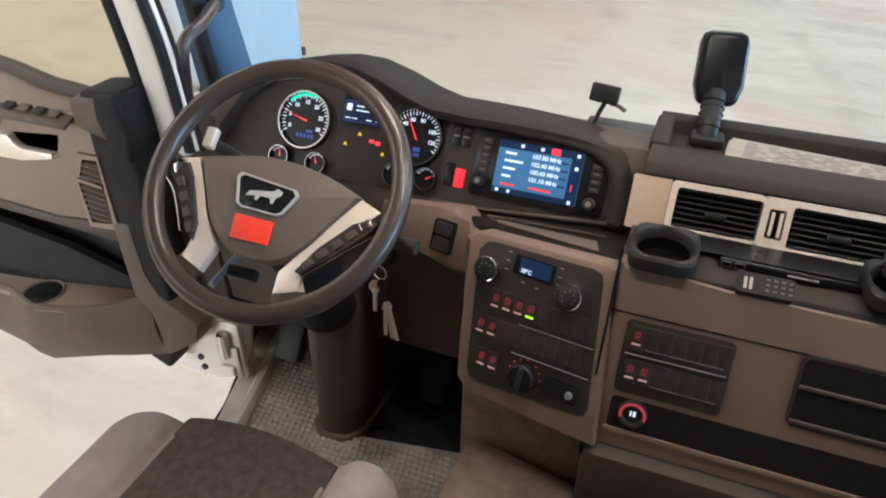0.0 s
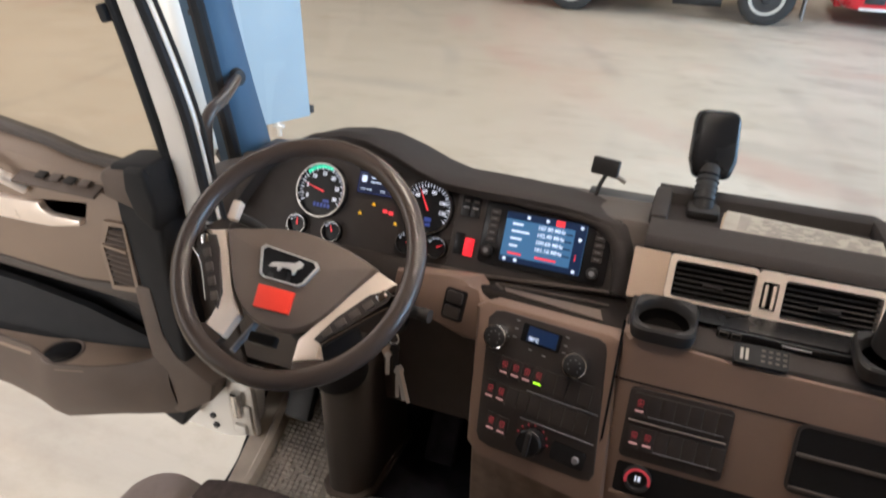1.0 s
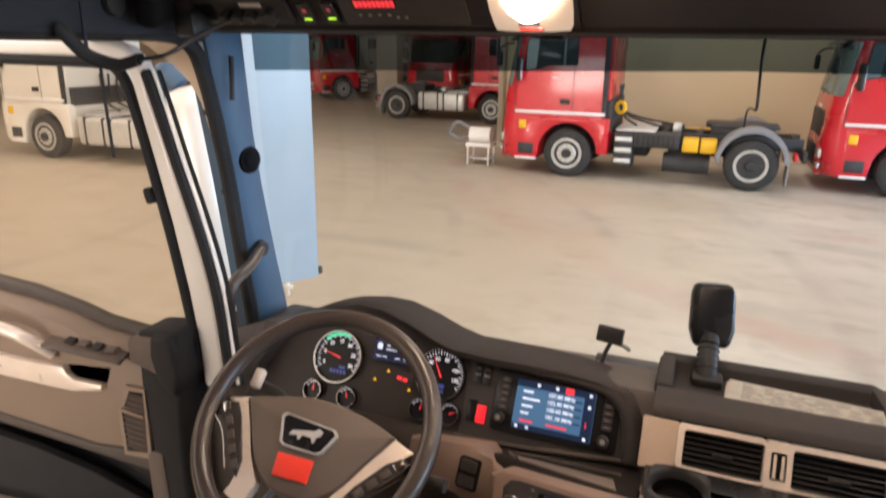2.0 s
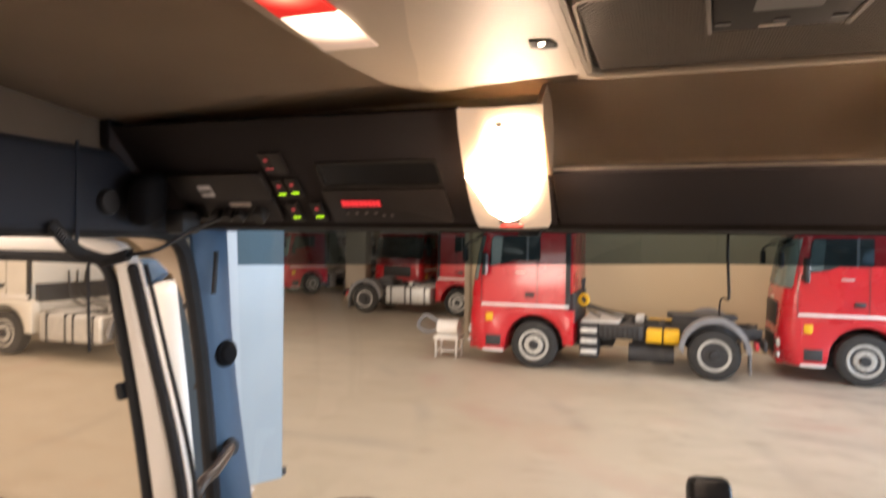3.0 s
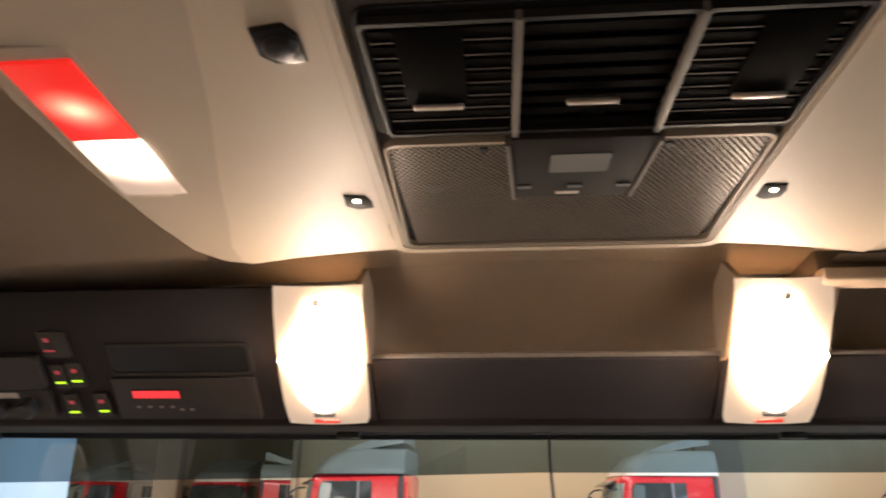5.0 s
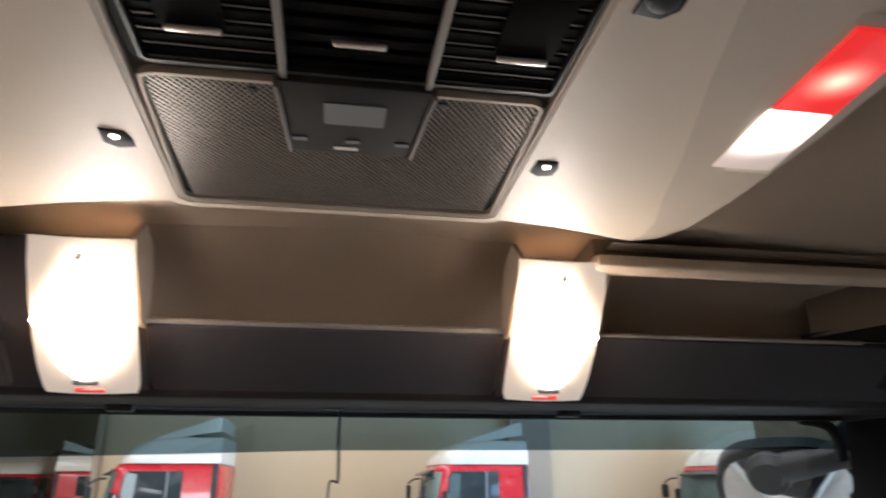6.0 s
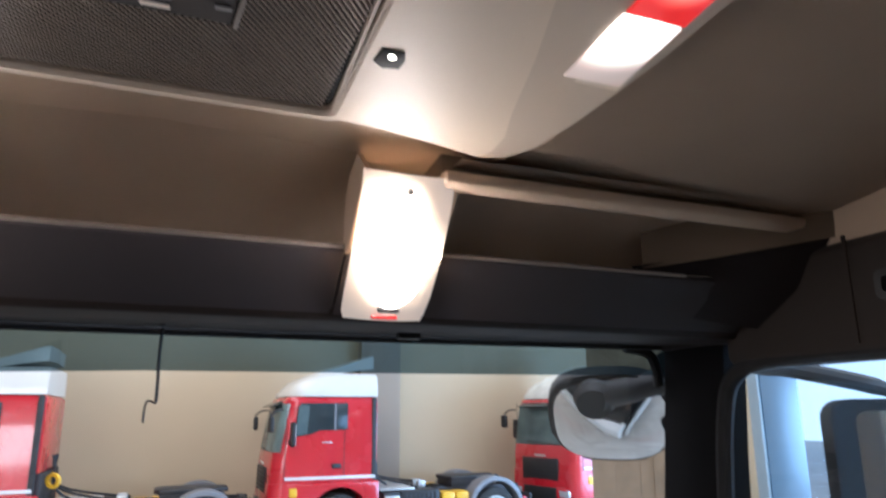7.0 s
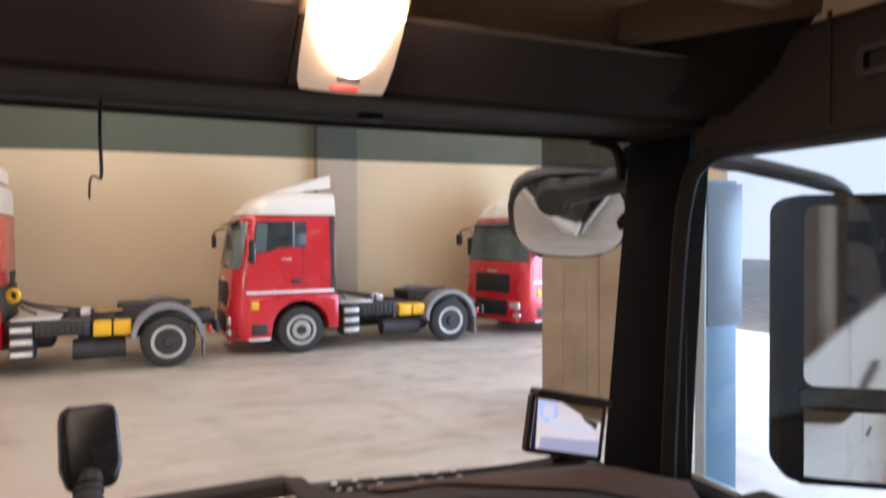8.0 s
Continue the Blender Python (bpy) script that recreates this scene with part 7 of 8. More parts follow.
part("cable", tube(B(), [(0.34, 1.41, 2.062), (0.45, 1.405, 2.066), (0.58, 1.41, 2.054), (0.70, 1.405, 2.05), (0.84, 1.41, 2.046), (0.905, 1.425, 2.042), (0.915, 1.435, 2.034)], 0.004, 6, 8), BLACK_PLASTIC, t)

# ---- steering wheel ----
_th, _ph, _ro = radians(49.7), radians(5.8), radians(-3.0)
WN = Vector((math.sin(_ph) * math.cos(_th), -math.cos(_ph) * math.cos(_th), math.sin(_th)))
_u = Vector((0, 0, 1)).cross(WN).normalized()
_v = WN.cross(_u)
WU, WV = _u * math.cos(_ro) + _v * math.sin(_ro), -_u * math.sin(_ro) + _v * math.cos(_ro)
WF = (Vector((-0.609, 0.85, 2.111)), WU, -WV, WN)


def W(a, c, h=0.0):
    return WF[0] + a * WU + c * WV + h * WN


sw = thing("steering_wheel", WF[0], "black leather truck steering wheel with silver spokes", "steering wheel")
b = B()
lathe(b, [(0.2005 + 0.0165 * math.cos(a), 0.0165 * math.sin(a)) for a in [2 * math.pi * i / 18 for i in range(19)]], WF[0], WN, 84)
bmesh.ops.remove_doubles(b, verts=b.verts, dist=1e-5)
part("rim", b, LEATHER, sw, "black leather rim", sharp=60)

hub = [(-0.134, 0.024), (-0.091, 0.034), (-0.021, 0.045), (0.063, 0.036), (0.135, 0.012), (0.138, 0.0), (0.109, -0.045), (0.075, -0.095), (0.037, -0.12), (-0.016, -0.122), (-0.06, -0.102), (-0.09, -0.069), (-0.114, -0.023), (-0.132, 0.012)]
hub = [tuple(p)[:2] for p in smooth_line([(x, y, 0) for x, y in hub], 4, True)]
b = B()
rows = []
for k, h in ((0.86, -0.034), (0.97, -0.020), (1.0, -0.010), (0.985, -0.002), (0.95, 0.004), (0.75, 0.010), (0.4, 0.013)):
    rows.append([W(x * k, -0.03 + (y + 0.03) * k, h) for x, y in hub])
vs = loft(b, rows, True)
b.faces.new(vs[-1])
part("hub_pad", b, HUB_MAT, sw, "brown grey airbag pad")
_bd = [(-0.052, 0.002), (-0.046, -0.004), (0.044, 0.007), (0.051, 0.015), (0.036, 0.045), (0.028, 0.050), (-0.032, 0.047), (-0.040, 0.042)]
lg = part("badge", plate(B(), WF, _bd, 0.004, 0.0165, 0.001), PIANO, sw, "dark badge with chrome rim")
part("badge_rim", ring(B(), WF, grown_2d(_bd, 1.05), grown_2d(_bd, 0.95), 0.004, 0.0185), SILVER, lg)
_em = [(-0.046, 0.012), (-0.040, 0.002), (-0.022, -0.002), (0.004, -0.006), (0.012, -0.014), (0.022, -0.010), (0.020, -0.002), (0.012, 0.004), (0.010, 0.014), (0.006, 0.016), (0.002, 0.006), (-0.018, 0.006), (-0.022, 0.016), (-0.027, 0.015), (-0.026, 0.008)]
part("badge_emblem", plate(B(), WF, [(x * 0.85 + 0.008, y * 0.85 + 0.021 + 0.05 * x) for x, y in _em], 0.0165, 0.0185, 0.0006), SILVER, lg, "plain silver emblem")
part("red_tape", plate(B(), WF, [(-0.038, 0.059), (0.027, 0.061), (0.027, 0.097), (-0.035, 0.096)], 0.004, 0.0155, 0.0006), RED_TAPE, sw, "bright red tape patch")
SPOKES = (
    ([(-0.178, 0.015), (-0.137, 0.024), (-0.116, -0.023), (-0.093, -0.069), (-0.062, -0.111), (-0.077, -0.153), (-0.116, -0.138), (-0.1, -0.113), (-0.1, -0.085), (-0.128, -0.033), (-0.146, 0.0)],
     [(-0.183, 0.006), (-0.152, 0.009), (-0.136, -0.014), (-0.102, -0.084), (-0.100, -0.112), (-0.119, -0.098), (-0.15, -0.033), (-0.181, -0.016)], (-0.166, -0.004), (-0.111, -0.094),
     [[(-0.178, 0.02), (-0.198, 0.03), (-0.203, -0.012), (-0.178, -0.018)], [(-0.116, -0.136), (-0.077, -0.150), (-0.095, -0.187), (-0.15, -0.146)]], [(-0.186, -0.02, 0.004), (-0.156, -0.045, 0.006), (-0.124, -0.102, 0.004)]),
    ([(0.141, 0.007), (0.179, -0.008), (0.163, -0.025), (0.129, -0.05), (0.095, -0.091), (0.082, -0.128), (0.094, -0.15), (0.05, -0.164), (0.048, -0.128), (0.074, -0.094), (0.109, -0.042)],
     [(0.165, -0.022), (0.181, -0.028), (0.170, -0.044), (0.122, -0.094), (0.088, -0.127), (0.075, -0.122), (0.1, -0.081), (0.141, -0.035)], (0.163, -0.034), (0.094, -0.108),
     [[(0.177, -0.004), (0.203, 0.0), (0.206, -0.03), (0.176, -0.048)], [(0.05, -0.162), (0.094, -0.148), (0.12, -0.165), (0.055, -0.2)]], [(0.176, -0.048, 0.003), (0.13, -0.092, 0.005), (0.09, -0.129, 0.003)]))
for _arm, _keys, _k0, _k1, _roots, _line in SPOKES:
    sp = part("spoke", plate(B(), WF, [(x, -y) for x, y in _arm], -0.022, -0.002, 0.005), SATIN, sw, "satin silver spoke trim")
    kp = part("key_strip", plate(B(), WF, [(x, -y) for x, y in _keys], -0.02, 0.003, 0.003), PANEL_BLACK, sp)
    part("trim_line", tube(B(), [W(x, y, h) for x, y, h in _line], 0.0016, 6, 6), CHROME, sp)
    _ang = math.atan2(_k1[1] - _k0[1], _k1[0] - _k0[0])
    for i in range(5):
        f = i / 4
        x, y = _k0[0] + (_k1[0] - _k0[0]) * f, _k0[1] + (_k1[1] - _k0[1]) * f
        part("key", box(B(), W(x, y, 0.004), (0.0175, 0.013, 0.006), Matrix((WU, WV, WN)).transposed() @ Matrix.Rotation(_ang, 3, "Z"), 0.002), DASH if i else CHROME, kp)
    for _r in _roots:
        part("spoke_root", plate(B(), WF, [(x, -y) for x, y in _r], -0.020, -0.005, 0.004), LEATHER, sw)
col = thing("steering_column", W(0, 0, -0.1), "dark steering column shroud with two stalks and the ignition", "steering column")
b = B()
tube(b, [W(0, -0.02, -0.03), W(0, -0.03, -0.09), W(0, -0.06, -0.20), W(0.0, -0.12, -0.36)], [0.07, 0.066, 0.06, 0.06], 20, 4)
part("shroud", b, RUBBER, col)
part("height_lever", tube(B(), [W(-0.075, -0.10, -0.10), W(-0.085, -0.14, -0.085), W(-0.09, -0.165, -0.075)], 0.006, 10, 4), GREY_PLASTIC, col, "grey lever")
part("lever_knob", box(B(), W(-0.035, -0.135, -0.06), (0.05, 0.02, 0.02), Matrix((WU, WV, WN)).transposed(), 0.005), BLACK_PLASTIC, col)
part("column_cover", prism(B(), [(-0.68, 0.98), (-0.655, 0.955), (-0.60, 0.962), (-0.575, 1.0), (-0.57, 1.2), (-0.68, 1.2)], "z", 1.40, 1.80, 0.015), COLUMN_MAT, col, "dark column cover down to the floor")
part("cover_foot", prism(B(), [(-0.692, 0.974), (-0.662, 0.944), (-0.596, 0.95), (-0.563, 0.992), (-0.558, 1.2), (-0.692, 1.2)], "z", 1.40, 1.42, 0.008), HUB_MAT, col)
part("stalk", tube(B(), [W(0.05, -0.02, -0.07), W(0.15, -0.03, -0.06), W(0.215, -0.035, -0.05)], 0.010, 12, 4), BLACK_PLASTIC, col)
part("stalk_tip", tube(B(), [W(0.215, -0.035, -0.05), W(0.232, -0.037, -0.047)], 0.011, 14, 1), FRAME_DARK, col)
part("stalk", tube(B(), [W(-0.05, 0.02, -0.06), W(-0.11, 0.05, -0.05), W(-0.15, 0.06, -0.045)], 0.010, 12, 4), BLACK_PLASTIC, col)
part("stalk_block", box(B(), W(-0.152, 0.066, -0.03), (0.018, 0.036, 0.018), Matrix((WU, WV, WN)).transposed(), 0.004), SATIN, col)
part("ignition", lathe(B(), [(0, 0.02), (0.014, 0.02), (0.016, 0.015), (0.018, 0.0)], (-0.488, 0.985, 1.93), (0.2, -0.9, -0.3), 20), BLACK_PLASTIC, col)
ky = thing("key_bunch", (-0.49, 0.95, 1.88), "bunch of steel keys hanging from the ignition", "keys")
_kr = [(-0.490 + 0.012 * math.cos(a), 0.955, 1.905 + 0.014 * math.sin(a)) for a in [2 * math.pi * i / 16 for i in range(16)]]
part("key_ring", tube(B(), _kr, 0.0014, 6, 1, True), STEEL, ky)
part("key_tag", lathe(B(), [(0, 0.0018), (0.0125, 0.0018), (0.0125, -0.0018), (0, -0.0018)], (-0.498, 0.951, 1.876), (0.3, -1, 0.1), 20), BEIGE_TRIM, ky, "round beige key tag")
for _x, _z, _l, _w, _t, _m in ((-0.499, 1.845, 0.05, 0.008, 0.06, STEEL), (-0.483, 1.853, 0.07, 0.012, -0.04, BLACK_PLASTIC), (-0.474, 1.80, 0.085, 0.009, -0.10, STEEL), (-0.468, 1.795, 0.085, 0.007, -0.16, SATIN), (-0.482, 1.80, 0.07, 0.007, 0.02, STEEL)):
    k = part("key", box(B(), (_x, 0.952 + 0.2 * (_x + 0.48), _z), (_w, 0.003, _l), Euler((0, _t, 0.3)).to_matrix(), 0.001, 1), _m, ky)
    part("key_head", lathe(B(), [(0, 0.0016), (_w * 0.8, 0.0016), (_w * 0.8, -0.0016), (0, -0.0016)], (_x - math.sin(_t) * _l * -0.45, 0.951 + 0.2 * (_x + 0.48), _z + _l * 0.46), (0.3, -1, 0.1), 14), _m, k)

# ---- footwell ----
mt = thing("floor_mat", (-0.8, 1.05, 1.40), "worn grey rubber floor mat with raised square studs", "mat")
part("base", prism(B(), [(-0.80, 0.50), (-0.837, 0.93), (-0.885, 1.157), (-0.895, 1.24), (-0.66, 1.24), (-0.66, 0.966), (-0.28, 1.03), (-0.28, 0.50)], "z", 1.40, 1.408), RUBBER_MAT, mt)
_vs, _fs = [], []
random.seed(5)
for _j in range(42):
    _y = 0.652 + _j * 0.0138
    _xl = lerp_table([(0.5, -0.80), (0.93, -0.832), (1.157, -0.88), (1.24, -0.89)], _y)
    _xr = -0.30 if _y < 1.02 else -0.68
    for _i in range(int((_xr - _xl) / 0.0138)):
        _x = _xl + 0.008 + _i * 0.0138
        if random.random() < 0.06 or (_x > -0.69 and _y > 0.958 + 0.168 * (_x + 0.66)):
            continue
        _n = len(_vs)
        for _w, _z in ((0.0056, 1.408), (0.0046, 1.4128)):
            _vs += [(_x - _w, _y - _w, _z), (_x + _w, _y - _w, _z), (_x + _w, _y + _w, _z), (_x - _w, _y + _w, _z)]
        _fs += [(_n, _n + 1, _n + 5, _n + 4), (_n + 1, _n + 2, _n + 6, _n + 5), (_n + 2, _n + 3, _n + 7, _n + 6), (_n + 3, _n, _n + 4, _n + 7), (_n + 4, _n + 5, _n + 6, _n + 7)]
_me = bpy.data.meshes.new("studs")
_me.from_pydata([Vector(v) - mt.location for v in _vs], [], _fs)
_me.materials.append(RUBBER_MAT)
ob = new("studs", _me)
ob.parent = mt
tagged(ob, kind="stuff")
t = thing("door_sill", (-0.93, 0.9, 1.4), "light grey moulded plastic door sill with a raised ridge", "sill", kind="structure")
_out = [(-0.885, -0.05), (-0.885, 0.60), (-0.90, 0.90), (-0.935, 1.03), (-0.985, 1.19), (-1.0, 1.28)]
_inn = [(-0.80, -0.05), (-0.80, 0.60), (-0.836, 0.93), (-0.858, 1.05), (-0.886, 1.157), (-0.90, 1.28)]
b = B()
loft(b, [[(x, y, 1.36) for x, y in _out], [(x, y, 1.413) for x, y in _out], [(x + 0.006, y, 1.420) for x, y in _out], [(x + 0.55 * (q - x), y + 0.55 * (r - y), 1.416) for (x, y), (q, r) in zip(_out, _inn)],
         [(x + 0.66 * (q - x), y + 0.66 * (r - y), 1.428) for (x, y), (q, r) in zip(_out, _inn)], [(x + 0.85 * (q - x), y + 0.85 * (r - y), 1.426) for (x, y), (q, r) in zip(_out, _inn)], [(x, y, 1.409) for x, y in _inn]])
part("sill", b, SILL, t, sharp=40)
part("edge_lip", tube(B(), [(x - 0.002, y, 1.412) for x, y in _out], 0.005, 6, 4), RUBBER, t)
part("kick_panel", prism(B(), [(-1.12, 1.19), (-1.0, 1.17), (-0.955, 1.22), (-0.97, 1.55), (-1.12, 1.55)], "z", 1.40, 2.0, 0.015), PANEL_BLACK, t)
ft = thing("footwell", (-0.45, 1.2, 1.4), "driver footwell carpet blackened for the shade under the dash", "footwell", kind="structure")
# footwell shade is put into a near-black colour on floor and bulkhead
part("carpet", prism(B(), [(-0.66, 0.962), (-0.28, 0.957), (-0.28, 1.5), (-0.95, 1.5), (-0.95, 1.245), (-0.66, 1.245)], "z", 1.40, 1.406), FOOTWELL, ft)
part("bulkhead", span(B(), -0.96, -0.28, 1.50, 1.53, 1.40, 1.96), FOOTWELL, ft)
# right pad takes the shade-darkened footwell colour so it sinks away
for _x, _m in ((-0.83, BLACK_PLASTIC), (-0.45, FOOTWELL)):
    t = thing("pedal", (_x, 1.15, 1.5), "black foot pedal on a black arm", "pedal", "foot pedals")
    part("pad", box(B(), (_x, 1.13, 1.50), (0.07, 0.03, 0.12), Euler((radians(-35), 0, 0)).to_matrix(), 0.008), _m, t)
    part("arm", tube(B(), [(_x, 1.15, 1.5), (_x, 1.28, 1.62), (_x, 1.4, 1.8)], 0.011, 8, 4), BLACK_PLASTIC, t)

# ---- driver's seat ----
st = thing("driver_seat", (-0.62, 0.30, 1.4), "dark velour driver seat with mauve grey bolsters", "seat")


def cushion(x0, x1, y0, y1, z0, z1, crown, r, n=22, skew=0.0, open_side=0):
    b = B()
    rows = []
    for q in [0.95 * j / n for j in range(n)] + [0.95, 0.965, 0.98, 0.99, 0.997, 1.0]:
        y = y0 + (y1 - y0) * q
        drop = (max(0, q - 0.95) / 0.05) ** 2.5 * (z1 - z0) * 0.8
        row = []
        for i in range(n + 1):
            p = i / n
            x = x0 + (x1 - x0) * p
            e = 0.12 if open_side * (2 * p - 1) > 0.6 else (abs(2 * p - 1)) ** 6
            row.append((x, y + 0.012 * math.sin(p * 3.1) - skew * q * (1 - p) ** 2.5, z1 + crown * math.sin(math.pi * p) - e * r - drop))
        rows.append([(x0, y, z0)] + row + [(x1, y, z0)])
    loft(b, rows)
    f = [b.verts.new(p) for p in rows[-1]]
    b.faces.new(f)
    return b


part("seat_base", span(B(), -0.85, -0.40, -0.1, 0.45, 1.40, 1.62, 0.04), BLACK_PLASTIC, st)
part("centre_cushion", cushion(-0.728, -0.444, -0.2, 0.714, 1.60, 1.728, 0.008, 0.006), SEAT_DARK, st)
part("outer_bolster", cushion(-0.874, -0.722, -0.2, 0.700, 1.57, 1.704, 0.016, 0.045, 22, 0.05, 1), SEAT_SIDE, st, "mauve grey bolster")
part("inner_bolster", cushion(-0.448, -0.345, -0.2, 0.722, 1.57, 1.72, 0.016, 0.04, 22, 0.0, -1), SEAT_SIDE, st, "mauve grey bolster")
for _x0, _x1, _x2 in ((-0.725, -0.727, -0.725), (-0.447, -0.447, -0.446)):
    part("seam", tube(B(), [(_x0, -0.2, 1.723), (_x1, 0.3, 1.7235), (_x2, 0.60, 1.7235), (_x2, 0.632, 1.722)], 0.0035, 6, 6), SEAT_SIDE, st)
part("backrest", box(B(), (-0.61, -0.28, 2.15), (0.50, 0.14, 0.75), Euler((radians(12), 0, 0)).to_matrix(), 0.05, 3), SEAT_DARK, st)

# ---- open driver's door ----
dr = thing("driver_door", (-1.3, 1.08, 1.4), "open driver door with beige trim, dark pocket and cream window frame", "door")
part("outer_skin", prism(B(), [(-1.08, 1.36), (-2.05, 1.36), (-2.05, 2.10), (-1.08, 2.02)], "y", 1.10, 1.14, 0.01), CREAM, dr)
frm = B()
prism(frm, [(-0.948, 2.0), (-1.012, 2.0), (-1.016, 2.1), (-1.03, 2.22), (-1.055, 2.36), (-1.081, 2.48), (-1.105, 2.58), (-1.122, 2.655), (-1.135, 2.678), (-1.17, 2.688), (-1.95, 2.69), (-1.95, 2.724), (-1.17, 2.723), (-1.125, 2.712), (-1.092, 2.685), (-1.064, 2.59), (-1.035, 2.49), (-1.005, 2.39), (-0.977, 2.29), (-0.961, 2.2)], "y", 1.04, 1.08, 0.012, 3)
part("window_frame", frm, CREAM, dr, "cream painted window frame")
_fl = [(-0.937, 2.02), (-0.951, 2.2), (-0.969, 2.3), (-0.996, 2.4), (-1.027, 2.5), (-1.056, 2.6), (-1.078, 2.668)]
part("frame_seal", tube(B(), [(x, 1.042, z) for x, z in _fl], [0.0115, 0.0115, 0.0115, 0.0115, 0.0115, 0.0115, 0.007], 8, 8), RUBBER, dr)
part("frame_edge", tube(B(), [(x + 0.013, 1.046, z + 0.003) for x, z in _fl], 0.004, 8, 8), CREAM, dr)
part("outer_seal", tube(B(), [(x + 0.0205, 1.054, z) for x, z in _fl], 0.0045, 8, 8), RUBBER, dr)
part("glass_channel", tube(B(), [(-1.021, 1.045, 2.04), (-1.027, 1.045, 2.12), (-1.041, 1.045, 2.22), (-1.066, 1.045, 2.36), (-1.092, 1.045, 2.48), (-1.116, 1.045, 2.58), (-1.134, 1.045, 2.64), (-1.155, 1.045, 2.668), (-1.19, 1.045, 2.678), (-1.4, 1.045, 2.68), (-1.9, 1.045, 2.68)], 0.011, 8, 8), RUBBER, dr)
part("channel_stop", box(B(), (-1.098, 1.04, 2.42), (0.02, 0.024, 0.034), Euler((0, -0.25, 0)).to_matrix(), 0.006), RUBBER, dr)
gl = part("door_glass", prism(B(), [(-1.03, 2.08), (-1.05, 2.26), (-1.09, 2.46), (-1.13, 2.62), (-1.17, 2.68), (-1.95, 2.685), (-1.95, 2.12), (-1.5, 2.1)], "y", 1.068, 1.072), DOOR_GLASS, dr)
gl.visible_shadow = False
part("upper_panel", prism(B(), [(-1.12, 2.085), (-1.2, 2.085), (-1.30, 2.095), (-1.38, 2.115), (-1.52, 2.13), (-2.03, 2.15), (-2.03, 1.815), (-1.52, 1.812), (-1.30, 1.80), (-1.12, 1.825)], "y", 0.99, 1.10, 0.012), DOOR_TAN, dr, "beige upper door trim")
part("sill_cap", prism(B(), [(-1.10, 2.10), (-1.2, 2.10), (-1.30, 2.108), (-1.385, 2.128), (-1.53, 2.15), (-2.03, 2.18), (-2.03, 2.15), (-1.53, 2.12), (-1.385, 2.10), (-1.30, 2.085), (-1.2, 2.075), (-1.10, 2.075)], "y", 1.05, 1.092, 0.008), DASH, dr)
part("pocket_back", prism(B(), [(-1.12, 1.84), (-2.03, 1.83), (-2.03, 1.40), (-1.14, 1.42)], "y", 1.045, 1.10, 0.006), PIANO, dr)
part("pocket_rim", prism(B(), [(-1.10, 1.845), (-1.3, 1.82), (-1.6, 1.83), (-2.03, 1.84), (-2.03, 1.81), (-1.6, 1.802), (-1.3, 1.795), (-1.13, 1.79)], "y", 0.982, 1.03, 0.008), DASH, dr)
b = B()
_lo = [(-1.15, 1.018, 1.63), (-1.2, 1.008, 1.63), (-1.3, 0.985, 1.63), (-1.45, 0.955, 1.63), (-1.7, 0.92, 1.63), (-2.03, 0.91, 1.63)]
_hi = [(-1.15, 1.02, 1.655), (-1.2, 1.012, 1.676), (-1.33, 1.0, 1.722), (-1.506, 0.99, 1.753), (-1.7, 0.985, 1.765), (-2.03, 0.985, 1.775)]
loft(b, [_lo, [Vector(p).lerp(Vector(q), 0.5) + Vector((0, 0.006, 0)) for p, q in zip(_lo, _hi)], _hi, [(x, y + 0.02, z) for x, y, z in _hi], [(x, y + 0.03, z) for x, y, z in _lo]])
part("pocket_wall", b, RUBBER, dr, sharp=50)
part("bottle_shelf", prism(B(), [(-1.13, 1.03), (-2.03, 1.03), (-2.03, 0.905), (-1.6, 0.902), (-1.43, 0.898), (-1.34, 0.878), (-1.245, 0.906), (-1.184, 0.939), (-1.13, 0.985)], "z", 1.615, 1.63, 0.003), DOOR_TAN, dr, "taupe bottle shelf")
# flat black disc in place of the dark hole
part("bottle_hole", lathe(B(), [(0.0, 0.001), (0.042, 0.001), (0.044, 0.0)], (-1.36, 0.926, 1.6305), (0, 0, 1), 28), PIANO, dr)
part("bottle_rim", lathe(B(), [(0.042, 0.001), (0.046, 0.004), (0.05, 0.0)], (-1.36, 0.926, 1.6305), (0, 0, 1), 28), HUB_MAT, dr)
b = B()
_tp = [(-1.10, 0.995, 1.66), (-1.14, 0.968, 1.64), (-1.184, 0.937, 1.634), (-1.245, 0.904, 1.634), (-1.34, 0.876, 1.634), (-1.385, 0.888, 1.636), (-1.43, 0.90, 1.642), (-1.6, 0.905, 1.648), (-2.03, 0.905, 1.65)]
_bt = [(-1.085, 0.99, 1.475), (-1.12, 0.98, 1.47), (-1.19, 0.962, 1.458), (-1.25, 0.95, 1.448), (-1.45, 0.945, 1.372), (-1.50, 0.945, 1.376), (-1.55, 0.95, 1.392), (-1.65, 0.95, 1.414), (-2.03, 0.95, 1.42)]
_md = [Vector(p).lerp(Vector(q), 0.5) + Vector((0, -0.02, 0)) for p, q in zip(_tp, _bt)]
loft(b, [[(x, y + 0.012, z - 0.01) for x, y, z in _tp], [(x, y + 0.006, z + 0.002) for x, y, z in _tp], [(x, y, z) for x, y, z in _tp], [Vector(p).lerp(q, 0.5) - Vector((0, 0.006, 0)) for p, q in zip(_tp, _md)], _md, [Vector(p).lerp(q, 0.5) - Vector((0, 0.006, 0)) for p, q in zip(_bt, _md)], _bt, [(x, y + 0.1, z + 0.01) for x, y, z in _bt]])
part("pocket_front", b, DOOR_DARK, dr, "charcoal bulging pocket front", sharp=50)
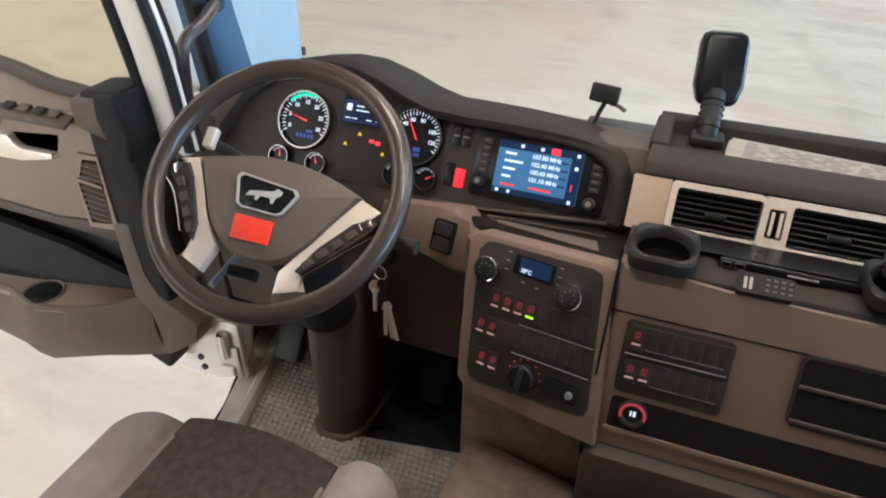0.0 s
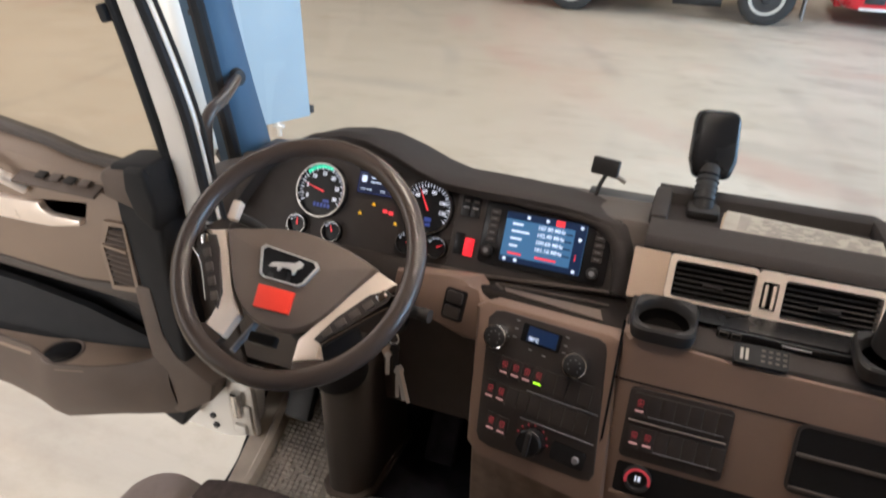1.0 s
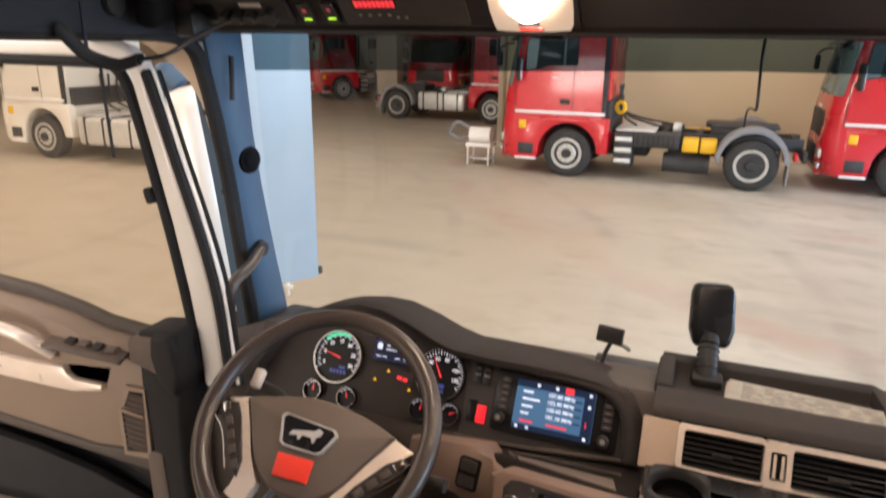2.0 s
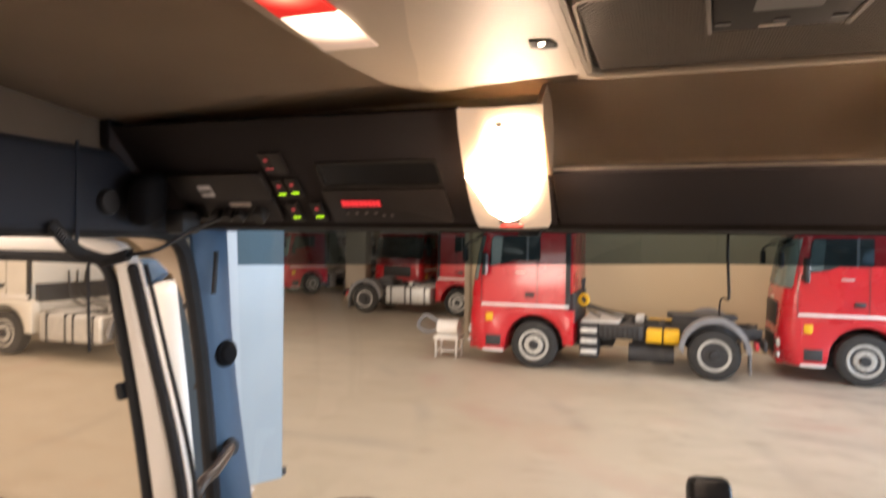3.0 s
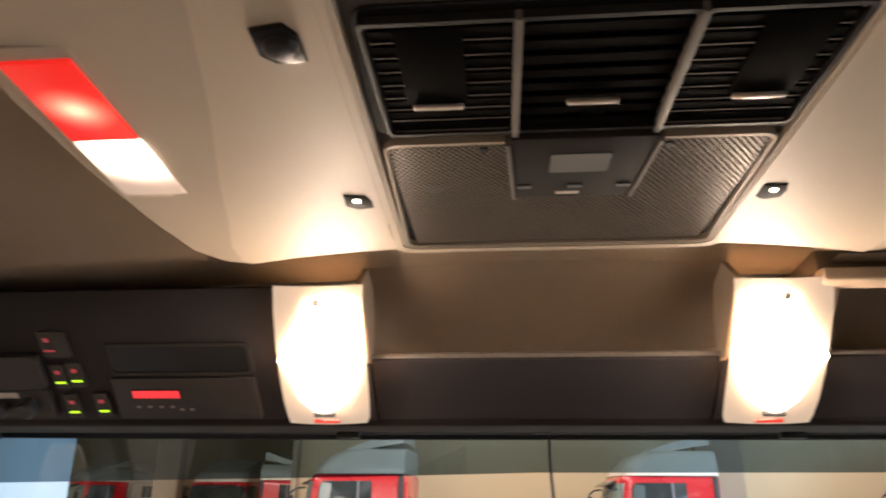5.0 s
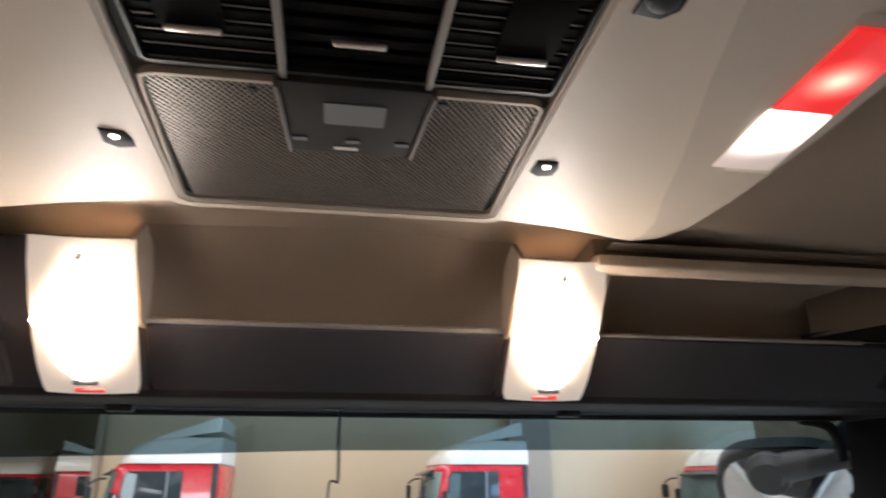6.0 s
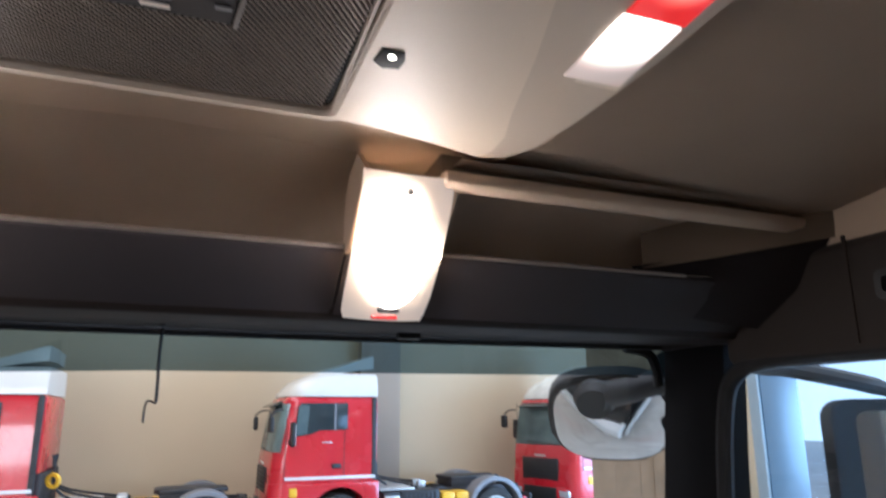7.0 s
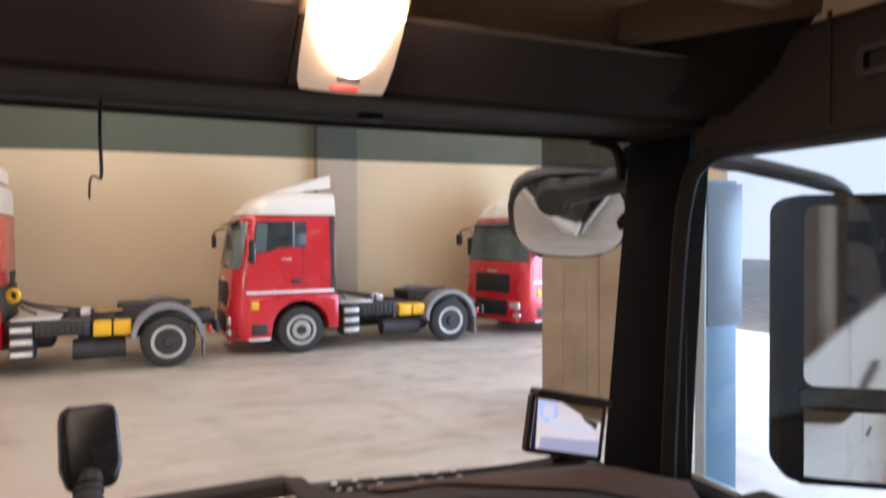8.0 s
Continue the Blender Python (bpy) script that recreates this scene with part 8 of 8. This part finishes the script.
part("hinge_foot", prism(B(), [(-1.14, 1.85), (-1.09, 1.85), (-1.085, 1.72), (-1.06, 1.665), (-0.968, 1.605), (-0.985, 1.55), (-1.086, 1.474), (-1.14, 1.49)], "y", 0.978, 1.07, 0.014), DOOR_DARK, dr)
hb = part("handle_bowl", prism(B(), [(-1.352, 2.017), (-1.215, 2.032), (-1.235, 1.985), (-1.33, 1.983), (-1.347, 1.998)], "y", 0.990, 1.02, 0.003), PIANO, dr)
part("door_handle", prism(B(), [(-1.7, 2.0), (-1.43, 2.006), (-1.352, 2.012), (-1.345, 1.996), (-1.325, 1.986), (-1.24, 1.988), (-1.241, 1.974), (-1.33, 1.955), (-1.392, 1.952), (-1.7, 1.945)], "y", 0.974, 0.996, 0.005), SATIN, hb, "satin silver handle")
part("pull_handle", tube(B(), [(-1.385, 0.985, 2.035), (-1.41, 0.955, 2.073), (-1.45, 0.94, 2.096), (-1.52, 0.935, 2.104), (-1.65, 0.94, 2.085), (-1.75, 0.97, 2.04)], 0.014, 12, 6), SATIN, dr, "arched silver pull handle")
swp = part("switch_plate", box(B(), (-1.275, 0.985, 2.072), (0.23, 0.055, 0.008), Euler((radians(20), 0, 0)).to_matrix(), 0.003), DOOR_DARK, dr)
for _i in range(4):
    part("window_switch", box(B(), (-1.20 - 0.04 * _i, 0.982, 2.081), (0.026, 0.02, 0.005), Euler((radians(20), 0, 0)).to_matrix(), 0.002), FRAME_DARK if _i % 2 else DOOR_DARK, swp)
DV = (Vector((0, 0.988, 0)), Vector((1, 0, 0)), Vector((0, 0, 1)), Vector((0, -1, 0)))
_vi = [(-1.165, 1.988), (-1.127, 1.991), (-1.130, 1.92), (-1.134, 1.839), (-1.195, 1.830), (-1.196, 1.928)]
_vo = [(-1.176, 1.999), (-1.121, 2.001), (-1.122, 1.92), (-1.124, 1.826), (-1.204, 1.818), (-1.207, 1.930)]
vn = part("door_vent", plate(B(), DV, _vi, -0.012, 0.0), MATT_DARK, dr)
part("bezel", ring(B(), DV, _vo, _vi, -0.012, 0.007), DOOR_TAN, vn)
part("cross_bar", box(B(), (-1.162, 0.981, 1.934), (0.066, 0.010, 0.008), Euler((0, 0.1, 0)).to_matrix(), 0.002), DOOR_TAN, vn)
for _i in range(10):
    _z = 1.974 - _i * 0.0142
    _l, _r = lerp_table([(1.83, -1.194), (1.928, -1.194), (1.988, -1.165)], _z), lerp_table([(1.839, -1.134), (1.991, -1.127)], _z)
    part("louvre", box(B(), ((_l + _r) / 2, 0.984, _z), (_r - _l, 0.012, 0.003), Euler((0.5, 0.05, 0)).to_matrix(), 0.001, 1), DOOR_DARK, vn)
part("edge_trim", prism(B(), [(-1.02, 2.15), (-1.13, 2.135), (-1.135, 2.0), (-1.12, 1.80), (-1.12, 1.55), (-1.16, 1.45), (-1.10, 1.42), (-1.04, 1.55), (-1.035, 1.9)], "y", 0.985, 1.08, 0.012, 3), RUBBER, dr, "black hinge-side trim")
part("edge_cap", prism(B(), [(-1.152, 2.06), (-1.153, 2.108), (-1.14, 2.125), (-1.06, 2.132), (-1.055, 2.06), (-1.075, 2.042), (-1.11, 2.05)], "y", 0.976, 1.10, 0.012, 3), DOOR_DARK, dr, "charcoal end cap of the door sill")
part("cap_tape", prism(B(), [(-1.082, 2.136), (-1.03, 2.142), (-1.015, 2.06), (-1.03, 2.0), (-1.075, 2.035), (-1.088, 2.09)], "y", 0.972, 1.104, 0.010, 3), RUBBER, dr)
part("hinge_panel", prism(B(), [(-0.955, 1.385), (-1.02, 1.362), (-1.17, 1.366), (-1.26, 1.385), (-1.22, 1.44), (-1.04, 1.56), (-0.978, 1.60), (-0.90, 1.60), (-0.92, 1.45)], "y", 1.05, 1.09, 0.006), CREAM, dr, "cream painted metal")
for _x, _z in ((-1.2, 1.378), (-1.055, 1.425), (-1.05, 1.393)):
    part("bolt", lathe(B(), [(0, 0.006), (0.009, 0.006), (0.009, 0)], (_x, 1.05, _z), (0, -1, 0), 6), CHASSIS, dr)
lt = part("hinge", box(B(), (-0.945, 1.03, 1.47), (0.062, 0.014, 0.095), None, 0.006), STEEL, dr, "bare steel door hinge")
part("knuckle", tube(B(), [(-0.945, 1.02, 1.49), (-0.945, 1.02, 1.56)], 0.013, 14, 1), CHROME, lt)
part("arm", box(B(), (-0.945, 1.02, 1.445), (0.035, 0.014, 0.03), None, 0.005), CREAM, lt)
part("backing", box(B(), (-0.945, 1.042, 1.50), (0.075, 0.02, 0.17), None, 0.006), STEEL, lt)

gh = thing("grab_handle", (-1.1, 1.3, 2.2), "black bent grab handle on the windscreen pillar", "grab handle")
part("bar", tube(B(), [(-1.125, 1.42, 2.195), (-1.10, 1.36, 2.188), (-1.08, 1.30, 2.18), (-1.075, 1.25, 2.168), (-1.075, 1.228, 2.14), (-1.08, 1.222, 2.07), (-1.09, 1.22, 1.95), (-1.10, 1.22, 1.80)], 0.0145, 12, 6), LEATHER, gh)
part("foot", lathe(B(), [(0, 0.012), (0.02, 0.012), (0.024, 0.0)], (-1.128, 1.425, 2.195), (1, -0.2, 0), 16), BLACK_PLASTIC, gh)
t = thing("pillar_knob", (-1.12, 1.42, 2.43), "round black tweeter grille on the pillar", "tweeter")
part("dome", lathe(B(), [(0, 0.020), (0.018, 0.020), (0.024, 0.016), (0.027, 0.010), (0.033, 0.007), (0.035, 0.0)], (-1.13, 1.407, 2.435), (1, -0.15, 0), 28), PILLAR_DARK, t)

# ---- outside mirrors ----
e = thing("door_mirror", (-1.5, 1.72, 1.8), "tall white outside mirror housing", "mirror")
part("housing", box(B(), (-1.575, 1.80, 2.19), (0.16, 0.22, 0.79), Euler((0, radians(-6.5), 0)).to_matrix(), 0.065, 4), WHITE_PAINT, e)
part("arm", tube(B(), [(-1.76, 1.79, 2.53), (-1.75, 1.77, 2.585), (-1.70, 1.755, 2.612), (-1.66, 1.755, 2.605), (-1.64, 1.76, 2.585)], [0.03, 0.036, 0.042, 0.04, 0.028], 12, 6), PILLAR_MAT, e)
part("lower_arm", tube(B(), [(-1.20, 1.55, 1.80), (-1.36, 1.66, 1.80), (-1.52, 1.78, 1.84)], 0.028, 10, 6), BLACK_PLASTIC, e)
e = thing("door_mirror", (1.75, 1.40, 1.8), "tall outside mirror with a dark frame and two glasses", "mirror")
_of = (Vector((1.808, 1.331, 2.24)), Vector((0.785, -0.62, 0)).normalized(), Vector((0, 0, -1)), Vector((-0.62, -0.785, 0)).normalized())
part("housing", plate(B(), _of, rrect(-0.205, -0.39, 0.32, 0.385, 0.05), -0.12, 0.0, 0.02), PILLAR_DARK, e)
g = part("main_glass", plate(B(), _of, rrect(-0.150, -0.36, 0.295, 0.118, 0.03), -0.02, 0.012), MIRROR, e, "flat mirror glass")
b = B()
_tw = math.tan(radians(6.5))
for _i in range(13):
    for _j in range(7):
        _a, _c = -0.150 + 0.445 * _i / 12, 0.180 + 0.178 * _j / 6
        b.verts.new(at(_of, _a, _c, 0.026 - (_a - 0.085) ** 2 / 1.6 - (_c - 0.25) ** 2 / 1.6 - _tw * (_a - 0.085) + 0.05 * (_c - 0.25)))
b.verts.ensure_lookup_table()
for _i in range(12):
    for _j in range(6):
        b.faces.new([b.verts[k] for k in (_i * 7 + _j, _i * 7 + _j + 1, _i * 7 + _j + 8, _i * 7 + _j + 7)])
part("wide_glass", b, MIRROR, e, "lower wide-angle mirror glass")
part("divider", plate(B(), _of, rrect(-0.16, 0.126, 0.31, 0.172, 0.006), 0.0, 0.018, 0.004), BLACK_PLASTIC, e)
part("arm", tube(B(), [(1.22, 1.42, 2.73), (1.5, 1.46, 2.71), (1.85, 1.44, 2.655), (1.9, 1.45, 2.60)], [0.03, 0.024, 0.019, 0.019], 10, 6), BLACK_PLASTIC, e)
e = thing("kerb_mirror", (1.25, 1.95, 2.55), "round dark kerb mirror on an arm outside the windscreen", "mirror")
_kn = Vector((-0.50, -0.62, -0.60)).normalized()
_ku = Vector((-_kn.y, _kn.x, 0)).normalized()
_kf = (Vector((1.292, 1.92, 2.565)), _ku, _kn.cross(_ku) * -1, _kn)
_kd = [(0.185 * k * math.cos(a), -0.02 + 0.158 * k * math.sin(a)) for a, k in [(a, (abs(math.cos(a)) ** 3 + abs(math.sin(a)) ** 3) ** (-1 / 3)) for a in [2 * math.pi * i / 40 for i in range(40)]]]
part("housing", plate(B(), _kf, _kd, -0.045, 0.0, 0.015), BLACK_PLASTIC, e)
b = B()
loft(b, [[at(_kf, u * k, v * k, 0.045 * (1 - k * k) + 0.001) for u, v in _kd] for k in (0.90, 0.8, 0.66, 0.5, 0.35, 0.2, 0.08, 0.004)], True)
part("glass", b, MIRROR, e, "convex mirror glass")
part("arm", tube(B(), [(1.25, 1.58, 2.72), (1.37, 1.71, 2.70), (1.35, 1.79, 2.68), (1.20, 1.84, 2.645)], [0.042, 0.042, 0.04, 0.04, 0.043], 12, 5), BLACK_PLASTIC, e)
part("ball_joint", lathe(B(), [(0.0, -0.03), (0.05, -0.03), (0.062, 0.0), (0.05, 0.03), (0.0, 0.03)], (1.195, 1.855, 2.638), _kn, 16), BLACK_PLASTIC, e)

# ---- white outer bodywork of this cab ----
bw = thing("cab_bodywork", (1.2, 0.0, 0.5), "white painted lower outer bodywork of the truck cab", "bodywork", kind="structure")
part("side_skin", prism(B(), [(1.212, 0.5), (1.27, 0.52), (1.29, 1.1), (1.262, 1.96), (1.212, 1.99)], "y", -1.45, 1.42, 0.015), WHITE_PAINT, bw)
part("door_skin", prism(B(), [(1.40, 1.86), (0.9, 1.93), (0.43, 2.0), (0.28, 2.04), (0.1, 2.095), (-0.43, 2.22), (-0.62, 2.24), (-1.45, 2.24), (-1.45, 1.7), (1.40, 1.7)], "x", 1.243, 1.272, 0.008), WHITE_PAINT, bw, "white door skin with a rising waistline")
part("door_handle", prism(B(), [(-0.10, 1.80), (-0.13, 1.80), (-0.30, 1.90), (-0.30, 1.935), (-0.25, 1.93), (-0.12, 1.85)], "x", 1.270, 1.292, 0.006), CHASSIS, bw)
for _y in (-0.16, 0.62):
    part("door_gap", span(B(), 1.270, 1.2735, _y - 0.62, _y - 0.612, 1.72, 2.18), CHASSIS, bw)
part("window_surround", prism(B(), [(1.212, 1.96), (1.24, 1.99), (1.23, 2.75), (1.212, 2.76)], "y", -1.45, 0.0, 0.006), MATT_DARK, bw)
# added dark panel, only so the right mirror reflects dark behind the cab
part("mirror_dark_panel", prism(B(), [(1.16, 1.0), (1.24, 1.02), (1.235, 2.9), (1.16, 2.95)], "y", -2.35, -1.47, 0.01), MATT_DARK, bw)
part("wheel_arch", prism(B(), [(0.62 * math.cos(radians(a)) - 0.2, 0.5 + 0.62 * math.sin(radians(a))) for a in range(0, 181, 15)], "x", 1.20, 1.296), CHASSIS, bw)
part("step", span(B(), 1.2, 1.31, 0.5, 1.2, 0.45, 0.52, 0.01), GREY_PLASTIC, bw)
part("roof_side", prism(B(), [(1.21, 3.12), (1.245, 3.1), (1.245, 2.75), (1.225, 2.73), (1.21, 2.75)], "y", -1.45, 1.3, 0.006), WHITE_PAINT, bw)
part("front_skin", prism(B(), [(1.56, 1.93), (1.72, 1.86), (1.74, 1.2), (1.70, 0.35), (1.56, 0.35)], "x", -1.13, 1.21, 0.03, 3), WHITE_PAINT, bw)
part("sill_skin", prism(B(), [(-0.88, 0.5), (-0.80, 0.5), (-0.80, 1.335), (-0.88, 1.335)], "y", -1.45, 1.05, 0.01), WHITE_PAINT, bw)
part("front_corner", prism(B(), [(-1.13, 1.28), (-0.9, 1.1), (-0.8, 1.1), (-0.8, 1.6), (-1.13, 1.6)], "z", 0.4, 1.335, 0.02), WHITE_PAINT, bw)
part("roof_side", prism(B(), [(-1.21, 3.12), (-1.245, 3.1), (-1.245, 2.78), (-1.225, 2.76), (-1.21, 2.78)], "y", -1.45, 1.3, 0.006), WHITE_PAINT, bw)
part("side_skin", prism(B(), [(-1.212, 1.34), (-1.262, 1.36), (-1.235, 2.75), (-1.212, 3.1)], "y", -1.45, -0.06, 0.01), WHITE_PAINT, bw)
part("rear_skin", span(B(), -1.2, 1.2, -1.45, -1.37, 0.9, 3.1, 0.02), WHITE_PAINT, bw)
ch = thing("cab_chassis", (0, -0.2, 0), "black truck chassis carrying the cab on two wheels", "chassis")
for s in (-1, 1):
    part("frame_rail", span(B(), s * 0.36, s * 0.46, -5.2, 1.5, 0.72, 0.98, 0.01), CHASSIS, ch)
    w = part("wheel", lathe(B(), [(0.10, -0.16), (0.29, -0.16), (0.29, 0.12), (0.10, 0.12)], (s * 0.9, -0.2, 0.5), (s, 0, 0), 28), RIM, ch)
    part("tyre", lathe(B(), [(0.29, -0.15), (0.33, -0.165), (0.44, -0.16), (0.49, -0.13), (0.503, -0.08), (0.503, 0.08), (0.49, 0.13), (0.44, 0.16), (0.33, 0.165), (0.29, 0.15), (0.29, -0.15)], (s * 0.9, -0.2, 0.5), (s, 0, 0), 36), TYRE, w)
part("axle", tube(B(), [(-0.8, -0.2, 0.5), (0.8, -0.2, 0.5)], 0.07, 12, 1), CHASSIS, ch)
part("cab_mount", span(B(), -0.4, 0.4, -1.2, 1.4, 0.98, 1.34, 0.02), CHASSIS, ch)
